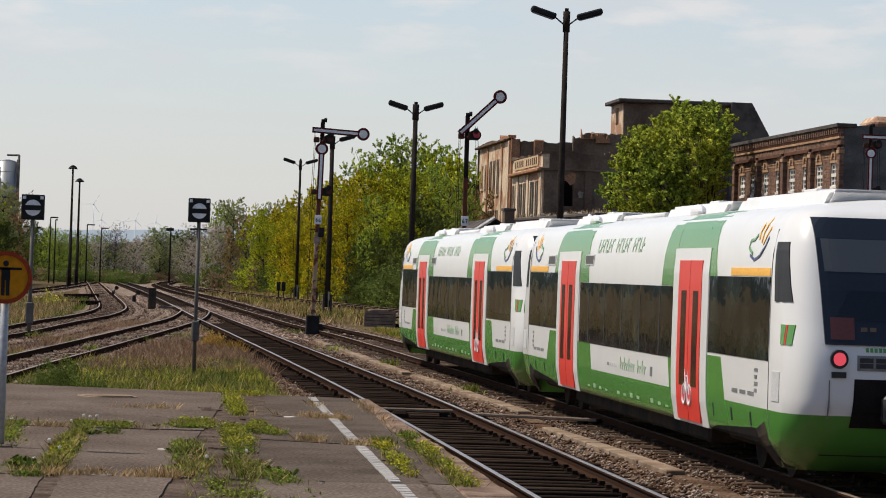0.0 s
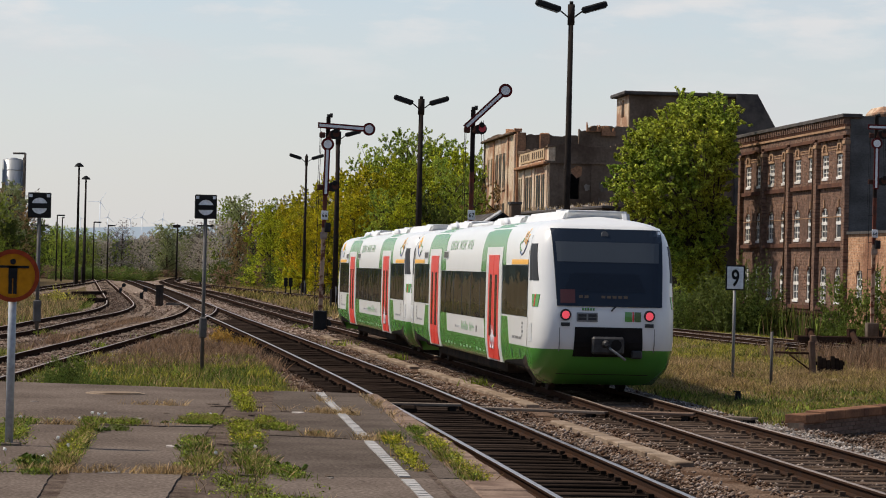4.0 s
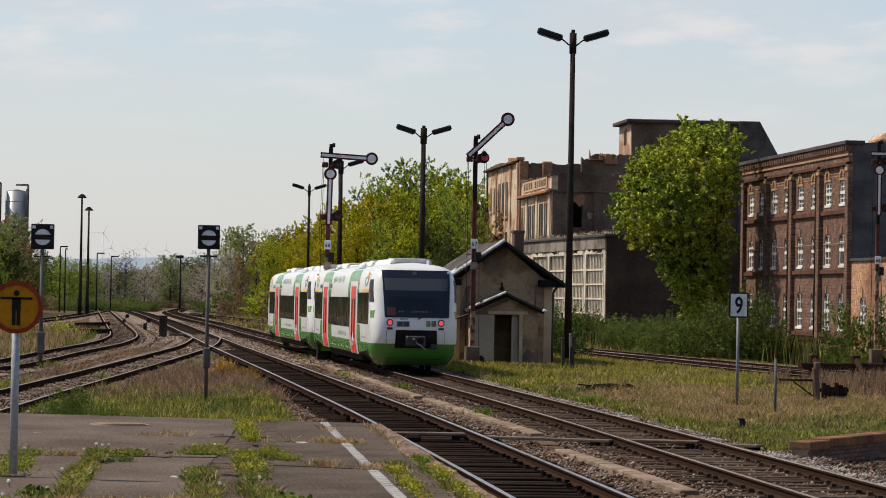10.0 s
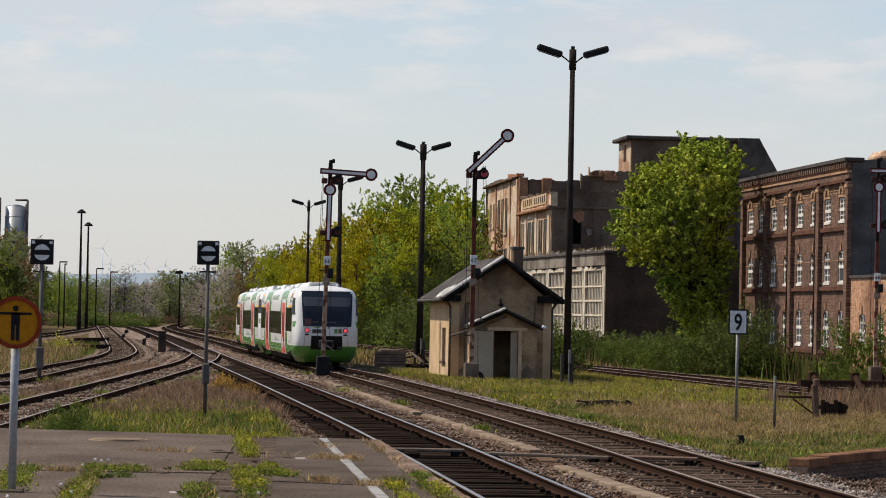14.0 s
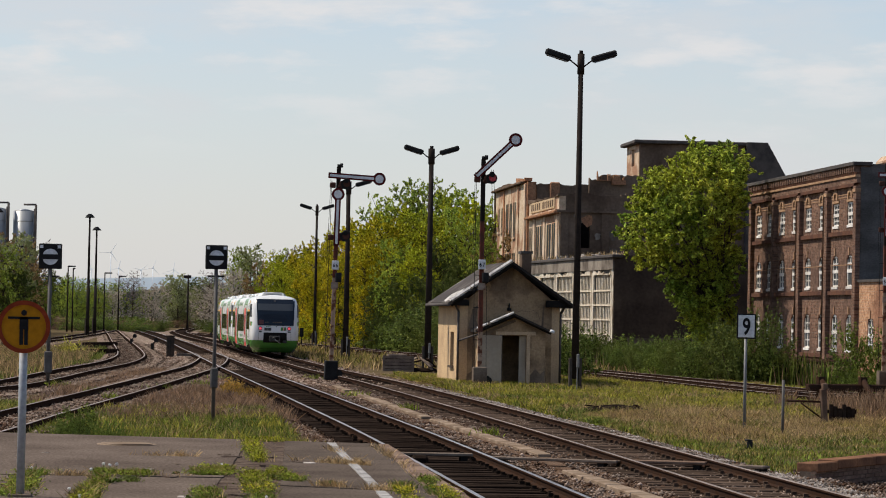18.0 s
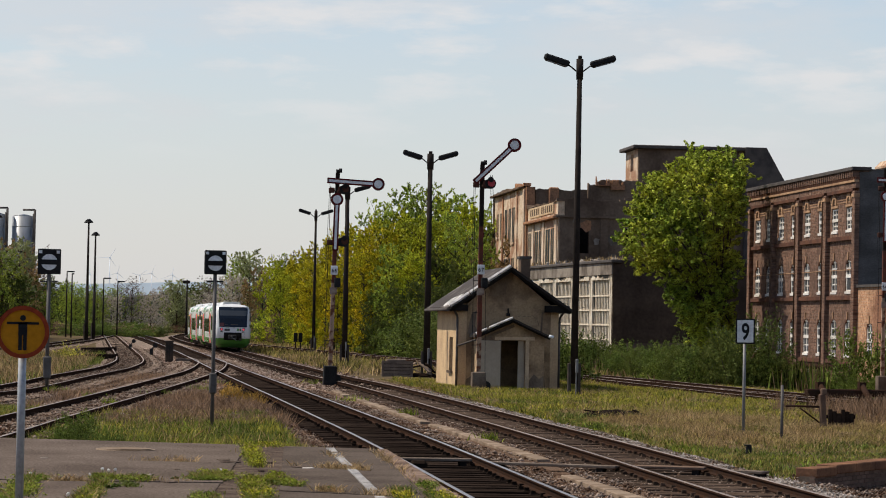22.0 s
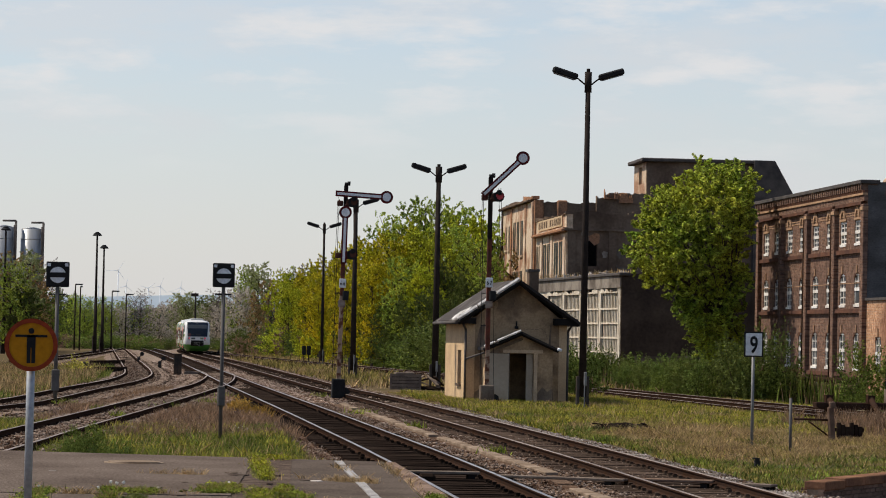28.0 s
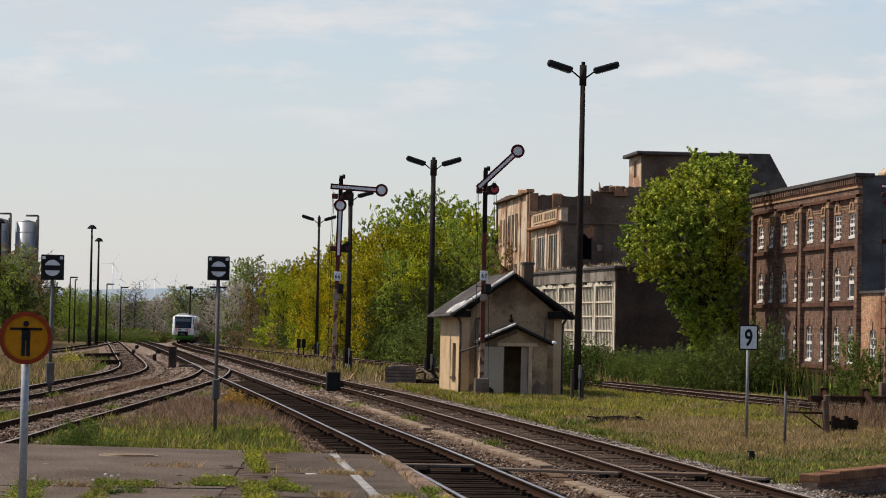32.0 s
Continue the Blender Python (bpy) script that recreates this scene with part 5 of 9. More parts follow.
def round_sign():
    """The round yellow sign with a red rim and a plain black figure of bars."""
    t = thing("round_sign", "round yellow sign with red rim and black bars", "sign", (-1.27, 33.4, 0))
    part("post", rods(((0, 0, PLAT - 0.1), (0, 0, 2.4), 0.045), n=16), M["poleblue"], t, "pale grey steel post")
    part("foot_plate", boxed(-0.13, 0.13, -0.13, 0.13, PLAT - 0.02, PLAT + 0.03, bevel=0.01), M["concrete"], t)
    bm = bmesh.new()
    disc(bm, (0, -0.06, 2.22), 0.29, 0.02, 48)
    d = part("disc", bm, M["yellow"], t, "yellow sign face")
    bm = bmesh.new()
    disc(bm, (0, -0.075, 2.22), 0.291, 0.02, 48, "y", 0.243)
    part("rim", bm, M["discred"], d, "red rim")
    for x0, x1, z0, z1 in ((-0.175, 0.175, 0.085, 0.112), (-0.048, 0.048, -0.03, 0.105), (-0.046, -0.006, -0.20, -0.03), (0.006, 0.046, -0.20, -0.03)):
        part("bar", boxed(x0, x1, -0.078, -0.069, 2.22 + z0, 2.22 + z1), M["black"], d)
    bm = bmesh.new()
    disc(bm, (0, -0.074, 2.22 + 0.155), 0.032, 0.01, 20)
    part("dot", bm, M["black"], d)
    return t


round_sign()


def nine_sign():
    t = thing("number_sign", "white square number sign on a grey post in the grass", "sign", (14.6, 71.4, 0))
    part("post", rods(((0, 0, -0.4), (0, 0, 2.2), 0.038)), M["wiremetal"], t)
    b = part("board", boxed(-0.20, 0.20, -0.06, -0.04, 2.075, 2.615, bevel=0.006), M["signwhite"], t)
    part("border", boxed(-0.235, 0.235, -0.05, -0.035, 2.04, 2.65), M["black"], t)
    letter("9", 0.56, b, pose(0, -0.066, 2.15, 90, 0, 0), "black", 0.72)
    return t


nine_sign()
pst = thing("marker_post", "short rusty steel post in the grass", "post", (14.87, 68.3, 0))
part("post", rods(((0, 0, -0.4), (0, 0, 1.12), 0.035)), M["mastgrey"], pst)


def buffer_stop():
    t = thing("buffer_stop", "rusty old buffer stop with a heavy cross beam", "buffer stop", (23.2, 97.5, 0), 10)
    part("beam", boxed(-1.25, 5.2, -0.15, 0.15, 0.22, 0.46, bevel=0.03), M["rail"], t)
    for k in (-0.75, 0.75):
        part("strut", rods(((k, -1.3, -0.3), (k, 0.0, 0.6), 0.10)), M["rail"], t)
        part("upright", boxed(k - 0.12, k + 0.12, -0.1, 0.1, -0.4, 0.7), M["rail"], t)
    part("sleeper_stack", boxed(0.3, 1.6, -2.6, -1.8, -0.4, 0.1, bevel=0.04), M["sleeper"], t)
    return t


buffer_stop()


def yard_clutter():
    """A broken timber post, a box of upright planks, a cable stub and a dark mound for a hollow in the meadow."""
    t = thing("timber_post", "broken weathered timber post with an iron bracket", "post", (17.45, 75.2, 0))
    part("post", boxed(-0.075, 0.075, -0.07, 0.07, -0.5, 0.78, pose(0, 0, 0, 0, -4, 12), 0.02), M["board"], t)
    part("splinter", boxed(-0.05, 0.10, -0.06, 0.06, 0.76, 0.92, pose(0, 0, 0, 0, -2, 12), 0.02), M["board"], t)
    part("stay", rods(((-0.1, 0, 0.05), (-0.62, 0, 0.42), 0.022)), M["rail"], t)
    part("rail_piece", rods(((-0.05, 0, 0.45), (-0.95, 0.2, 0.46), 0.03)), M["rail"], t)
    b = thing("plank_box", "dark rotten box of upright planks in the dry grass", "box", (18.2, 76.4, 0), 8)
    for k in range(6):
        part("plank", boxed(-0.36 + k * 0.12, -0.255 + k * 0.12, -0.03, 0.03, -0.4, 0.36 - 0.05 * ((k * 7) % 3), None, 0.008), M["sleeper"], b)
    part("rail", boxed(-0.40, 0.40, 0.03, 0.10, 0.12, 0.22), M["sleeper"], b)
    c = thing("cable_stub", "small black cable stub in the grass", "stub", (12.43, 60.2, 0))
    part("body", boxed(-0.055, 0.055, -0.05, 0.05, -0.4, 0.02, bevel=0.02), M["black"], c)
    part("cap", boxed(-0.09, 0.05, -0.06, 0.06, 0.02, 0.05, bevel=0.01), M["black"], c)
    # near-black mound added where the meadow has a dark hollow
    a = thing("ash_heap", "low dark mound with boards, standing in for a dark hollow in the meadow", "heap", (13.2, 82.0, 0))
    bm = bmesh.new()
    bmesh.ops.create_icosphere(bm, subdivisions=3, radius=1.0, matrix=Matrix.Translation((0, 0, -0.12)) @ Matrix.Diagonal((0.95, 1.6, 0.20, 1)))
    for v in bm.verts:
        v.co += Vector((0, 0, 0.06)) * noise.noise(v.co * 3)
    part("ash", bm, M["oiled"], a)
    for k, (x, y, r) in enumerate(((-0.7, -0.4, 20), (0.5, -0.2, 70))):
        part("charred_board", boxed(-0.3, 0.3, -0.06, 0.06, 0.03, 0.07, pose(x, y, 0.02 * k, 3, 6, r), 0.01), M["sleeper"], a)


yard_clutter()


def cable_cabinet(x, y, w, h, mat="concrete", name="relay_cabinet", label="squat weathered grey cabinet"):
    t = thing(name, label, "cabinet", (x, y, 0))
    part("body", boxed(-w / 2, w / 2, -0.3, 0.3, -0.5, h, bevel=0.03), M[mat], t)
    part("lid", boxed(-w / 2 - 0.04, w / 2 + 0.04, -0.34, 0.34, h, h + 0.08, bevel=0.02), M[mat], t)
    part("door_seam", boxed(-0.01, 0.01, -0.312, -0.29, -0.1, h - 0.1), M["black"], t)
    return t


cable_cabinet(1.82, 176, 0.46, 0.95, "under", "point_lever_box", "weathered point-lever box between the tracks")
pl = thing("low_platform", "low timber loading stage beside the box", "platform", (2.5, 176, 0))
part("deck", boxed(-0.3, 0.7, -0.3, 0.3, -0.4, 0.0, bevel=0.03), M["wood"], pl)
for gx, gy, gh in ((-0.6, 232, 1.0), (7.6, 320, 1.4), (0.9, 205, 0.9)):
    g = thing("point_lever", "small black point lever with a weight", "lever", (gx, gy, 0), group="point levers")
    part("stand", boxed(-0.12, 0.12, -0.2, 0.2, -0.3, 0.25, bevel=0.03), M["black"], g)
    part("lever", rods(((0, 0, 0.2), (0.35, 0, gh * 0.6), 0.04)), M["black"], g)
    part("weight", rods(((0.25, -0.08, gh * 0.5), (0.25, 0.08, gh * 0.5), 0.16)), M["black"], g)
ds = thing("dwarf_signal", "dark dwarf signal on a thin post by the far trees", "railway signal", (10.23, 370.1, 0))
part("post", rods(((0, 0, -0.3), (0, 0, 3.62), 0.07)), M["black"], ds)
part("signal_box", boxed(-0.3, 0.3, -0.15, 0.15, 3.50, 4.12, bevel=0.03), M["black"], ds)
part("lower_box", boxed(-0.2, 0.62, -0.15, 0.15, 0.57, 1.05, bevel=0.03), M["black"], ds)
ds2 = thing("distant_mast", "slender dark signal mast before far blossom trees", "mast", (6.3, 400, 0))
part("mast", rods(((0, 0, -0.3), (0, 0, 7.4), 0.13, 0.09)), M["darkpole"], ds2)
part("arm", boxed(-0.6, 0.4, -0.05, 0.05, 6.9, 7.3), M["darkpole"], ds2)
for gx, gy in ((12.95, 248), (13.35, 248)):
    g = thing("trackside_box", "small black trackside box on a thin leg", "signal box", (gx, gy, 0), group="trackside boxes")
    part("leg", rods(((0, 0, -0.3), (0, 0, 0.9), 0.05)), M["black"], g)
    part("case", boxed(-0.16, 0.16, -0.12, 0.12, 0.55, 1.3, bevel=0.03), M["black"], g)
crate = thing("timber_crate", "weathered grey timber crate in the grass", "crate", (12.15, 141, -0.06))
for k in range(5):
    part("plank", boxed(-0.75, 0.75, -0.55, -0.5, -0.25 + k * 0.27, -0.02 + k * 0.27, None, 0.008), M["wood"], crate)
part("body", boxed(-0.72, 0.72, -0.49, 0.5, -0.5, 1.02, bevel=0.02), M["sleeper"], crate)
part("lid", boxed(-0.55, 0.45, -0.5, 0.5, 1.02, 1.2, bevel=0.03), M["wood"], crate)
for k in (-1, 1):
    part("corner_post", boxed(k * 0.78 - 0.06, k * 0.78 + 0.06, -0.58, -0.46, -0.5, 1.08), M["wood"], crate)

crate.scale = (0.88, 0.88, 0.58)
junk = thing("scrap_heap", "low heap of broken boards and rubble beside the crate", "scrap heap", (13.35, 141.4, -0.12))
_r = random.Random(6)
for k in range(9):
    m = pose(_r.uniform(-0.7, 0.7), _r.uniform(-0.5, 0.4), _r.uniform(0.0, 0.45), _r.uniform(-20, 20), _r.uniform(-35, 35), _r.uniform(0, 180))
    part("broken_board", boxed(-0.5, 0.5, -0.08, 0.08, -0.03, 0.03, m, 0.01), M["wood" if k % 3 else "sleeper"], junk)
part("rubble", boxed(-0.75, 0.75, -0.4, 0.4, -0.4, 0.1, bevel=0.12), M["sleeper"], junk)


# ---- buildings ----
def brick_material(name, a, b, mortar, stain, axis):
    """Courses of brick; axis x lays them on walls facing y, axis y on walls facing x."""
    m = material(name, a, 0.92, second=stain, scale=0.35, fine=4.5, bump=0.0, amount=0.45, grain=0.42)
    n, l = m.node_tree.nodes, m.node_tree.links
    p = n["Principled BSDF"]
    tc, sp, cb, br = n.new("ShaderNodeTexCoord"), n.new("ShaderNodeSeparateXYZ"), n.new("ShaderNodeCombineXYZ"), n.new("ShaderNodeTexBrick")
    l.new(tc.outputs["Object"], sp.inputs[0])
    l.new(sp.outputs["X" if axis == "x" else "Y"], cb.inputs["X"])
    l.new(sp.outputs["Z"], cb.inputs["Y"])
    l.new(cb.outputs[0], br.inputs["Vector"])
    br.inputs["Scale"].default_value = 1.0
    br.inputs["Brick Width"].default_value, br.inputs["Row Height"].default_value = 0.25, 0.077
    br.inputs["Mortar Size"].default_value = 0.008
    br.inputs["Color1"].default_value, br.inputs["Color2"].default_value, br.inputs["Mortar"].default_value = (*a, 1), (*b, 1), (*mortar, 1)
    mix = [q for q in n if q.bl_idname == "ShaderNodeMix"][0]
    l.new(br.outputs["Color"], mix.inputs["A"])
    bp = n.new("ShaderNodeBump")
    bp.inputs["Strength"].default_value, bp.inputs["Distance"].default_value, bp.invert = 0.5, 0.01, True
    l.new(br.outputs["Fac"], bp.inputs["Height"])
    l.new(bp.outputs["Normal"], p.inputs["Normal"])
    return m


# render colour lowered to carry the shade on the hall's end wall
M["darkrender"] = material("render darkened for shade", (0.085, 0.062, 0.046), 0.93, second=(0.045, 0.033, 0.026), scale=0.4, fine=5, bump=0.3, dist=0.02)
M["brick"] = material("wall brick", (0.165, 0.105, 0.080), 0.92, second=(0.075, 0.055, 0.045), scale=3, fine=30, bump=0.3, spread=0.55)
M["brick_y"] = brick_material("dark red brick", (0.235, 0.132, 0.088), (0.090, 0.052, 0.040), (0.235, 0.175, 0.135), (0.125, 0.080, 0.062), "y")
M["slategrey"] = material("dark grey slate hanging", (0.105, 0.102, 0.100), 0.8, second=(0.065, 0.062, 0.060), scale=0.8, fine=9, bump=0.4, dist=0.02, stretch=(1, 1, 2))
M["fascia"] = material("stained grey render", (0.25, 0.215, 0.178), 0.92, second=(0.115, 0.095, 0.078), scale=0.55, fine=6, bump=0.4, dist=0.02, amount=0.5, low=0.42, high=0.62)
M["soot"] = material("damp stain", (0.115, 0.085, 0.062), 0.93, second=(0.19, 0.14, 0.10), scale=1.6, fine=14, bump=0.2)
M["rubble"] = material("crumbled mortar", (0.36, 0.31, 0.255), 0.93, second=(0.17, 0.135, 0.105), scale=2.5, fine=14, bump=0.4, spread=0.4)
M["brick_x"] = brick_material("dark red brick gable", (0.175, 0.082, 0.055), (0.125, 0.060, 0.043), (0.17, 0.125, 0.098), (0.085, 0.046, 0.034), "x")
M["brick_pale"] = brick_material("patched pale brick", (0.52, 0.30, 0.17), (0.33, 0.165, 0.095), (0.40, 0.30, 0.22), (0.20, 0.10, 0.065), "y")
M["brick_dark"] = material("dark brick pilaster", (0.135, 0.068, 0.046), 0.92, second=(0.085, 0.048, 0.038), scale=1.2, fine=22, bump=0.3)
M["brick_yellow"] = material("buff brick trim", (0.40, 0.255, 0.155), 0.9, second=(0.25, 0.15, 0.092), scale=1.5, fine=22, bump=0.2)


def wall(name, parent, axis, at, thick, a0, a1, z0, z1, holes, mat, label=""):
    """A wall along y (axis 'y', standing at x = at) or along x (standing at y = at), one sheet with real openings (a0, a1, z0, z1)."""
    bm = bmesh.new()
    ca = sorted({a0, a1, *[h[0] for h in holes], *[h[1] for h in holes]})
    cz = sorted({z0, z1, *[h[2] for h in holes], *[h[3] for h in holes]})
    made = {}

    def vert(i, j, k):
        if (i, j, k) not in made:
            d = at + thick * k
            made[i, j, k] = bm.verts.new((d, ca[i], cz[j]) if axis == "y" else (ca[i], d, cz[j]))
        return made[i, j, k]

    def solid(i, j):
        if not (0 <= i < len(ca) - 1 and 0 <= j < len(cz) - 1):
            return False
        p, q = (ca[i] + ca[i + 1]) / 2, (cz[j] + cz[j + 1]) / 2
        return not any(h[0] < p < h[1] and h[2] < q < h[3] for h in holes)

    for i in range(len(ca) - 1):
        for j in range(len(cz) - 1):
            if solid(i, j):
                for k in (0, 1):
                    bm.faces.new([vert(i, j, k), vert(i + 1, j, k), vert(i + 1, j + 1, k), vert(i, j + 1, k)])
                for (di, dj), (p, q) in (((-1, 0), ((i, j), (i, j + 1))), ((1, 0), ((i + 1, j), (i + 1, j + 1))), ((0, -1), ((i, j), (i + 1, j))), ((0, 1), ((i, j + 1), (i + 1, j + 1)))):
                    if not solid(i + di, j + dj):
                        bm.faces.new([vert(*p, 0), vert(*q, 0), vert(*q, 1), vert(*p, 1)])
    bmesh.ops.recalc_face_normals(bm, faces=bm.faces)
    return part(name, bm, mat, parent, label)


def sash(parent, y, z0, z1, w, x, arched, torn=False):
    """A white wooden window in a wall that faces -x: panes, frame, transom, mullion, glazing bars, sill, arch and keystone."""
    w_x, x = x, x + 0.03
    f = part("window", boxed(x + 0.05, x + 0.09, y - w / 2, y + w / 2, z0, z1), M["dustypane"], parent, "white-framed window")
    bm = bmesh.new()
    t = 0.10
    for p, q in ((y - w / 2, y - w / 2 + t), (y + w / 2 - t, y + w / 2)):
        block(bm, x + 0.015, x + 0.06, p, q, z0, z1)
    for p in (z0, z1 - t):
        block(bm, x + 0.015, x + 0.06, y - w / 2 + t, y + w / 2 - t, p, p + t)
    part("frame", bm, M["trim"], f)
    m = z0 + (z1 - z0) * 0.5
    part("transom", boxed(x - 0.005, x + 0.06, y - w / 2, y + w / 2, m - 0.085, m + 0.085), M["trim"], f)
    lo = m if torn else z0
    part("mullion", boxed(x + 0.02, x + 0.06, y - 0.05, y + 0.05, lo, z1), M["trim"], f)
    for k in (0.25, 0.75):
        if not (torn and k < 0.5):
            part("glazing_bar", boxed(x + 0.03, x + 0.06, y - w / 2, y + w / 2, z0 + (z1 - z0) * k - 0.03, z0 + (z1 - z0) * k + 0.03), M["trim"], f)
    x = w_x
    part("sill", boxed(x - 0.04, x + 0.04, y - w / 2 + 0.02, y + w / 2 - 0.02, z0 - 0.10, z0 + 0.03), M["trim"], f)
    if arched:
        bm = bmesh.new()
        n = 7
        r = w / 2
        for k in (-1, 1):
            outer = [bm.verts.new((x + 0.01, y + k * r, z1))] + [bm.verts.new((x + 0.01, y + k * r * math.cos(math.pi / 2 * i / n), z1 - r * 0.55 + r * 0.55 * math.sin(math.pi / 2 * i / n))) for i in range(n + 1)]
            fc = bm.faces.new(outer if k < 0 else outer[::-1])
            g = bmesh.ops.extrude_face_region(bm, geom=[fc])
            bmesh.ops.translate(bm, vec=(0.22, 0, 0), verts=[v for v in g["geom"] if isinstance(v, bmesh.types.BMVert)])
        part("arch", bm, M["brick_dark"], f)
        part("keystone", boxed(x - 0.06, x + 0.02, y - 0.09, y + 0.09, z1 + 0.02, z1 + 0.40), M["brick_yellow"], f)
    return f


def factory():
    t = thing("factory_building", "three-storey dark red brick factory with white arched windows", "factory")
    X, Y0, Y1, TOP = 35.44, 145.8, 171.9, 10.5
    cols = [147.7, 150.85, 153.95, 157.2, 160.5, 163.75, 167.0, 170.0]
    W = 1.35
    rows = [(1.15, 2.95, True), (4.35, 5.95, True), (7.45, 8.62, False)]
    holes = [(c - W / 2, c + W / 2, z0, z1) for c in cols for z0, z1, _ in rows]
    wall("front_wall", t, "y", X, 0.5, Y0, Y1, -1.4, TOP, holes, M["brick_y"])
    bays = ((146.3, 151.9), (152.6, 158.4), (159.1, 165.0), (165.7, 171.3))
    for i, c in enumerate(cols):
        for z0, z1, a in rows:
            sash(t, c, z0, z1, W, X, a, torn=(i == 0 and z0 == 4.35))
            if not a:
                part("lintel", boxed(X - 0.05, X + 0.02, c - 0.72, c + 0.72, z1 + 0.03, z1 + 0.16), M["brick_yellow"], t)
                bm = bmesh.new()
                disc(bm, (X - 0.03, c, z1 + 0.22), 0.50, 0.10, 20, "x", 0.30)
                bmesh.ops.bisect_plane(bm, geom=[*bm.verts, *bm.edges, *bm.faces], plane_co=(0, 0, z1 + 0.17), plane_no=(0, 0, -1), clear_outer=True)
                part("ornament", bm, M["brick_yellow"], t, "buff brick rosette arch")
                part("key_block", boxed(X - 0.10, X + 0.02, c - 0.09, c + 0.09, z1 + 0.62, z1 + 0.98), M["brick_yellow"], t)
    for y in (145.95, 152.25, 158.75, 165.35, 171.6):
        part("pilaster", boxed(X - 0.24, X + 0.01, y - 0.30, y + 0.30, -1.4, 9.35, bevel=0.02), M["brick_y"], t)
        part("pilaster_cap", boxed(X - 0.28, X + 0.01, y - 0.33, y + 0.33, 9.05, 9.22), M["brick_yellow"], t)
    for y in (152.66, 159.16):
        part("downpipe", rods(((X - 0.22, y, -1.2), (X - 0.22, y, 9.4), 0.07), n=8), M["rail"], t, "rusty dark downpipe")
    for a, b in bays:
        for z in (6.95, 3.95, 0.72):
            part("string_course", boxed(X - 0.15, X + 0.01, a, b, z, z + 0.20), M["brick_dark"], t)
        for z in (8.86, 9.0):
            part("buff_band", boxed(X - 0.02, X + 0.02, a, b, z, z + 0.045), M["brick_yellow"], t)
        part("buff_band", boxed(X - 0.012, X + 0.02, a, b, 5.44, 5.48), M["brick_yellow"], t)
        # dark brick strip drawn for the shadow line at the panel's head
        part("panel_head", boxed(X - 0.20, X + 0.01, a, b, 9.35, 9.5), M["brick_dark"], t)
    part("cornice", boxed(X - 0.20, X + 0.01, Y0 - 0.1, Y1, 9.5, 9.80), M["brick_y"], t)
    part("buff_cornice", boxed(X - 0.27, X - 0.02, Y0 - 0.1, Y1, 9.80, 9.91), M["brick_yellow"], t, "buff brick cornice line")
    part("cornice", boxed(X - 0.20, X + 0.01, Y0 - 0.1, Y1, 9.91, 10.05), M["brick_dark"], t)
    y = Y0
    while y < Y1:
        part("dentil", boxed(X - 0.33, X + 0.01, y, y + 0.24, 10.05, 10.36), M["brick_y"], t)
        y += 0.46
    part("parapet", boxed(X - 0.40, X + 0.6, Y0 - 0.15, Y1 + 0.1, 10.36, 10.55, bevel=0.02), M["slate"], t)
    part("gable_wall", boxed(X + 0.5, 52, Y0, Y0 + 0.5, -1.4, 10.45), M["slategrey"], t, "dark grey slate-hung end wall")
    part("gable_wall", boxed(X + 0.02, X + 0.5, Y0 - 0.04, Y0, 4.6, 10.3), M["slategrey"], t)
    part("back_wall", boxed(51.5, 52, Y0 + 0.5, Y1, -1.4, 10.45), M["brick_y"], t)
    part("end_wall", boxed(X + 0.5, 51.5, Y1 - 0.5, Y1, -1.4, 10.45), M["brick_x"], t)
    part("roof", boxed(X + 0.5, 51.5, Y0 + 0.5, Y1 - 0.5, 10.2, 10.45), M["felt"], t)
    part("roof_ridge", boxed(X + 2.2, 51, Y0 + 3, Y0 + 6, 10.45, 11.15, bevel=0.3), M["plasterold"], t, "buff roof structure behind the parapet")
    # black floor and wall put inside for the rooms' darkness
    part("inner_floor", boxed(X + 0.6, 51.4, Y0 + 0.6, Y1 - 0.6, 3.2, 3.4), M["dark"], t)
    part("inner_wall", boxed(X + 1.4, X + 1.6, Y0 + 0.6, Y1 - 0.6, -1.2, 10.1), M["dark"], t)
    part("steam_pipe", rods(((X - 0.55, 145.9, 0.52), (X - 0.55, 171, 0.52), 0.14)), M["rail"], t, "rusty pipe along the plinth")
    for y in (148, 153.2, 158, 163):
        part("pipe_hanger", boxed(X - 0.62, X + 0.01, y - 0.05, y + 0.05, 0.36, 0.44), M["rail"], t)
    for y, z in ((154.0, 0.02), (151.0, -0.9)):
        part("pipe_elbow", rods(((X - 0.45, y, z + 0.35), (X - 0.45, y, z), 0.13), ((X - 0.45, y, z), (X - 0.05, y, z - 0.15), 0.13), n=8), M["wiremetal"], t, "pale broken pipe elbow")
    for c in (150.8, 154.5, 157.2):
        bm = bmesh.new()
        disc(bm, (X - 0.01, c, -0.75), 0.55, 0.06, 20, "x")
        part("cellar_arch", bm, M["dark"], t)
    return t


factory()


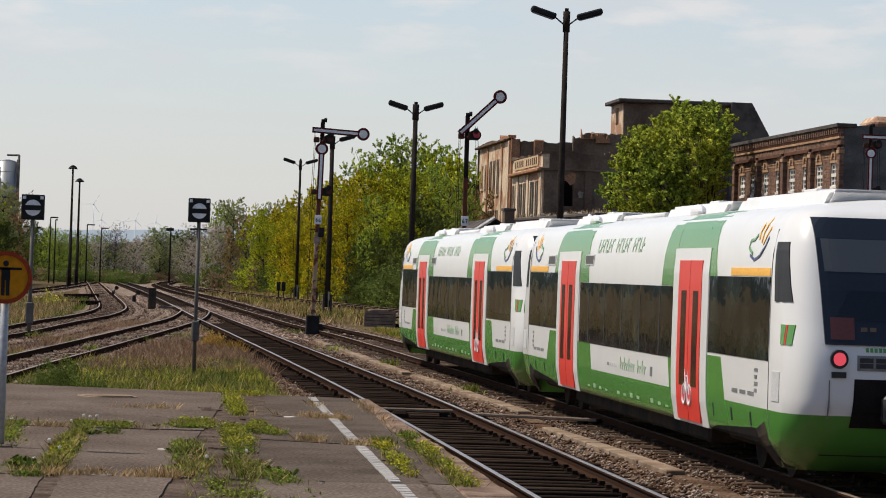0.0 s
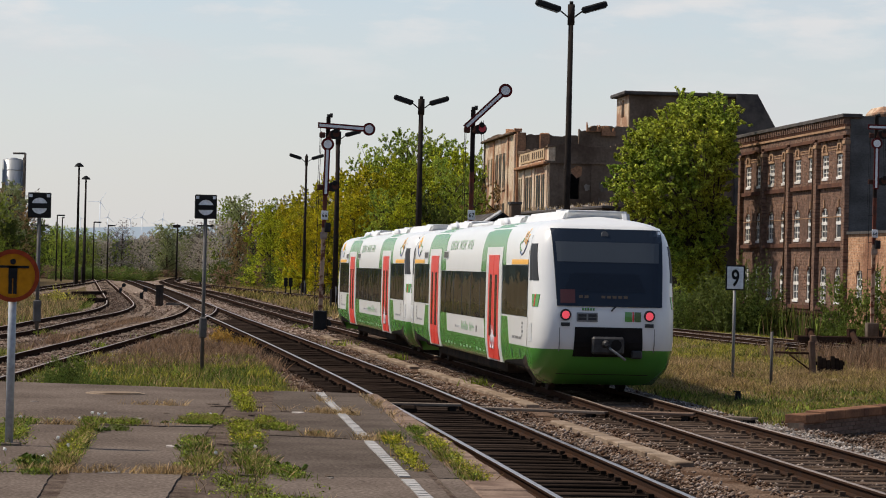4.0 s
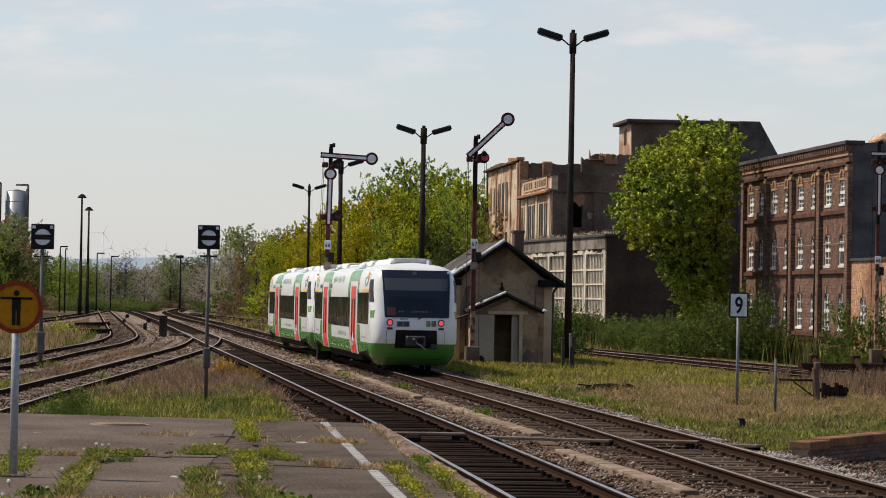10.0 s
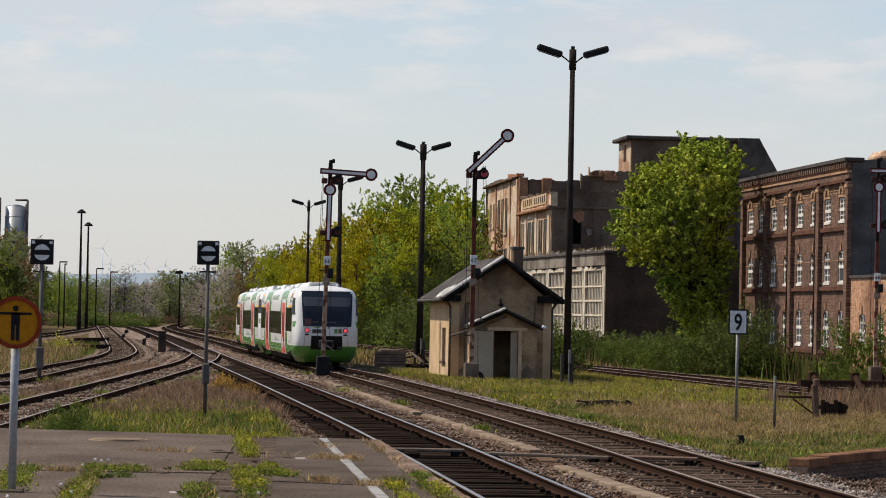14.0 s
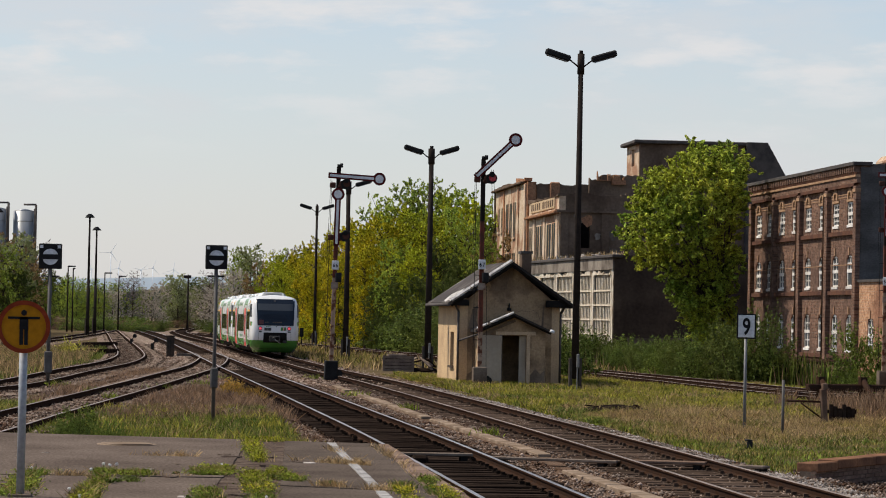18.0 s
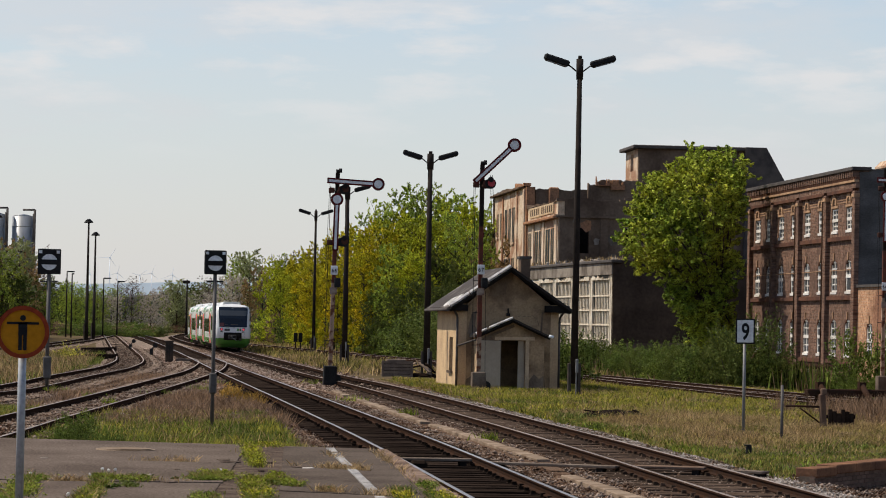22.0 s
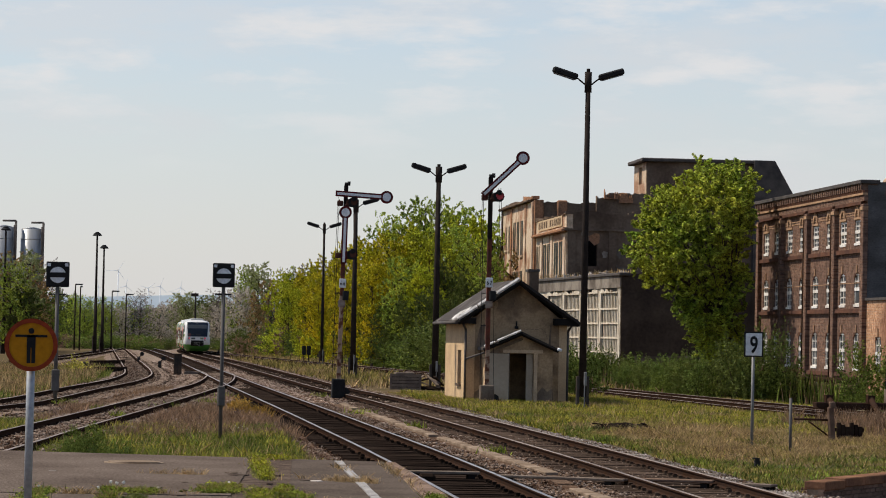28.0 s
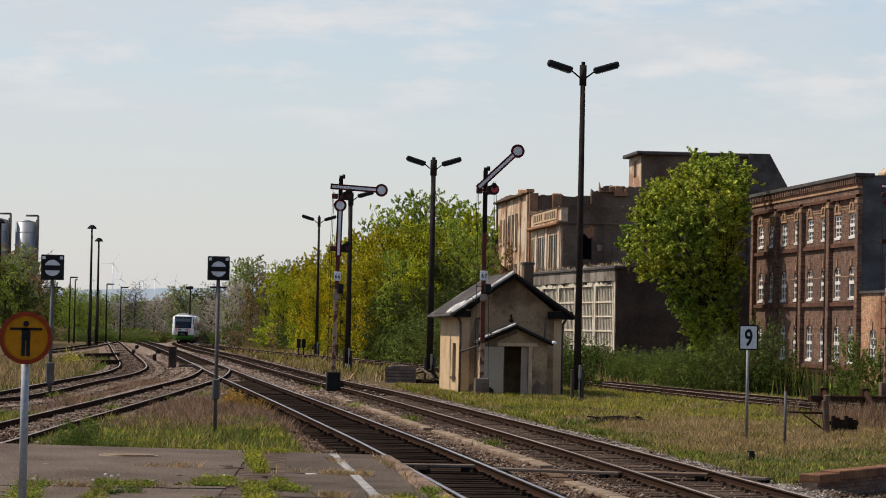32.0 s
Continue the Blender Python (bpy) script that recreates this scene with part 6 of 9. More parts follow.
def annex():
    t = thing("factory_annex", "one-storey annex of patched pale red brick", "annex")
    X, Y0, Y1 = 35.44, 118.0, 145.7
    cols = [143.2, 139.6, 136.0, 132.4, 128.8]
    holes = [(c - 0.6, c + 0.6, 1.1, 2.75) for c in cols]
    wall("front_wall", t, "y", X, 0.45, Y0, Y1, -1.4, 4.55, holes, M["brick_pale"])
    for c in cols:
        sash(t, c, 1.1, 2.75, 1.2, X, True)
    part("capping", boxed(X - 0.1, X + 0.6, Y0, Y1, 4.55, 4.68), M["slate"], t)
    part("roof", boxed(X + 0.45, 48, Y0, Y1, 4.3, 4.5), M["felt"], t)
    part("side_wall", boxed(X + 0.45, 48, Y0, Y0 + 0.4, -1.4, 4.4), M["slategrey"], t)
    # black sheet in place of the unlit room behind the windows
    part("inner_wall", boxed(X + 1.4, X + 1.6, Y0 + 0.6, Y1 - 0.1, -1.2, 4.2), M["dark"], t)
    return t


annex()


M["cream"] = material("cream paint", (0.62, 0.56, 0.45), 0.8, second=(0.42, 0.34, 0.25), scale=1.2, fine=12, bump=0.2)


def shed():
    """The hall with the great gridded windows."""
    t = thing("workshop_hall", "grey rendered hall with tall white-gridded windows", "hall")
    xa, ya, xb, yb = 29.42, 185.0, 27.7, 216.0
    ang = math.degrees(math.atan2(yb - ya, xb - xa)) - 90
    m = pose(xa, ya, 0, 0, 0, ang)
    L = math.hypot(xb - xa, yb - ya)
    t.matrix_world = m
    rng = random.Random(14)
    bays = [(0.75, 6.35), (6.85, 12.45), (12.95, 18.55), (19.05, 24.6)]
    part("base_wall", boxed(0.0, 0.4, 0, L, -1.4, -0.1), M["plasterold"], t)
    edges = [0.0] + [q for b in bays for q in b] + [L]
    for a, b in zip(edges[::2], edges[1::2]):
        part("pier", boxed(0.0, 0.4, a, b, -0.1, 5.75), M["cream"], t, "cream-painted pier")
    part("lintel", boxed(0.0, 0.4, 0, L, 5.75, 6.35), M["fascia"], t)
    part("cornice", boxed(-0.22, 0.5, -0.3, L, 6.35, 6.55, bevel=0.04), M["slate"], t)
    part("fascia", boxed(-0.10, -0.004, 0, L, 5.62, 6.35), M["fascia"], t, "stained grey fascia")
    for a, b in bays:
        w = part("window", boxed(0.13, 0.17, a, b, -0.1, 5.75), M["blackpane"], t, "tall window of narrow panes")
        for k in (0, 1):
            part("jamb", boxed(-0.03, 0.1, (a, b - 0.16)[k], (a + 0.16, b)[k], -0.1, 5.75), M["cream"], w)
        ragged("frame_head", w, "y", -0.06, 0.14, a + 0.22, b - 0.22, 5.32, M["cream"], int(a * 10), 0.5, "peeling cream window head")
        for z in (0.62, 1.54, 2.46, 3.38, 4.30):
            part("transom", boxed(0.0, 0.12, a + 0.16, b - 0.16, z - 0.05, z + 0.05), M["mullion"], w)
        n = 11
        for i in range(1, n):
            y = a + 0.22 + (b - a - 0.44) * i / n
            z0, z1 = 0.0, 5.4
            if rng.random() < 0.15:
                z0 = rng.choice((0.62, 1.54))
            part("mullion", boxed(0.07, 0.125, y - 0.065, y + 0.065, z0, z1), M["mullion"], w)
        for _ in range(3):
            i, z = rng.randrange(n), rng.choice((0.66, 1.58, 2.5, 3.42))
            y = a + 0.22 + (b - a - 0.44) * (i + 0.5) / n
            part("pane", boxed(0.10, 0.125, y - 0.22, y + 0.22, z, z + 0.84), M["dustypane"], w, "one surviving dusty pane")
    for k in range(30):
        y = rng.uniform(-0.2, L)
        r = rng.uniform(0.05, 0.19)
        bm = bmesh.new()
        bmesh.ops.create_icosphere(bm, subdivisions=1, radius=r, matrix=pose(rng.uniform(-0.1, 0.4), y, 6.55 + r * 0.15, rng.uniform(0, 90), 0, rng.uniform(0, 180)) @ Matrix.Diagonal((1.0, 1.6, 0.6, 1)))
        part("rubble_piece", bm, M["rubble"], t, "fallen mortar on the roof edge")
    part("side_wall", boxed(0.0, 16, -0.02, 0.4, -1.4, 6.5), M["darkrender"], t, "end wall in render darkened for shade")
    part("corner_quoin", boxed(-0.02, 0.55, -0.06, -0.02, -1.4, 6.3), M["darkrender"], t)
    for k in range(4):
        part("pale_panel", boxed(0.9 + k * 2.05, 2.85 + k * 2.05, -0.07, -0.02, -1.4, 1.35 + 0.06 * (k % 2)), M["concrete"], t, "pale grey wall panel")
    part("roof", boxed(0.4, 16, 0.4, L, 6.2, 6.45), M["felt"], t)
    part("back_wall", boxed(15.6, 16, 0.4, L, -1.4, 6.3), M["rendergrey"], t)
    # the hall's unlit inside is a black sheet
    part("inner_wall", boxed(2.5, 2.6, 0.4, L, -1.2, 6.1), M["dark"], t)
    g = np.stack([np.random.RandomState(5).uniform(0.0, 1.2, 900), np.random.RandomState(6).uniform(0, L, 900), np.full(900, 6.45)], 1)
    g = g[np.array([noise.noise((0.4 * p, 0.9 * q, 2.0)) > 0.0 for p, q, _ in g])]
    q = np.array([m @ Vector(p) for p in g])
    strew("roof_grass", q, np.random.RandomState(7).uniform(0.12, 0.5, len(q)), 0.03, LEAF["dry"], 77, 0.4, "dry grass and moss growing along the hall's roof edge")
    return t


def ragged(name, parent, axis, at, thick, a0, a1, z, mat, seed, high=0.8, label=""):
    """The broken top of a wall: one slab with a crumbled upper edge."""
    rng = random.Random(seed)
    edge, a, h = [], a0, rng.uniform(0.4, 0.9) * high
    while a < a1:
        edge.append((a, z + h))
        a += rng.uniform(0.15, 0.7) * (a1 - a0) / 9
        if rng.random() < 0.35:
            edge.append((min(a, a1), z + h))
        h = min(high, max(0.05 * high, h + rng.uniform(-0.38, 0.36) * high))
    edge.append((a1, z + h))
    ring = [(a0, z - 0.01)] + edge + [(a1, z - 0.01)]
    bm = bmesh.new()
    f = bm.faces.new([bm.verts.new((at, p, q) if axis == "y" else (p, at, q)) for p, q in ring])
    g = bmesh.ops.extrude_face_region(bm, geom=[f])
    bmesh.ops.translate(bm, vec=(thick, 0, 0) if axis == "y" else (0, thick, 0), verts=[v for v in g["geom"] if isinstance(v, bmesh.types.BMVert)])
    bmesh.ops.recalc_face_normals(bm, faces=bm.faces)
    return part(name, bm, mat, parent, label)


def ruin():
    """The roofless mill behind: two rendered fronts, broken walls and a stair tower."""
    t = thing("ruined_mill", "roofless crumbling mill with buff render, broken brick tops and empty windows", "ruin", (0, 0, 0.5))
    X = 30.9
    slots = (252.9, 250.4, 247.9)
    holes = [(c - 0.85, c + 0.85, 8.7, 11.6) for c in slots] + [(c - 0.85, c + 0.85, 3.4, 7.4) for c in slots]
    holes += [(c - 0.5, c + 0.5, z0, z1) for c in (258.6, 256.6) for z0, z1 in ((9.4, 11.4), (4.5, 7.4))] + [(242.4, 243.3, 5.5, 7.2)]
    wall("far_front", t, "y", X, 0.6, 240.5, 262, -1.4, 12.9, holes, M["plasterold"])
    for y, m in ((261.5, "rendergrey"), (254.9, "brick_orange"), (245.3, "plasterold"), (241.0, "plasterpale")):
        part("pilaster", boxed(X - 0.08, X + 0.01, y - 0.42, y + 0.42, -1.4, 12.85), M[m], t)
    # black panels fill the openings in place of the shade inside
    for a, b, z0, z1 in holes:
        w = part("window", boxed(X + 0.02, X + 0.06, a, b, z0, z1), M["blackpane"], t, "black panel for the darkness in an empty window")
        part("mullion", boxed(X - 0.005, X + 0.02, (a + b) / 2 - 0.06, (a + b) / 2 + 0.06, z0, z1), M["plasterlight"], w)
        part("sill", boxed(X - 0.12, X + 0.1, a - 0.1, b + 0.1, z0 - 0.18, z0 - 0.005), M["plasterpale"], w)
    part("coping", boxed(X - 0.35, X + 0.3, 241.8, 262.2, 12.9, 13.1, bevel=0.05), M["rendergrey"], t)
    ragged("broken_top", t, "y", X - 0.1, 0.6, 240.6, 246.5, 13.1, M["brick_orange"], 3, 0.45, "crumbled brick top")
    ragged("broken_top", t, "y", X - 0.05, 0.5, 246.6, 262, 13.1, M["rendergrey"], 4, 0.25)
    part("brick_return", boxed(X + 0.05, X + 0.75, 239.9, 240.5, 6.0, 13.0), M["brick_orange"], t, "bare orange brick edge")
    # nearer front with a name band
    N, Y0 = 31.1, 222.4
    holes = [(a, b, 5.6, 9.2) for a, b in ((224.5, 226.3), (226.8, 229.2), (231.3, 233.2), (233.6, 235.6), (237.2, 238.3), (238.6, 239.7))]
    wall("near_front", t, "y", N, 0.5, Y0, 239.9, -1.4, 11.2, holes, M["plasterold"])
    # openings of this front are filled with black for the shade inside too
    for a, b, z0, z1 in holes:
        w = part("window", boxed(N + 0.02, N + 0.06, a, b, z0, z1), M["blackpane"], t, "black panel for the darkness in an empty window")
        part("mullion", boxed(N - 0.005, N + 0.02, (a + b) / 2 - 0.06, (a + b) / 2 + 0.06, z0, z1), M["plasterlight"], w)
        part("sill", boxed(N - 0.10, N + 0.1, a - 0.08, b + 0.08, z0 - 0.16, z0 - 0.005), M["brick_orange"], w)
    part("name_band", boxed(N - 0.10, N + 0.01, 224.4, 238.4, 10.35, 11.15), M["plasterlight"], t, "pale band with faded letters")
    for k in range(12):
        if k != 6:
            part("faded_stroke", boxed(N - 0.115, N - 0.095, 225.0 + k * 1.1, 225.55 + k * 1.1, 10.5, 11.0), M["rendergrey"], t)
    part("ledge", boxed(N - 0.42, N + 0.01, Y0 - 0.15, 239.8, 9.85, 10.1, bevel=0.06), M["brick_orange"], t, "crumbling cornice with bare brick")
    ragged("broken_top", t, "y", N - 0.28, 0.28, Y0, 239.7, 10.08, M["plasterold"], 6, 0.14)
    ragged("parapet", t, "y", N - 0.12, 0.7, Y0 - 0.1, 239.8, 11.19, M["rendergrey"], 7, 0.35, "crumbled parapet")
    for y in (223.2, 230.3, 236.3):
        part("pilaster", boxed(N - 0.09, N + 0.01, y - 0.55, y + 0.55, 5.0, 9.85), M["plasterpale"], t)
    # shaded end walls and inner stumps; their shade is put into a darker render
    gaps = [(32.7, 33.45, 7.3, 9.2), (36.2, 37.0, 7.3, 9.2)]
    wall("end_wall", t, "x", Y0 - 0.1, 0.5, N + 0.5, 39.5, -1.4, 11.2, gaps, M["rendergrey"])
    rng = random.Random(21)
    for k in range(14):
        x, z = rng.uniform(32, 39), rng.uniform(6.3, 10.8)
        r = rng.uniform(0.2, 0.7)
        bm = bmesh.new()
        ring = [bm.verts.new((x + r * rng.uniform(0.6, 1.2) * math.cos(a * 0.7), Y0 - 0.105, z + r * rng.uniform(0.5, 1.1) * math.sin(a * 0.7))) for a in range(9)]
        g = bmesh.ops.extrude_face_region(bm, geom=[bm.faces.new(ring)])
        bmesh.ops.translate(bm, vec=(0, -0.015, 0), verts=[v for v in g["geom"] if isinstance(v, bmesh.types.BMVert)])
        part("render_patch", bm, M["fascia" if k % 3 else "brick_orange"], t, "patch of old render left on the brick")
    # black sheets added behind the fronts so the openings stay dark
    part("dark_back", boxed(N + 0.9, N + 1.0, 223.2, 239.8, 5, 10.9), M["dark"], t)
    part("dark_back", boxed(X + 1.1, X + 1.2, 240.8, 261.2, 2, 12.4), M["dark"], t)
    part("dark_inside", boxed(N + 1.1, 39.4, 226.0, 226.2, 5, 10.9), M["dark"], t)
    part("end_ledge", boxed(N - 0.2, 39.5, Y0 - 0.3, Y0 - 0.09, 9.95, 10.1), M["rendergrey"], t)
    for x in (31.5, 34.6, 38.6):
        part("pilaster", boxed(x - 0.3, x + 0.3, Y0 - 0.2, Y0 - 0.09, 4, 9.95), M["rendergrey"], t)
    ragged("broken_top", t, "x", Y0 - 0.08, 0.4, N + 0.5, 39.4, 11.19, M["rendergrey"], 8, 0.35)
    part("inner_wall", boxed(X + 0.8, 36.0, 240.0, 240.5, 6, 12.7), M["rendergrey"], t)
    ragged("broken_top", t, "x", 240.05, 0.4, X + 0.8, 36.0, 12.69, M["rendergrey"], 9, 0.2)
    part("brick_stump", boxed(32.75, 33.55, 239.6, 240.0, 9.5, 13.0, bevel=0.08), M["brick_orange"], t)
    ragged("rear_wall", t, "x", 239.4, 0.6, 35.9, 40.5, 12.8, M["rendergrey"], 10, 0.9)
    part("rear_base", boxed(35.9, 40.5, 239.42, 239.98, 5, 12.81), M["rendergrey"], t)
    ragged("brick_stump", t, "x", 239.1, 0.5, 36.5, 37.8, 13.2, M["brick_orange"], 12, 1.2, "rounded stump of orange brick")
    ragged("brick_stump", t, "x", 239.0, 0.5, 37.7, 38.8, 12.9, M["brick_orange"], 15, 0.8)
    # tower: lit side in buff render, shaded front in the darker one
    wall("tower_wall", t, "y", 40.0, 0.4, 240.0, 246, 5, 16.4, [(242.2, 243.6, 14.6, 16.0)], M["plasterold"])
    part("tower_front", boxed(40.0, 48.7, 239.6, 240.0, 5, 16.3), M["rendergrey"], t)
    part("tower_roof", boxed(39.5, 49.0, 239.2, 246.5, 16.3, 16.6, bevel=0.06), M["slate"], t)
    part("back_wall", boxed(41, 48.5, 246, 246.5, 5, 16.3), M["rendergrey"], t)
    bm = bmesh.new()
    vs = [bm.verts.new(v) for v in ((48.7, 239.0, 5), (53.5, 239.0, 5), (53.5, 239.0, 11.2), (50.4, 239.0, 16.6), (48.7, 239.0, 16.6), (48.7, 250, 5), (53.5, 250, 5), (53.5, 250, 11.2), (50.4, 250, 16.6), (48.7, 250, 16.6))]
    for f in ((0, 1, 2, 3, 4), (9, 8, 7, 6, 5), (1, 6, 7, 2), (2, 7, 8, 3), (3, 8, 9, 4), (0, 4, 9, 5)):
        bm.faces.new([vs[i] for i in f])
    part("pitched_roof", bm, M["slate"], t, "dark pitched roof end")
    part("far_side", boxed(X + 0.6, 40, 261.5, 262, -1.4, 12.5), M["plasterold"], t)
    return t


M["brick_orange"] = material("bare orange brick", (0.34, 0.175, 0.095), 0.93, second=(0.20, 0.11, 0.07), scale=0.9, fine=7, bump=0.4, dist=0.03, grain=0.35)
M["plasterpale"] = material("pale buff render", (0.60, 0.49, 0.37), 0.93, second=(0.42, 0.29, 0.20), scale=0.6, fine=6, bump=0.4, dist=0.03, grain=0.2)
ruin()


def house():
    """The small abandoned signal house with a gabled porch."""
    t = thing("signal_house", "small abandoned house with yellow plaster, gabled porch and open doorway", "house")
    x0, x1, y0, y1 = 12.12, 15.95, 113.4, 121.6
    ez, rz = 3.15, 4.45
    # side walls take the lit plaster tone, gables and porch front the shaded one
    wall("side_wall", t, "y", x0, 0.3, y0, y1, -0.5, ez, [(115.4, 116.7, 0.55, 1.85)], M["plaster"], "yellow plaster wall in the lighter, sunlit tone")
    wb = part("window", boxed(x0 + 0.16, x0 + 0.2, 115.4, 116.7, 0.55, 1.85), M["board"], t, "boarded-up window")
    part("sill", boxed(x0 - 0.09, x0 + 0.1, 115.3, 116.8, 0.46, 0.55), M["concrete"], wb)
    part("side_wall", boxed(x1 - 0.3, x1, y0, y1, -0.5, ez), M["plaster"], t)
    for yy in (y0, y1 - 0.3):
        bm = bmesh.new()
        xm = (x0 + x1) / 2
        vs = [bm.verts.new((x, y, z)) for y in (yy, yy + 0.3) for x, z in ((x0 + 0.3, -0.5), (x1 - 0.3, -0.5), (x1 - 0.3, ez), (xm, rz), (x0 + 0.3, ez))]
        bm.faces.new(vs[:5])
        bm.faces.new(vs[5:][::-1])
        for i in range(5):
            j = (i + 1) % 5
            bm.faces.new((vs[j], vs[i], vs[i + 5], vs[j + 5]))
        part("gable_wall", bm, M["plasterwall"], t, "weathered beige gable wall, darkened for shade")
    for k, xe in ((-1, x0 - 0.42), (1, x1 + 0.42)):
        xm = (x0 + x1) / 2
        slope = (rz - ez) / (xm - x0)
        ze = rz + 0.14 - slope * abs(xe - xm)
        bm = bmesh.new()
        vs = [bm.verts.new(v) for v in ((xe, y0 - 0.45, ze), (xm, y0 - 0.45, rz + 0.14), (xm, y1 + 0.3, rz + 0.14), (xe, y1 + 0.3, ze), (xe, y0 - 0.45, ze - 0.13), (xm, y0 - 0.45, rz + 0.01), (xm, y1 + 0.3, rz + 0.01), (xe, y1 + 0.3, ze - 0.13))]
        for f in ((0, 1, 2, 3), (7, 6, 5, 4), (4, 5, 1, 0), (2, 6, 7, 3), (0, 3, 7, 4)):
            bm.faces.new([vs[i] for i in f])
        bmesh.ops.recalc_face_normals(bm, faces=bm.faces)
        r = part("roof", bm, M["felt"], t, "worn grey felt roof slope")
        part("gutter", rods(((xe - k * -0.05, y0 - 0.5, ze - 0.1), (xe - k * -0.05, y1 + 0.3, ze - 0.1), 0.06)), M["slate"], r)
        part("verge_board", rods(((xe, y0 - 0.47, ze - 0.10), (xm, y0 - 0.47, rz + 0.04), 0.10), n=4), M["dark"], r)
    for px_, py in ((x0 - 0.06, y0 + 0.0), (x1 + 0.05, y0 + 0.1)):
        part("downpipe", rods(((px_ - 0.25 if px_ < 14 else px_ + 0.25, py - 0.3, ez - 0.05), (px_, py - 0.05, ez - 0.5), 0.045), ((px_, py - 0.05, ez - 0.5), (px_, py - 0.05, -0.3), 0.045)), M["slate"], t)
    part("corner_board", boxed(x0 - 0.03, x0 + 0.18, y0 - 0.03, y0, -0.4, ez), M["plaster"], t)
    # porch
    p0, p1, q0 = 12.72, 15.18, 111.6
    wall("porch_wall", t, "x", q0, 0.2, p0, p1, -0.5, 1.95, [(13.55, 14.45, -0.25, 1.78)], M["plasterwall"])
    part("porch_panel", boxed(p0 + 0.02, 13.52, q0 - 0.06, q0, -0.4, 1.77, bevel=0.012), M["panelpale"], t, "pale grey-cream door leaf folded back against the wall")
    part("porch_side", boxed(p0, p0 + 0.2, q0 + 0.2, y0, -0.5, 1.95), M["plaster"], t)
    part("porch_side", boxed(p1 - 0.2, p1, q0 + 0.2, y0, -0.5, 1.95), M["plaster"], t)
    bm = bmesh.new()
    pm = (p0 + p1) / 2
    vs = [bm.verts.new((x, y, z)) for y in (q0, q0 + 0.2) for x, z in ((p0, 1.95), (p1, 1.95), (pm, 2.5))]
    bm.faces.new(vs[:3])
    bm.faces.new(vs[3:][::-1])
    part("porch_gable", bm, M["plasterwall"], t)
    for k in (-1, 1):
        xe = pm + k * 1.42
        bm = bmesh.new()
        vs = [bm.verts.new(v) for v in ((xe, q0 - 0.22, 1.98), (pm, q0 - 0.22, 2.62), (pm, y0, 2.62), (xe, y0, 1.98), (xe, q0 - 0.22, 1.88), (pm, q0 - 0.22, 2.52), (pm, y0, 2.52), (xe, y0, 1.88))]
        for f in ((0, 1, 2, 3), (7, 6, 5, 4), (4, 5, 1, 0), (0, 3, 7, 4)):
            bm.faces.new([vs[i] for i in f])
        bmesh.ops.recalc_face_normals(bm, faces=bm.faces)
        r = part("porch_roof", bm, M["slate"] if k > 0 else M["felt"], t)
        part("verge_board", rods(((xe, q0 - 0.24, 1.90), (pm, q0 - 0.24, 2.54), 0.075), n=4), M["dark"], r)
    part("door_frame", boxed(13.46, 13.55, q0 - 0.04, q0 + 0.1, -0.3, 1.85), M["wood"], t)
    part("door_frame", boxed(14.47, 14.60, q0 - 0.04, q0 + 0.1, -0.3, 1.85), M["plasterlight"], t)
    part("door_head", boxed(13.3, 14.8, q0 - 0.05, q0 + 0.1, 1.80, 1.92), M["plasterlight"], t)
    part("door", boxed(14.20, 14.46, q0 + 0.14, q0 + 0.19, -0.25, 1.77), M["panelpale"], t, "open wooden door")
    # black sheet behind the doorway makes the room look unlit
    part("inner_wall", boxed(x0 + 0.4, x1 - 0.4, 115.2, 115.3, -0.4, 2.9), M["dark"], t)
    def stain(name, pts, mat, at, label):
        """A thin irregular patch on a wall that faces -y."""
        bm = bmesh.new()
        g = bmesh.ops.extrude_face_region(bm, geom=[bm.faces.new([bm.verts.new((x, at, z)) for x, z in pts])])
        bmesh.ops.translate(bm, vec=(0, -0.006, 0), verts=[v for v in g["geom"] if isinstance(v, bmesh.types.BMVert)])
        part(name, bm, M[mat], t, label)

    stain("damp_patch", [(13.22, 3.46), (13.30, 3.62), (13.24, 3.80), (13.48, 3.98), (13.62, 4.13), (13.95, 4.26), (14.10, 4.22), (14.16, 4.08), (13.98, 3.94), (13.90, 3.72), (13.92, 3.54), (13.72, 3.50), (13.55, 3.44)], "fallen", y0 - 0.004, "patch of fallen plaster")
    stain("damp_patch", [(12.45, 2.0), (12.6, 2.75), (12.8, 2.9), (12.75, 2.3), (12.9, 2.05)], "soot", y0 - 0.004, "dark damp patch")
    stain("damp_patch", [(15.18, -0.4), (15.22, 1.6), (15.3, 2.9), (15.36, 2.9), (15.32, 1.8), (15.42, 0.6), (15.5, -0.4)], "soot", y0 - 0.004, "dark run of damp beside the downpipe")
    stain("damp_patch", [(12.4, -0.4), (12.42, 0.25), (12.7, 0.45), (12.7, -0.4)], "soot", y0 - 0.004, "damp foot of the wall")
    stain("damp_patch", [(12.75, 1.76), (12.9, 1.9), (14.0, 2.4), (14.05, 2.3), (13.2, 1.93), (13.1, 1.76)], "soot", q0 - 0.004, "dark band under the porch roof")
    stain("damp_patch", [(14.6, -0.4), (14.62, 0.3), (14.8, 0.55), (15.0, 0.35), (15.16, 0.5), (15.16, -0.4)], "soot", q0 - 0.004, "damp foot of the porch wall")
    crack = [(14.28, 2.66), (14.5, 2.72), (14.72, 2.69), (14.95, 2.74), (15.12, 2.60), (15.2, 2.36)]
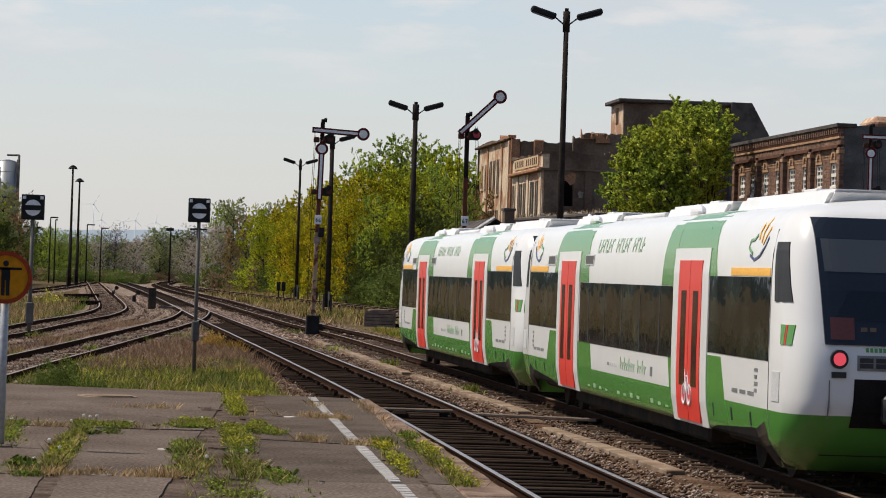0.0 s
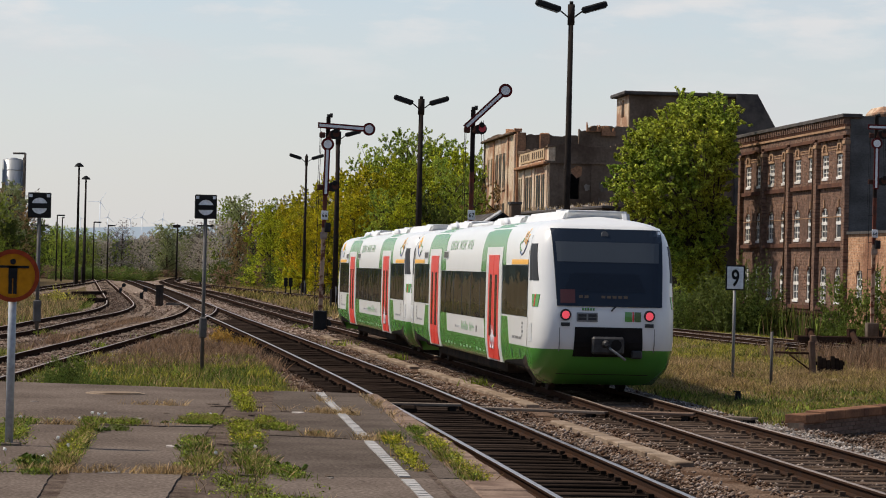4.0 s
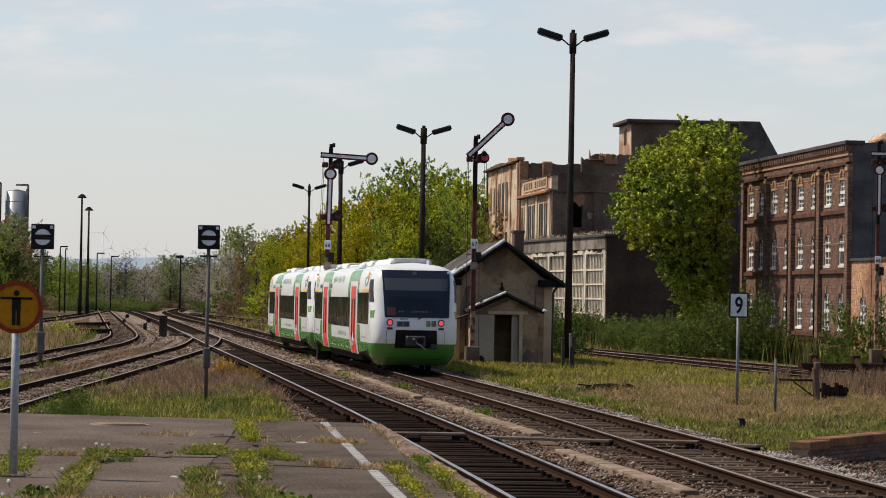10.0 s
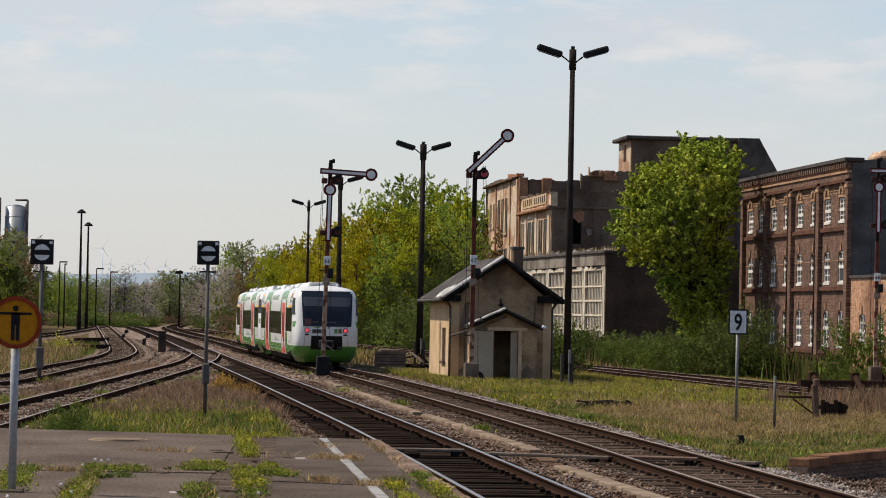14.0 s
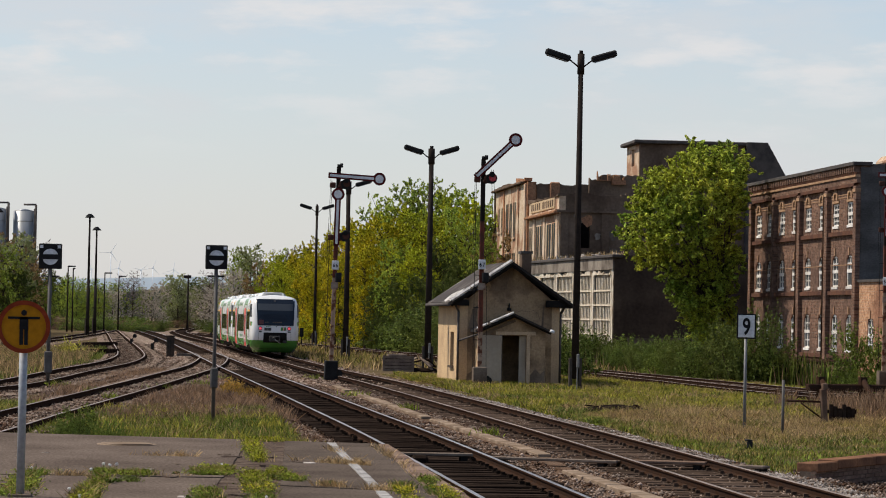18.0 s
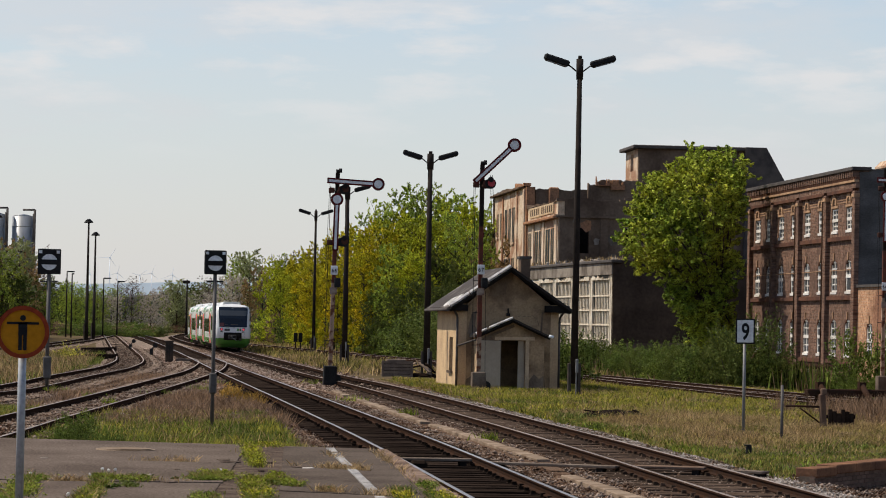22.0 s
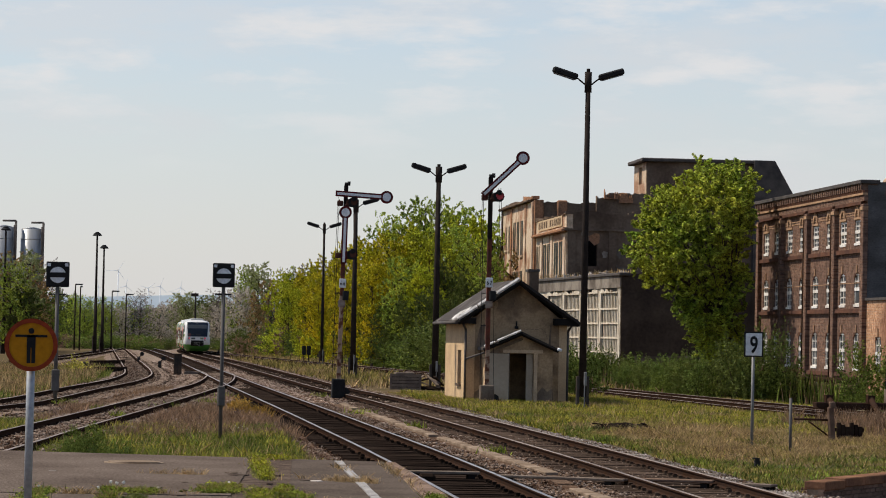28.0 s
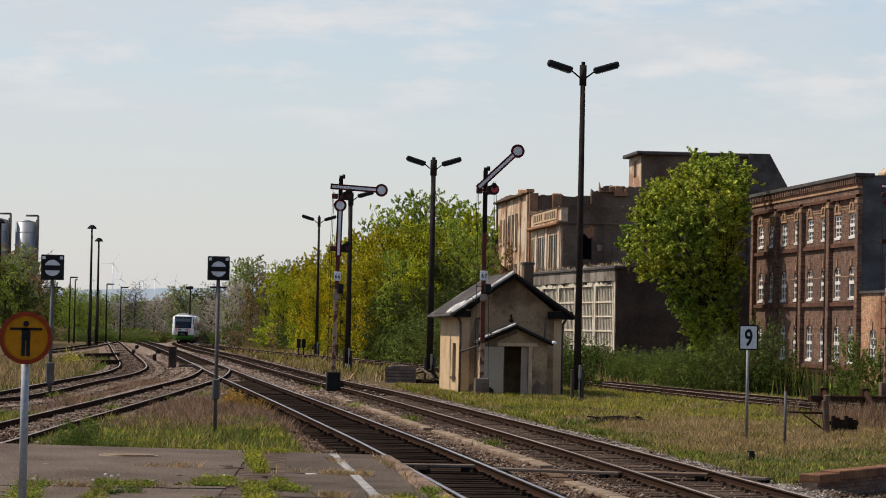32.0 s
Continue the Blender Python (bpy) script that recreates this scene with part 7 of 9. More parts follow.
    for (xa, za), (xb, zb) in zip(crack, crack[1:]):
        part("wall_crack", rods(((xa, y0 - 0.003, za), (xb, y0 - 0.003, zb), 0.006), n=4), M["soot"], t)
    part("wall_hook", rods(((14.0, y0 - 0.06, 2.72), (14.0, y0 - 0.06, 3.0), 0.03), ((13.93, y0 - 0.06, 2.76), (14.07, y0 - 0.06, 2.76), 0.06), n=6), M["black"], t)
    # near-black boxes drawn for the shadow under the eaves' ends
    part("eaves_return", boxed(x1 - 0.55, x1 + 0.36, y0 - 0.42, y0 - 0.005, ez - 0.28, ez - 0.02), M["dark"], t, "dark box standing in for the shadow under the eaves")
    part("eaves_return", boxed(x0 - 0.36, x0 + 0.30, y0 - 0.42, y0 - 0.005, ez - 0.28, ez - 0.04), M["dark"], t, "dark box standing in for the shadow under the eaves")
    xm0 = (x0 + x1) / 2
    for a, b in ((0.02, 0.86), (0.97, 1.55), (1.62, 2.30)):
        k0 = (rz - ez) / (xm0 - x0)
        part("verge_flashing", rods(((xm0 - a, y0 - 0.50, rz + 0.18 - k0 * a), (xm0 - b, y0 - 0.50, rz + 0.18 - k0 * b), 0.075), n=5), M["patchwhite"], t, "bleached verge flashing")
    for a, b in ((0.03, 0.9), (1.0, 1.4)):
        part("verge_flashing", rods(((pm - a, q0 - 0.28, 2.66 - 0.45 * a), (pm - b, q0 - 0.28, 2.66 - 0.45 * b), 0.05), n=5), M["patchwhite"], t, "bleached verge flashing")
    part("pipe_end", rods(((pm + 1.36, q0 - 0.30, 1.98), (pm + 1.52, q0 - 0.30, 1.93), 0.06), n=8), M["signwhite"], t, "white gutter end")
    part("porch_pipe", rods(((12.10, y0 - 0.10, 1.55), (12.75, q0 - 0.05, 1.85), 0.04), n=6), M["slate"], t)
    rng = random.Random(8)
    xm, slope = (x0 + x1) / 2, (rz - ez) / ((x1 - x0) / 2)
    for k in range(24):
        y, d = rng.uniform(y0 - 0.3, y0 + 3.0) if k > 7 else y0 - 0.4 + 0.2 * rng.random(), rng.uniform(0.05, 2.2)
        if k > 7:
            d = rng.uniform(1.5, 2.25)
        n = 7
        bm = bmesh.new()
        ring = []
        for i in range(n):
            a = 2 * math.pi * i / n
            dx, dy = math.cos(a) * rng.uniform(0.08, 0.22), math.sin(a) * rng.uniform(0.15, 0.8 if k > 7 else 0.16)
            dd = min(max(d + dx, 0.02), 2.3)
            ring.append(bm.verts.new((xm - dd, max(y + dy, y0 - 0.44), rz + 0.155 - slope * dd)))
        f = bm.faces.new(ring[::-1])
        g = bmesh.ops.extrude_face_region(bm, geom=[f])
        bmesh.ops.translate(bm, vec=(0, 0, -0.012), verts=[v for v in g["geom"] if isinstance(v, bmesh.types.BMVert)])
        bmesh.ops.recalc_face_normals(bm, faces=bm.faces)
        part("worn_patch", bm, M["patchwhite"], t, "bleached patch of roofing")
    c = part("chimney", boxed(14.99, 15.38, 117.6, 118.4, 3.3, 5.0, bevel=0.02), M["rendergrey"], t, "dark rendered chimney")
    part("chimney_cap", boxed(14.95, 15.42, 117.55, 118.45, 5.0, 5.1), M["slate"], c)
    return t


# darker than the side walls' plaster, with the gable's shade in the colour
M["plasterwall"] = material("weathered gable plaster with shade", (0.345, 0.240, 0.142), 0.93, second=(0.15, 0.10, 0.065), scale=0.9, fine=14, bump=0.3, amount=0.42, low=0.44, high=0.60)
M["fallen"] = material("bare rough plaster", (0.19, 0.135, 0.088), 0.93, second=(0.12, 0.085, 0.06), scale=1.6, fine=14, bump=0.2)
M["panelpale"] = material("grey-cream paint", (0.40, 0.335, 0.255), 0.75, second=(0.33, 0.27, 0.20), scale=0.9, fine=12, bump=0.1, grain=0.08)
M["patchwhite"] = material("bleached felt", (0.72, 0.70, 0.67), 0.85, second=(0.36, 0.34, 0.32), scale=3, fine=20, bump=0.3)
house()


def silo(x, y, top, r):
    t = thing("silo", "grey steel silo with a conical cap and ladder", "silo", (x, y, 0), group="silos")
    bm = rods(((0, 0, -0.5), (0, 0, top), r), n=28)
    part("shell", bm, M["steel"], t)
    part("cap", rods(((0, 0, top), (0, 0, top + 0.3), r, r * 0.2), n=28), M["steel"], t)
    for k in range(6):
        part("hoop", rods(((0, 0, 4 + k * 2.1), (0, 0, 4.12 + k * 2.1), r * 1.01), n=28), M["steel"], t)
    part("pipe", rods(((r * 1.15, -0.6, 0), (r * 1.15, -0.6, top + 0.9), 0.16), ((r * 1.15, -0.6, top + 0.9), (0, 0, top + 0.9), 0.14), ((r * 1.02, -0.9, 0), (r * 1.02, -0.9, top + 0.3), 0.10)), M["slate"], t)
    return t


silo(-16.35, 420, 16.0, 1.45)
silo(-20.3, 420, 16.2, 1.6)


def far_country():
    """Hills on the skyline and the turbines on them."""
    t = thing("far_hills", "hazy blue-green hills on the skyline", "hills", kind="backdrop")
    v, f = [], []
    xs = np.linspace(-3500, 3500, 90)
    for i, x in enumerate(xs):
        hgt = 47 + 5 * math.sin(x * 0.0021 + 1) + 2.5 * math.sin(x * 0.0083) + 3 * noise.noise((x * 0.004, 0, 0))
        v += [(x, 4400, -5), (x, 4400, hgt), (x, 4650, hgt * 0.7), (x, 4690, -5)]
        if i:
            b = 4 * (i - 1)
            for k in range(3):
                f.append((b + k, b + 4 + k, b + 5 + k, b + 1 + k))
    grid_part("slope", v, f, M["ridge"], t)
    v, f = [], []
    for i, x in enumerate(np.linspace(-900, 900, 80)):
        hgt = 11 + 2 * math.sin(x * 0.011) + 2.5 * noise.noise((x * 0.03, 5, 0))
        v += [(x, 1300, -2), (x, 1300, hgt), (x, 1420, hgt * 0.6)]
        if i:
            b = 3 * (i - 1)
            for k in range(2):
                f.append((b + k, b + 3 + k, b + 4 + k, b + 1 + k))
    grid_part("near_slope", v, f, M["ridge2"], t)
    rng = random.Random(4)
    for px_, tip, s in ((194, 440, 1.0), (208, 467, 0.72), (247, 470, 0.75), (268, 466, 0.8), (304, 468, 0.75), (296, 478, 0.6), (160, 470, 0.6)):
        x = (px_ - 247) / 5300 * 4300
        top = 2.42 + (556 - tip - 14) / 5300 * 4300
        w = thing("wind_turbine", "pale far-off wind turbine on the skyline", "wind turbine", (x, 4300, 0), group="wind turbines")
        part("tower", rods(((0, 0, 20), (0, 0, top), 0.8, 0.55)), M["turbine"], w)
        part("nacelle", boxed(-1.0, 1.0, -3, 3, top - 1.0, top + 1), M["turbine"], w)
        a0 = rng.uniform(0, 120)
        for k in range(3):
            a = radians(a0 + 120 * k)
            part("blade", rods(((0, -5, top), (math.sin(a) * 17 * s, -5, top + math.cos(a) * 15 * s), 0.5, 0.2), n=6), M["turbine"], w)


M["ridge2"] = material("far woods", (0.16, 0.19, 0.15), 1.0, second=(0.12, 0.15, 0.11), scale=0.02, fine=0.1, bump=0)
far_country()


# an unseen wall, added behind the viewer, closes the place and blocks low sky light
back = thing("wall_south", "unseen plain wall added behind the viewer to block low sky light", "wall", kind="structure")
part("wall", boxed(-40, 60, -46, -45, -0.5, 12), M["brick_x"], back)


# ---- plants ----
def leaf_cloud(blobs, n, size, seed, spray=1.8):
    """Leaves along small outward twigs that fill ellipsoids (x, y, z, rx, ry, rz): verts and faces."""
    rng = np.random.RandomState(seed)
    bl = np.array(blobs)
    vol = (bl[:, 3] * bl[:, 4] * bl[:, 5]) ** 0.75
    k = max(8, n // 38)
    pick = rng.choice(len(bl), k, p=vol / vol.sum())
    d = rng.normal(size=(k, 3))
    d /= np.linalg.norm(d, axis=1)[:, None]
    r = rng.uniform(0.15, 1.0, k) ** 0.45
    base = bl[pick, :3] + d * bl[pick, 3:6] * r[:, None]
    reach = np.cbrt(bl[pick, 3] * bl[pick, 4] * bl[pick, 5])
    way = d + rng.normal(0, 0.45, (k, 3)) + [0, 0, 0.35]
    way /= np.linalg.norm(way, axis=1)[:, None]
    long = np.minimum(spray, reach * rng.uniform(0.35, 0.9, k))
    twig = rng.randint(0, k, n)
    u0 = rng.uniform(0, 1, n)
    c = base[twig] + way[twig] * (u0 * long[twig])[:, None]
    c += rng.normal(0, 0.13, (n, 3)) * np.minimum(long[twig], 0.8)[:, None] * (1.1 - 0.6 * u0)[:, None]
    u = way[twig] * 0.6 + rng.normal(size=(n, 3)) * 0.8
    u[:, 2] *= 0.7
    u /= np.linalg.norm(u, axis=1)[:, None]
    w = np.cross(u, rng.normal(size=(n, 3)))
    w /= np.linalg.norm(w, axis=1)[:, None]
    s = (size * rng.uniform(0.5, 1.3, n))[:, None]
    v = np.stack([c - u * s, c - w * s * 0.6, c + u * s, c + w * s * 0.6], 1).reshape(-1, 3)
    f = np.arange(4 * n).reshape(-1, 4)
    return v, f


def quads(name, v, f, mat, parent=None, label="", kind=""):
    me = bpy.data.meshes.new(name)
    me.vertices.add(len(v))
    me.vertices.foreach_set("co", np.asarray(v, np.float32).ravel())
    k = f.shape[1]
    me.loops.add(f.size)
    me.loops.foreach_set("vertex_index", f.ravel().astype(np.int32))
    me.polygons.add(len(f))
    me.polygons.foreach_set("loop_start", np.arange(0, f.size, k, dtype=np.int32))
    me.polygons.foreach_set("loop_total", np.full(len(f), k, np.int32))
    me.update(calc_edges=True)
    me.materials.append(mat)
    ob = new(name, me)
    if parent:
        ob.parent = parent
    if label:
        ob["label"] = label
    if kind:
        ob["kind"] = kind
    return ob


def tree(h, w, mat, seed, n, size, label, low=0.25, lobes=9):
    """A trunk with limbs that fork to branches, and a crown of leafy twigs round the branches' ends."""
    rng = random.Random(seed)
    t = thing("tree", label, "tree", (0, -300, 0))
    bm = bmesh.new()
    lean = rng.uniform(-0.02, 0.02) * h
    stem = lambda z: Vector((lean * z / h, lean * 0.6 * math.sin(z / h * 4), z))
    for i in range(6):
        rod(bm, stem(h * (0.15 * i - 0.1)), stem(h * (0.15 * i + 0.05)), h * 0.020 * (1 - i / 6.5), h * 0.020 * (1 - (i + 1) / 6.6), 7, False)
    blobs = []
    limbs = lobes * 2
    for i in range(limbs):
        a = 2.4 * i + rng.uniform(-0.5, 0.5)
        zz = h * (low + (0.95 - low) * ((i + rng.random()) / limbs) ** 0.85)
        rel = min(0.97, max(0.10, (zz / h - low * 0.5) / (1.06 - low * 0.5)))
        env = math.sin(math.pi * rel ** 0.8) ** 0.55
        rr = w * 0.5 * env * rng.uniform(0.55, 1.0)
        tip = Vector((math.cos(a) * rr, math.sin(a) * rr, zz))
        root = stem(max(h * 0.12, zz - rr * rng.uniform(0.5, 0.9)))
        rod(bm, root, root.lerp(tip, 0.55), h * 0.0055, h * 0.0032, 5, False)
        for _ in range(5):
            u = rng.uniform(0.35, 1.0)
            s = w * rng.uniform(0.045, 0.095)
            e = root.lerp(tip, u) + Vector((rng.gauss(0, 1), rng.gauss(0, 1), rng.gauss(0.5, 0.8))) * w * 0.055
            rod(bm, root.lerp(tip, u * 0.7), e, h * 0.0024, h * 0.0008, 4, False)
            blobs.append((*e, s, s, s * rng.uniform(0.7, 1.3)))
    for _ in range(10):
        z = h * rng.uniform(max(low, 0.2), 0.8)
        s = w * rng.uniform(0.07, 0.12)
        blobs.append((rng.uniform(-1, 1) * w * 0.15, rng.uniform(-1, 1) * w * 0.15, z, s, s, s))
    part("trunk", bm, M["trunk"], t)
    v, f = leaf_cloud(blobs, n, size, seed, 1.0)
    quads("crown", v, f, mat, t)
    return t


def strew(name, pts, heights, width, mat, seed, lean=0.35, label="", bend=True):
    """Blades of grass or stalks standing on the given points, as one object."""
    rng = np.random.RandomState(seed)
    n = len(pts)
    a = rng.uniform(0, 2 * np.pi, n)
    side = np.stack([np.cos(a), np.sin(a), np.zeros(n)], 1) * width * rng.uniform(0.6, 1.4, n)[:, None]
    tip = pts + np.stack([rng.normal(0, lean, n) * heights, rng.normal(0, lean, n) * heights, heights], 1)
    mid = pts + (tip - pts) * 0.5 + np.stack([np.zeros(n), np.zeros(n), heights * 0.1], 1)
    v = np.stack([pts - side, pts + side, mid + side * 0.7, tip, mid - side * 0.7], 1).reshape(-1, 3)
    f = np.arange(5 * n).reshape(-1, 5)
    ob = quads(name, v, f, mat, kind="stuff")
    tagged(ob, label or "grass", "grass", kind="stuff")
    return ob


def bush(h, w, mat, seed, n, size, label, lobes=8):
    """A shrub: stems and low lobes of leaves down to the ground."""
    rng = random.Random(seed)
    t = thing("bush", label, "bush", (0, -300, 0))
    bm = bmesh.new()
    blobs = []
    for i in range(lobes):
        a = rng.uniform(0, 6.28)
        r = w * 0.5 * rng.uniform(0.1, 0.75)
        z = h * rng.uniform(0.12, 0.85) * (1 - 0.35 * r / (w * 0.5))
        s = rng.uniform(0.2, 0.36) * min(w, h * 1.6)
        blobs.append((math.cos(a) * r, math.sin(a) * r, z, s, s, s * 0.8))
        rod(bm, (math.cos(a) * r * 0.2, math.sin(a) * r * 0.2, -0.5), blobs[-1][:3], 0.05, 0.015, 5, False)
    part("stems", bm, M["trunk"], t)
    v, f = leaf_cloud(blobs, n, size, seed)
    v[:, 2] = np.maximum(v[:, 2], -0.2)
    quads("leaves", v, f, mat, t)
    return t


shed()


# kinds of trees and shrubs, built once and planted by copying
KIND = dict(
    bright=(tree(12, 7.6, LEAF["bright"], 21, 46000, 0.092, "broad tree in fresh spring green beside the yard", 0.07, 16), 12),
    yellow=(tree(11, 7.2, LEAF["yellow"], 22, 42000, 0.092, "tree in yellow-green spring leaf beside the yard", 0.06, 16), 11),
    mid=(tree(14, 9.5, LEAF["mid"], 23, 36000, 0.092, "tall airy tree with thin fresh leaves", 0.12, 18), 14),
    airy=(tree(14, 8.6, LEAF["mid"], 28, 26000, 0.09, "tall airy tree with sparse bright leaves", 0.12, 20), 14),
    dark=(tree(10, 8.0, LEAF["dark"], 24, 34000, 0.09, "dark green tree in the far thicket", 0.06, 14), 10),
    pale=(tree(10, 7.5, LEAF["pale"], 29, 34000, 0.08, "pale grey-green tree in the far thicket, lightened for haze", 0.06, 14), 10),
    bud=(tree(9, 5.2, LEAF["bud"], 25, 20000, 0.08, "slender tree in orange-brown bud", 0.05, 12), 9),
    blossom=(tree(9, 7.5, LEAF["blossom"], 26, 22000, 0.08, "wild fruit tree in white blossom", 0.06, 14), 9),
    bare=(tree(10, 6.5, LEAF["bare"], 27, 12000, 0.05, "bare grey-brown tree on the skyline", 0.15, 14), 10),
    bush=(bush(2.6, 4.2, LEAF["bright"], 41, 13000, 0.055, "thick green undergrowth beside the track"), 2.6),
    darkbush=(bush(2.4, 4.4, LEAF["dark"], 42, 14000, 0.05, "dark green nettles and brambles by the walls"), 2.4),
    weedbush=(bush(2.0, 3.6, LEAF["nettle"], 43, 13000, 0.048, "tall mixed weeds and saplings"), 2.0),
    budbush=(bush(2.2, 4.0, LEAF["straw"], 44, 3600, 0.07, "brown budding scrub along the line"), 2.2),
)
rngp = random.Random(12)


def plant(kind, right, up, away, widen=1.0):
    """Plants a copy: how far right and up its tip shows per 1000 of distance, and the distance."""
    src, h = KIND[kind]
    x = right * away / 1000
    z = EYE + up * away / 1000
    g = float(ground_z(x, away))
    s = (z - g) / h
    ob = copy_thing(src, pose(x, away, g, 0, 0, rngp.uniform(0, 360)))
    ob.scale = (s * widen, s * widen, s)
    return ob


# the wood along the goods track, from the near end to the far end
# low dark-leaved trees and bushes stand in for the wood's shaded gaps
for k, r, u, y in (("mid", 95, 46.5, 262), ("mid", 89, 44, 256), ("mid", 100, 43, 270), ("mid", 83, 41, 264), ("bright", 105, 42, 262), ("mid", 110, 43, 268), ("mid", 115, 38, 262), ("airy", 121, 35, 262), ("airy", 126, 28.5, 258), ("bud", 122.5, 30, 250), ("bud", 117, 24, 242),
                   ("mid", 77, 36, 270), ("yellow", 72, 32, 262), ("yellow", 67, 30.5, 270), ("yellow", 80, 33, 240), ("bright", 87, 38, 245), ("bright", 94, 36, 240), ("mid", 101, 37, 248), ("mid", 108, 34, 244), ("airy", 115, 29, 236), ("yellow", 75, 24, 236), ("mid", 84, 26, 232), ("bright", 91, 24, 230), ("dark", 99, 24, 234), ("dark", 107, 20, 232), ("dark", 93, 15, 226), ("dark", 101, 14, 222), ("dark", 86, 13, 230), ("dark", 79, 11, 232), ("dark", 110, 12, 222)):
    plant(k, r, u, y, 0.8)
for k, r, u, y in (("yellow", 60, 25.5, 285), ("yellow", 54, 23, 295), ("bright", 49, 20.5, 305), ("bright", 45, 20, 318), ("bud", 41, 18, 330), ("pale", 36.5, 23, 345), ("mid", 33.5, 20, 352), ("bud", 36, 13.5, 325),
                   ("airy", 46, 21, 345), ("bare", 53, 23, 360), ("yellow", 65, 20, 250), ("blossom", 31, 15, 340), ("dark", 70, 15, 262), ("bright", 75, 16, 250), ("yellow", 57, 15, 270), ("mid", 33, 21.5, 365), ("bare", 48, 22, 372), ("bare", 61, 24, 330), ("bright", 47, 17, 300), ("bright", 52.5, 16, 285), ("yellow", 56, 20, 278), ("dark", 62, 17, 300), ("dark", 84, 19, 280), ("dark", 96, 20, 290)):
    plant(k, r, u, y, 0.82)
for i in range(46):
    u = i / 45
    y = 335 - 135 * u + rngp.uniform(-6, 6)
    r = 32 + 74 * u + rngp.uniform(-2, 2)
    plant(rngp.choice(["bush", "weedbush", "budbush", "darkbush", "budbush"] if r < 80 else ["darkbush", "weedbush", "darkbush"]), r, -2 + 3.5 * u + rngp.uniform(-3, 2.5), y, 1.1)
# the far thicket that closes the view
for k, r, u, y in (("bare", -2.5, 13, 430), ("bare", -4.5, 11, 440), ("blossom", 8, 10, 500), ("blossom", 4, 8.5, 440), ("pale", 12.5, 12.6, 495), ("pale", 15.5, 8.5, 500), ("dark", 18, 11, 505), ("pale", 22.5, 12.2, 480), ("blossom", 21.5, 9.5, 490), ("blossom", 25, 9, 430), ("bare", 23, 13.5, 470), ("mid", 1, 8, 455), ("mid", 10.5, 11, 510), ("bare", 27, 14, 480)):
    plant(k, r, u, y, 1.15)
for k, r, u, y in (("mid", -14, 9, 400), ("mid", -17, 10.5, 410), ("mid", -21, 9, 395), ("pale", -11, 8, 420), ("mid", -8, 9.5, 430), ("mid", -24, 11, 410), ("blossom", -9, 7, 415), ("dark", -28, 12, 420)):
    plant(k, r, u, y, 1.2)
for k, r, u, y in (("pale", -42, 25, 300), ("bud", -38, 23, 320), ("mid", -45, 21, 290), ("bud", -36, 17, 310), ("bare", -35.5, 24, 340), ("dark", -33, 13, 330), ("bud", -47, 26, 330), ("dark", -40, 14, 290), ("mid", -31, 8, 320)):
    plant(k, r, u, y)
for i in range(44):
    r = -46 + 84 * i / 43
    plant(rngp.choice(["darkbush", "weedbush", "weedbush", "budbush"]), r + rngp.uniform(-1, 1), rngp.uniform(-4.8, -2.0), rngp.uniform(375, 405) if not 6 < r < 24 else rngp.uniform(488, 510), 1.9)
# undergrowth before the hall and the factory
for i in range(34):
    u = i / 33
    r = 141 + 105 * u
    y = 168 - 30 * u + rngp.uniform(-3, 3)
    plant(rngp.choice(["darkbush", "weedbush", "darkbush", "weedbush"]), r, -8.5 + rngp.uniform(-6.5, 3.0) - 22 * min(0.38, max(0, u - 0.50)), y, 0.9)
plant("weedbush", -19.5, -32.5, 59, 0.6)
plant("weedbush", -24, -36.5, 57, 0.7)
plant("weedbush", -10, -37.5, 56, 0.8)
plant("weedbush", 210, -8, 141, 0.8)
plant("weedbush", 142, -2, 128, 0.7)
for k, r, u, y in (("darkbush", 204, 1.0, 141), ("darkbush", 197, -5, 143), ("weedbush", 191, -6, 144), ("weedbush", 176, -7, 148), ("darkbush", 184, -6, 146), ("darkbush", 168, -8, 150), ("weedbush", 160, -9, 153)):
    plant(k, r, u, y, 0.75)
plant("weedbush", 249, 0, 137, 0.6)
_rs = np.random.RandomState(61)
_u = _rs.uniform(0, 1, 1500)
_y = 166 - 28 * _u + _rs.normal(0, 2.0, 1500)
_q = np.stack([(142 + 92 * _u) * _y / 1000, _y, np.full(1500, -0.75)], 1)
strew("nettle_stalks", _q[::2], _rs.uniform(0.9, 2.0, 750), 0.045, LEAF["nettle"], 62, 0.10, "tall dark nettle stalks before the hall and the factory")
strew("dead_stalks", _q[1::2], _rs.uniform(0.8, 1.9, 750), 0.016, LEAF["straw"], 63, 0.12, "thin dead stalks among the nettles")


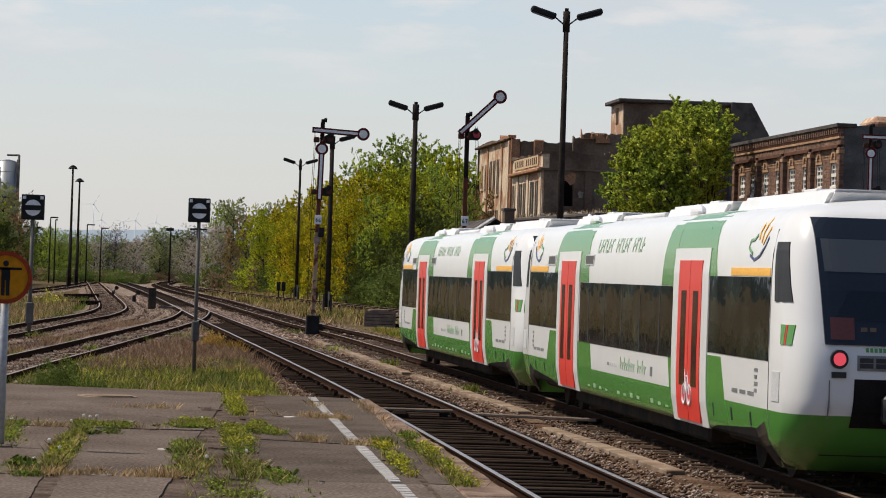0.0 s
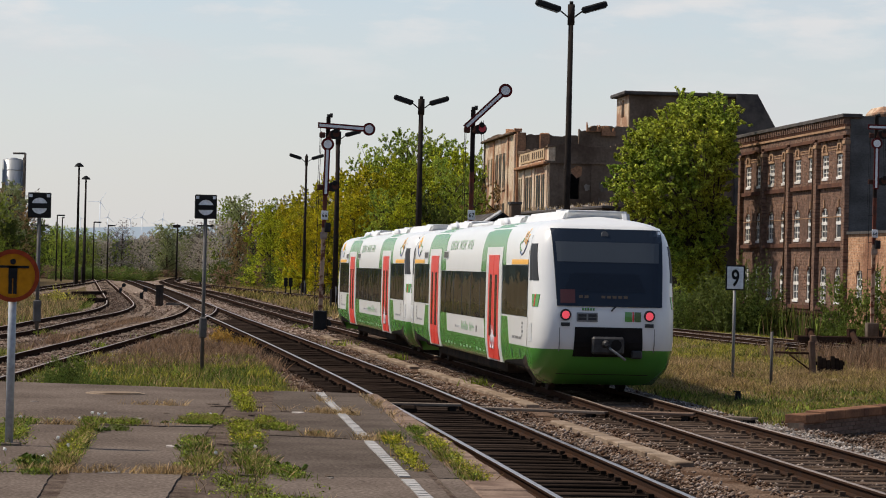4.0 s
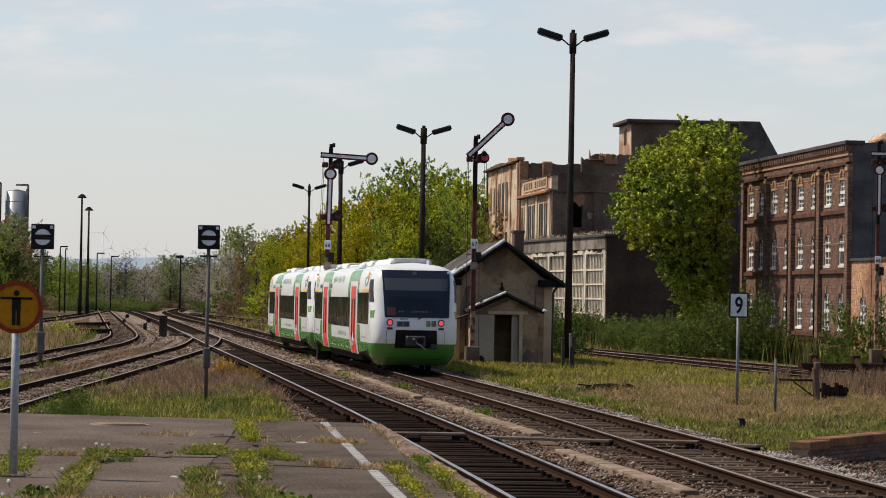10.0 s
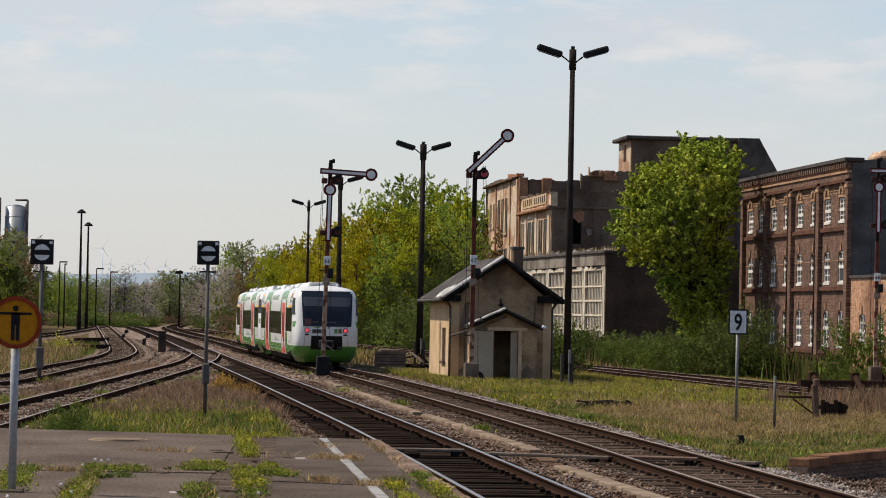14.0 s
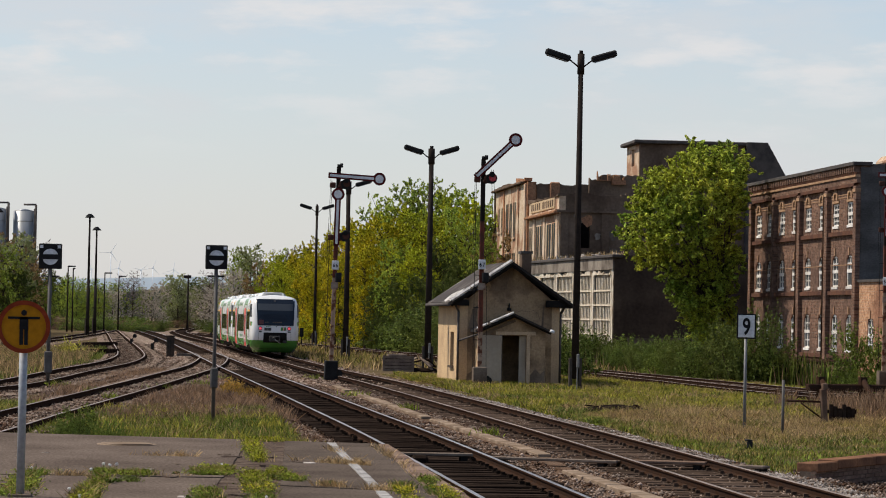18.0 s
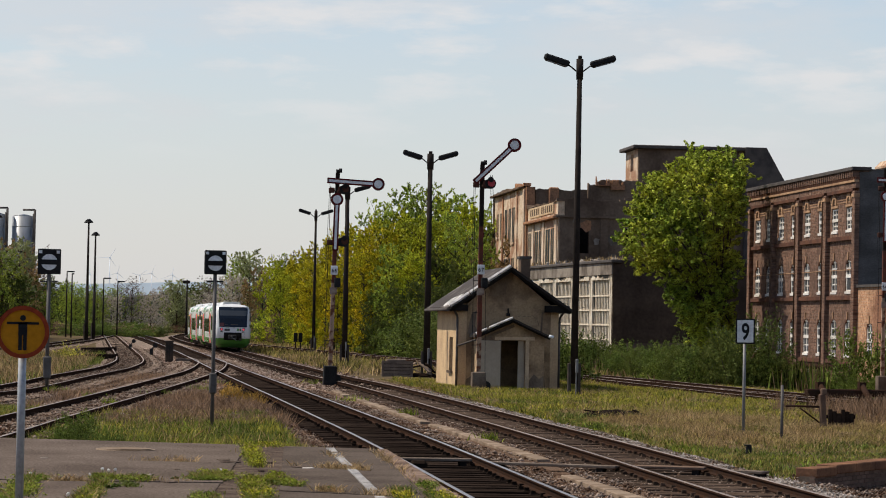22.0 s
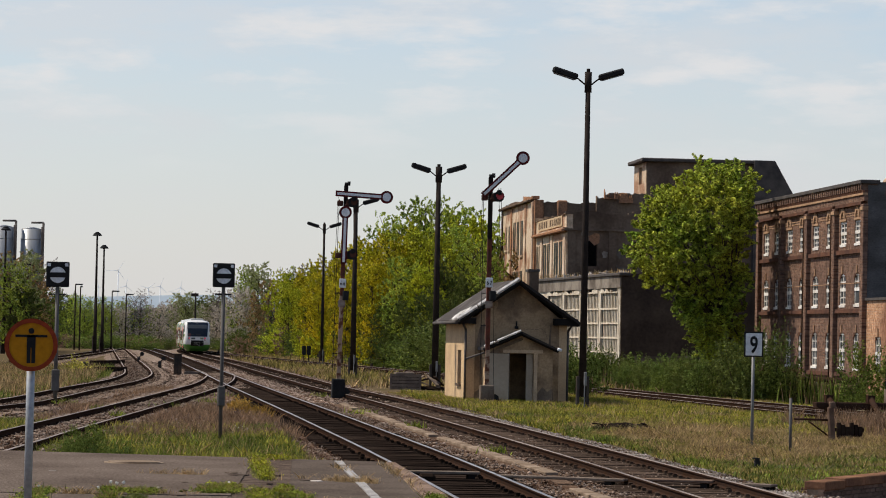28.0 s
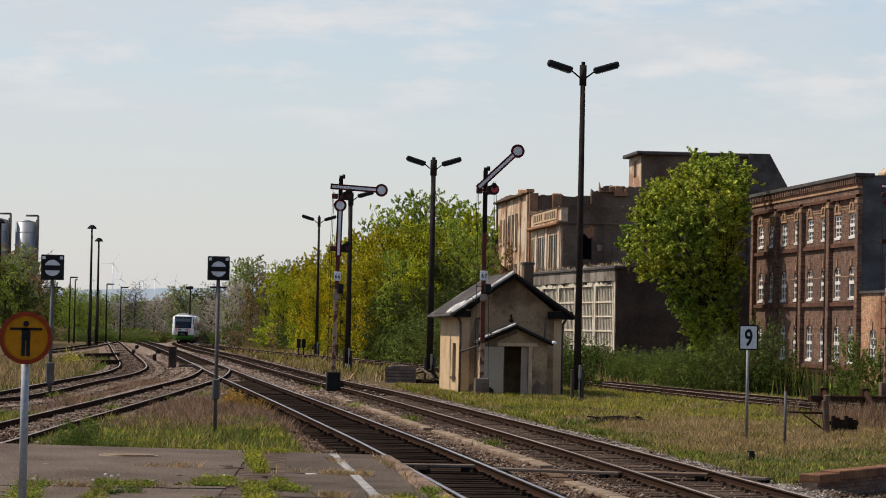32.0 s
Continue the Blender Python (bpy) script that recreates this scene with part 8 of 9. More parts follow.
def maple():
    """The large full maple before the factory: limbs fanning up from the trunk, leafy right down to the ground."""
    rng = random.Random(31)
    t = thing("tree", "large full maple in bright spring leaf before the factory", "tree", (30.2, 167, -0.24))
    bm = bmesh.new()
    fork = Vector((2.3, 0, 2.6))
    rod(bm, (2.5, 0, -1.6), fork, 0.36, 0.27, 10)
    heights = [-0.8, 1.1, 2.5, 3.8, 5.0, 5.6, 6.3, 7.1, 8.9, 10.2, 10.8, 11.4]
    west = [0.6, 0.4, -0.2, -1.0, -1.4, -2.4, -3.4, -3.6, -2.6, -1.4, -0.5, 0.5]
    east = [3.6, 3.5, 3.5, 3.5, 3.6, 3.7, 3.7, 3.8, 3.9, 4.2, 3.8, 2.9]
    blobs = []
    for i in range(400):
        z = 11.2 * rng.random() ** 0.8 - 0.3
        lo, hi = float(np.interp(z, heights, west)), float(np.interp(z, heights, east))
        c, r = (lo + hi) / 2, (hi - lo) / 2
        a = rng.uniform(0, 6.28)
        q = rng.uniform(0.25, 1.0) ** 0.5
        s = rng.choice((0.22, 0.3, 0.4, 0.62))
        tip = Vector((c + math.cos(a) * (r - s * 0.7 - 0.35) * q, math.sin(a) * max(1.6, r * 0.9 - s * 0.5) * q, z))
        blobs.append((*tip, s, s, s * rng.uniform(0.8, 1.5)))
        if i % 4 == 0 and z > 2.4:
            mid = fork.lerp(tip, 0.5) + Vector((0, 0, 0.5))
            rod(bm, fork, mid, 0.085, 0.05, 5, False)
            rod(bm, mid, tip, 0.05, 0.014, 5, False)
    for i in range(26):
        a = rng.uniform(-0.5, 1.0)
        s = rng.uniform(0.16, 0.28)
        x = rng.uniform(-1.8, 4.2)
        blobs.append((x, rng.uniform(-1.5, 1.5), -0.25 + float(np.interp(x, [-1.6, 0.0, 1.5, 2.9, 4.2], [9.9, 11.0, 11.5, 11.3, 10.3])) + a * 0.25, s, s, s * 1.8))
    part("trunk", bm, M["trunk"], t)
    v, f = leaf_cloud(blobs, 125000, 0.088, 31, 0.8)
    quads("crown", v, f, LEAF["maple"], t)
    t.scale = (1.099, 1.099, 1.099)
    return t


maple()
for src, _ in KIND.values():
    for c in list(src.children_recursive):
        bpy.data.objects.remove(c)
    bpy.data.objects.remove(src)


def scatter(n, x0, x1, y0, y1, seed, keep=None):
    rng = np.random.RandomState(seed)
    p = np.stack([rng.uniform(x0, x1, n), rng.uniform(y0, y1, n)], 1)
    if keep is not None:
        p = p[keep(p)]
    return p


def clear_of(lines, d):
    """Keeps points that lie off the given tracks."""
    def keep(p):
        ok = np.ones(len(p), bool)
        for line in lines:
            xy, _ = spline(line, 1.0)
            cx = np.interp(p[:, 1], xy[:, 1], xy[:, 0])
            ok &= np.abs(p[:, 0] - cx) > d
        return ok
    return keep


def clumped(p, seed, scale, cut):
    """Thins points to uneven tufts."""
    v = np.array([noise.noise((a * scale, b * scale * 0.6, seed)) for a, b in p])
    return p[v > cut]


def on_ground(p, lift=0.0):
    z = turf_z(p[:, 0], p[:, 1])
    return np.concatenate([p, (z + lift - 0.03)[:, None]], 1)


def meadow(name, p, h0, h1, w, mat, seed, label, lean=0.35, z=None):
    rng = np.random.RandomState(seed)
    q = on_ground(p) if z is None else np.concatenate([p, np.full((len(p), 1), z)], 1)
    return strew(name, q, rng.uniform(h0, h1, len(p)), w, mat, seed, lean, label)


off_tracks = clear_of([TRACK_B, TRACK_G, TRACK_F], 1.75)


def off(p):
    return off_tracks(p) & ((p[:, 0] < 11.0) | (p[:, 1] > 50.4 + (p[:, 0] - 10.95) * 1.496))


def near_verge(p):
    """The lush strip along the track and before the old platform wall."""
    p = p + np.random.RandomState(len(p)).normal(0, 1, p.shape) * [0.5, 2.2]
    return (p[:, 1] < 65.0 + 1.6 * np.sin(p[:, 0] * 1.3)) | (p[:, 0] < 11.9 + 0.022 * (p[:, 1] - 62) + 0.4 * np.sin(p[:, 1] * 0.8))


def straw_belt(p):
    """The dry belt across the middle of the meadow."""
    q = p + np.random.RandomState(len(p) + 1).normal(0, 1, p.shape) * [0.5, 3.0]
    p, raw = q, p
    edge = 84 + 3 * np.sin(p[:, 0] * 0.9) + 0.35 * (p[:, 0] - 14)
    return ~near_verge(raw) & (p[:, 1] < edge)


field = scatter(230000, 10.8, 26, 50, 135, 1, off)
meadow("grass_field", clumped(field, 1, 0.7, -0.35), 0.02, 0.11, 0.010, LEAF["grass"], 1, "green and yellow rough grass beside the track")
lush = scatter(120000, 10.9, 24, 50, 112, 3, off)
lush = lush[near_verge(lush)]
meadow("grass_verge", clumped(lush, 12, 0.9, -0.08), 0.03, 0.15, 0.007, LEAF["lush"], 3, "lush green grass along the verge", 0.45)
meadow("weed_verge", clumped(lush[::3], 23, 1.2, 0.05), 0.03, 0.13, 0.020, LEAF["weed"], 44, "leafy weeds along the verge", 0.8)
meadow("dark_verge", clumped(lush[1::3], 29, 1.3, 0.08), 0.03, 0.13, 0.016, LEAF["dark"], 45, "dark green tufts along the verge", 0.6)
dryp = scatter(260000, 11.5, 26, 60, 100, 2, off)
belt = dryp[straw_belt(dryp)]
meadow("dry_grass", clumped(belt, 7, 0.7, -0.14), 0.03, 0.22, 0.0042, LEAF["dry"], 2, "straw-coloured dry grass standing in the meadow", 0.55)
meadow("straw_tussock", clumped(belt[::3], 19, 1.1, 0.28), 0.10, 0.34, 0.0045, LEAF["dry"], 43, "tall straw-coloured tussocks in the meadow", 0.5)
meadow("pale_straw", clumped(belt[1::3], 33, 0.9, 0.2), 0.02, 0.10, 0.008, LEAF["palestraw"], 47, "pale flattened straw in the meadow", 0.9)
meadow("brown_grass", clumped(belt[2::3], 35, 0.9, 0.22), 0.04, 0.20, 0.006, LEAF["straw"], 48, "reddish-brown dead grass in the meadow", 0.6)
meadow("green_tussock", clumped(belt[::2], 15, 0.8, 0.02), 0.04, 0.20, 0.008, LEAF["grass"], 41, "green tufts between the straw", 0.5)
back = scatter(150000, 11.0, 27, 80, 130, 42, off)
back = back[~straw_belt(back)]
meadow("yellow_tussock", clumped(back, 17, 0.45, -0.15), 0.05, 0.22, 0.011, LEAF["rape"], 42, "bright yellow-green grass at the back of the meadow", 0.45)
meadow("grass_far_field", clumped(back[::2], 3, 0.8, -0.05), 0.05, 0.22, 0.010, LEAF["lush"], 4, "green grass before the signal house", 0.5)
meadow("dry_far_field", clumped(back[1::3], 37, 0.6, 0.12), 0.06, 0.28, 0.010, LEAF["dry"], 46, "patches of dry grass before the signal house", 0.5)
mid = clear_of([TRACK_A, TRACK_D, TRACK_E], 1.35)
by_siding, by_main = clear_of([TRACK_D, TRACK_E], 0.85), clear_of([TRACK_A], 1.5)
isle = scatter(190000, -7.5, 3.4, 51, 82, 5, lambda p: by_siding(p) & by_main(p))
isle = isle[isle[:, 1] > plat_end(isle[:, 0]) + 0.3]
meadow("grass_island", clumped(isle[::2], 5, 0.9, -0.2), 0.04, 0.26, 0.005, LEAF["lush"], 5, "green grass at the end of the platform", 0.4)
meadow("yellow_island", clumped(isle[1::4], 14, 0.8, 0.2), 0.05, 0.30, 0.010, LEAF["rape"], 15, "yellow-green weeds at the end of the platform", 0.35)
meadow("weed_island", clumped(isle[3::8], 9, 1.1, 0.0), 0.04, 0.20, 0.020, LEAF["weed"], 6, "leafy weeds at the end of the platform", 0.7)
meadow("dry_island", clumped(isle[5::14], 11, 1.3, 0.05), 0.08, 0.40, 0.004, LEAF["dry"], 16, "dry stalks at the end of the platform", 0.4)
meadow("brown_stalks", clumped(scatter(60000, -3, 4.0, 71, 135, 7, mid), 2, 0.5, -0.15), 0.06, 0.38, 0.008, LEAF["straw"], 7, "red-brown dead stalks between the tracks", 0.45)
meadow("pink_stalks", clumped(scatter(40000, -3, 4.0, 73, 150, 17, mid), 22, 0.9, 0.1), 0.04, 0.26, 0.012, LEAF["heath"], 18, "dull purple-brown stalks between the tracks", 0.6)
meadow("dry_fringe", scatter(9000, -7.5, 3.4, 50.3, 53.4, 8, lambda p: mid(p) & (p[:, 1] > plat_end(p[:, 0]) + 0.15)), 0.06, 0.30, 0.009, LEAF["dry"], 8, "dry grass along the platform's end", 0.55)
meadow("grass_left", clumped(scatter(50000, -16, -2, 92, 200, 9, mid), 4, 0.2, -0.1), 0.10, 0.45, 0.014, LEAF["lush"], 9, "green grass beside the siding")
meadow("dry_left", clumped(scatter(40000, -16, -2.5, 96, 190, 10, mid), 6, 0.3, 0.0), 0.15, 0.65, 0.013, LEAF["dry"], 10, "dry reddish grass beside the siding", 0.3)
meadow("grass_wood_edge", clumped(scatter(22000, 8, 26, 150, 330, 11, clear_of([TRACK_B, TRACK_F, TRACK_G], 1.9)), 8, 0.15, -0.1), 0.15, 0.5, 0.035, LEAF["grass"], 11, "green grass along the wood's edge")
meadow("dry_wood_edge", clumped(scatter(12000, 8, 26, 140, 330, 12, clear_of([TRACK_B, TRACK_F, TRACK_G], 1.9)), 3, 0.15, 0.0), 0.15, 0.5, 0.03, LEAF["dry"], 12, "dry grass along the wood's edge")
meadow("stalk_clump", clumped(scatter(9000, 19.6, 25.5, 77, 92, 13), 31, 0.7, -0.1), 0.15, 0.75, 0.009, LEAF["straw"], 13, "tall dead stalks round the buffer stop", 0.3)
meadow("rusty_weeds", scatter(700, 3.0, 3.9, 90, 104, 14, clear_of([TRACK_A], 0.95)), 0.05, 0.34, 0.011, LEAF["rusty"], 14, "orange-brown weeds by the rail", 0.5)


def mounds(name, p, n, h, r, size, mat, z, seed, label, rough=1.0):
    """Mounds of small leaves round the given points, n leaves for each."""
    rng = np.random.RandomState(seed)
    p = np.repeat(p, n, 0) + rng.normal(0, r, (len(p) * n, 2))
    k = len(p)
    mound = np.array([0.35 + 0.9 * abs(noise.noise((a * 4.0, b * 1.5, 2.0))) for a, b in p])
    c = np.stack([p[:, 0], p[:, 1], z + h * mound * rng.uniform(0.0, 1.0, k) ** 0.7], 1)
    u = rng.normal(size=(k, 3)) * [1, 1, 0.55 * rough]
    u /= np.linalg.norm(u, axis=1)[:, None]
    w = np.cross(u, rng.normal(0, 0.5, (k, 3)) + [0, 0, 1])
    w /= np.linalg.norm(w, axis=1)[:, None]
    q = (size * rng.uniform(0.5, 1.5, k))[:, None]
    lift = np.array([0, 0, 0.003])
    v = np.stack([c - u * q, c - w * q * 0.45 + lift, c + u * q, c + w * q * 0.45 + lift], 1).reshape(-1, 3)
    ob = quads(name, v, np.arange(4 * k).reshape(-1, 4), mat, kind="stuff")
    return tagged(ob, label, "weeds", kind="stuff")


def island_weeds():
    """Leafy clumps, orange shrubs and pale flowers in the grass at the platform's end."""
    rng = np.random.RandomState(71)
    def clumps(rows, n=46):
        return np.concatenate([np.array((x, y)) + rng.normal(0, 1, (n, 2)) * (w, 2.2 * w) for x, y, w in rows])
    mounds("island_leafy_weeds", clumps([(-1.08, 69.5, 0.13), (-1.05, 70.6, 0.10), (-1.6, 68.4, 0.16), (-1.9, 67.6, 0.15), (-0.75, 68.3, 0.14), (-0.45, 67.6, 0.10), (-1.3, 67.4, 0.14), (2.2, 72.0, 0.14), (2.6, 73.0, 0.12), (0.7, 68.6, 0.10), (1.2, 67.4, 0.10), (2.0, 67.2, 0.1)], 60), 7, 0.30, 0.03, 0.026, LEAF["weed"], -0.27, 72, "leafy green weeds at the end of the platform")
    mounds("island_sapling", clumps([(-1.08, 70.4, 0.07)], 60), 6, 0.62, 0.04, 0.030, LEAF["weed"], -0.25, 73, "small leafy sapling at the end of the platform")
    mounds("orange_shrub", clumps([(2.98, 99.2, 0.13), (3.12, 100.4, 0.10), (2.85, 98.4, 0.08), (3.3, 99.8, 0.07)], 50), 6, 0.62, 0.05, 0.036, LEAF["rusty"], -0.25, 74, "low orange-yellow shrub by the rail", 1.6)
    mounds("siding_shrub", clumps([(-3.75, 173, 0.35), (-4.3, 175, 0.3)], 50), 6, 1.5, 0.12, 0.075, LEAF["rape"], -0.3, 75, "yellow-green shrub beside the siding", 1.6)
    mounds("island_flowers", clumps([(0.9, 78.0, 0.5), (2.35, 72.6, 0.12), (0.4, 73.0, 0.5)], 26), 1, 0.34, 0.04, 0.013, LEAF["clock"], -0.05, 76, "small white flowers in the grass", 1.6)
    mounds("island_yellow_flowers", clumps([(2.9, 73.6, 0.13), (1.0, 68.6, 0.3), (3.05, 70.0, 0.12)], 50), 4, 0.30, 0.03, 0.020, LEAF["gold"], -0.25, 77, "yellow-green flowering weeds at the end of the platform", 1.4)


island_weeds()


def tufts():
    """Single tufts of weeds on the ballast and beside the posts."""
    rng = np.random.RandomState(51)
    spots = ((7.78, 66.0), (7.55, 83.5), (11.3, 61.0), (11.45, 74.0), (11.2, 88.0), (-3.2, 101.5), (-2.7, 103.4), (-1.4, 96.0), (-6.2, 92.0), (2.3, 108.0), (3.0, 118.0), (7.1, 121.0), (-0.8, 88.5), (0.9, 100.5), (7.0, 97.0), (12.0, 69.0))
    p = np.concatenate([np.array(s) + rng.normal(0, 0.13 if s[1] < 90 else 0.22, (70, 2)) for s in spots])
    q = np.concatenate([p, np.full((len(p), 1), -0.2)], 1)
    strew("ballast_weeds", q, rng.uniform(0.06, 0.26, len(p)), 0.014, LEAF["weed"], 51, 0.5, "small green weeds on the ballast")


tufts()


def weeds():
    """Weeds in the joints of the platform: leafy clumps, grass, straw and dandelion clocks."""
    rng = np.random.RandomState(17)

    def along(rows):
        """Points strewn along lines (from, to, number, spread across, spread along)."""
        out = []
        for a, b, n, s in rows:
            a, b = np.array(a), np.array(b)
            u = rng.uniform(0, 1, (n, 1))
            c = a + (b - a) * u
            out.append(c + rng.normal(0, 1, (n, 2)) * [s * 0.72, s * 2.2])
        out = np.concatenate(out)
        lump = np.array([noise.noise((p * 3.1, q * 1.1, 4.0)) for p, q in out])
        return out[lump > -0.12 + 0.2 * rng.normal(size=len(out))]

    def blades(name, p, h0, h1, w, mat, seed, label, lean):
        meadow(name, p, h0, h1, w, mat, seed, label, lean, PLAT - 0.02)

    green = along([((-0.42, 38.6), (-0.60, 31.0), 700, 0.07), ((-0.45, 38.4), (0.12, 38.1), 700, 0.06), ((-1.25, 38.6), (-1.38, 33.5), 900, 0.12), ((0.80, 38.5), (1.16, 38.9), 900, 0.09),
                   ((0.80, 35.0), (0.72, 30.0), 700, 0.09), ((1.50, 37.9), (1.40, 33.4), 900, 0.08), ((1.72, 38.2), (2.20, 36.7), 700, 0.06), ((1.30, 31.5), (1.62, 29.0), 500, 0.10),
                   ((3.72, 38.6), (3.60, 36.5), 300, 0.05), ((3.55, 36.0), (3.42, 29.0), 500, 0.05), ((-0.95, 30.6), (-0.78, 29.2), 400, 0.07), ((0.9, 28.5), (1.6, 25), 400, 0.2), ((-2.6, 29.5), (-1.2, 29.3), 300, 0.1)])
    dark = along([((-0.42, 38.5), (0.10, 38.1), 600, 0.05), ((-1.25, 38.2), (-1.38, 33.5), 400, 0.12), ((1.75, 37.9), (2.35, 36.5), 600, 0.05), ((-0.1, 36.9), (0.0, 36.7), 120, 0.06), ((1.40, 34.2), (1.45, 29.2), 400, 0.09),
                  ((3.74, 38.4), (3.70, 37.6), 200, 0.04), ((-0.98, 30.2), (-0.86, 29.0), 300, 0.05), ((0.78, 34.0), (0.75, 31.0), 300, 0.07)])
    gold = along([((1.80, 48.6), (1.70, 42.0), 900, 0.07), ((1.48, 38.6), (1.40, 34.0), 600, 0.08), ((0.95, 38.9), (1.15, 39.3), 350, 0.08), ((3.14, 35.6), (2.98, 30.2), 380, 0.045), ((3.60, 36.0), (3.44, 29.0), 420, 0.05),
                  ((1.85, 39.4), (1.72, 37.8), 250, 0.06), ((-0.50, 36.0), (-0.62, 31.0), 260, 0.06), ((2.0, 49.0), (2.4, 48.7), 120, 0.08)])
    olive = along([((-0.45, 37.6), (-0.66, 29.5), 900, 0.055), ((0.85, 33.5), (0.80, 29.4), 500, 0.08), ((1.25, 32.0), (1.3, 29.3), 300, 0.08), ((3.16, 36.3), (3.30, 35.9), 150, 0.05), ((3.5, 34.0), (3.4, 29.0), 300, 0.05)])
    straw = along([((-1.0, 29.35), (0.60, 29.35), 900, 0.035), ((-1.1, 37.78), (-0.6, 37.78), 120, 0.02), ((-0.2, 43.3), (0.9, 43.1), 150, 0.03), ((2.2, 42.4), (3.2, 41.4), 380, 0.05), ((2.2, 36.3), (3.0, 35.5), 300, 0.03),
                   ((0.15, 38.0), (0.9, 38.0), 120, 0.02), ((-0.45, 37.0), (-0.62, 30.0), 450, 0.06), ((0.8, 33.0), (0.78, 29.4), 300, 0.07), ((1.35, 33.0), (1.4, 29.3), 300, 0.06), ((3.5, 35), (3.4, 29), 250, 0.04), ((2.9, 47.0), (3.2, 41.5), 120, 0.03), ((3.78, 47.5), (3.62, 38.5), 200, 0.03)])

    def rosettes(spots):
        """Flat dark rosettes of long arching leaves."""
        v = []
        for x, y, r in spots:
            for k in range(26):
                a, l = rng.uniform(0, 6.28), r * rng.uniform(0.5, 1.1)
                d, e = np.array([math.cos(a), math.sin(a), 0]), np.array([-math.sin(a), math.cos(a), 0]) * r * 0.13
                o, lift = np.array([x, y, PLAT]), np.array([0, 0, l * rng.uniform(0.15, 0.75)])
                v += [o - e * 0.3, o + e * 0.3, o + d * l * 0.6 + lift + e, o + d * l + lift * 0.7, o + d * l * 0.6 + lift - e]
        v = np.array(v)
        ob = quads("dandelion_rosettes", v, np.arange(len(v)).reshape(-1, 5), LEAF["rosette"], kind="stuff")
        tagged(ob, "dark green dandelion rosettes in the platform's cracks", "weeds", kind="stuff")

    def spread(p, n, r):
        return np.repeat(p, n, 0) + rng.normal(0, r, (len(p) * n, 2))

    mounds("platform_weeds", green, 7, 0.095, 0.04, 0.016, LEAF["weed"], PLAT, 26, "leafy green weeds in the platform's cracks")
    mounds("platform_dark_weeds", np.concatenate([dark, green[::3], gold[::5]]), 6, 0.06, 0.045, 0.017, LEAF["dark"], PLAT, 27, "low dark green weeds in the platform's cracks")
    mounds("platform_flowers", gold, 7, 0.14, 0.045, 0.014, LEAF["gold"], PLAT, 28, "yellow-green flowering weeds in the platform's cracks")
    rosettes([(-0.88, 30.4, 0.16), (-0.80, 29.9, 0.13), (-0.95, 30.0, 0.12), (-0.30, 36.2, 0.09), (-0.22, 36.4, 0.07), (-0.52, 34.0, 0.07), (1.62, 30.4, 0.11), (1.75, 30.0, 0.10), (1.40, 30.8, 0.09), (0.62, 33.2, 0.08), (1.95, 37.4, 0.07), (0.5, 38.4, 0.06), (3.62, 37.6, 0.09), (3.72, 38.1, 0.08), (0.05, 38.3, 0.06), (-1.3, 36.0, 0.09)])
    blades("platform_grass", spread(np.concatenate([olive, green[2::3], gold[2::4]]), 4, 0.045), 0.03, 0.13, 0.004, LEAF["weed"], 21, "tufts of grass in the platform's cracks", 0.5)
    blades("platform_straw", spread(np.concatenate([straw, green[1::4], gold[1::4], olive[::2]]), 3, 0.04), 0.02, 0.13, 0.004, LEAF["dry"], 24, "dry brown stalks in the platform's cracks", 0.7)
    clocks = [(-1.38, 40.2), (-0.36, 40.9), (-0.27, 40.7), (-0.44, 40.4), (-0.60, 40.1), (1.17, 41.4), (-0.77, 35.0), (-1.25, 30.3), (-0.86, 32.3), (-1.40, 36.0), (-0.62, 33.6), (0.98, 32.4), (1.5, 34.6), (-1.3, 33.0)]
    for k, (a, b) in enumerate((0.955 * a, 0.955 * b) for a, b in clocks):
        t = thing("dandelion_clock", "white dandelion clock on a thin stalk in the platform's weeds", "flower", (a, b, PLAT), group="dandelion clocks")
        h = 0.03 + 0.02 * (k % 4)
        part("stalk", rods(((0.02, 0, -0.04), (0, 0, h), 0.004), n=5), LEAF["weed"], t)
        bm = bmesh.new()
        bmesh.ops.create_icosphere(bm, subdivisions=2, radius=0.019, matrix=Matrix.Translation((0, 0, h + 0.02)))
        for v in bm.verts:
            v.co += Vector((rng.normal(), rng.normal(), rng.normal())) * 0.003
        part("seed_head", bm, LEAF["clock"], t)


weeds()


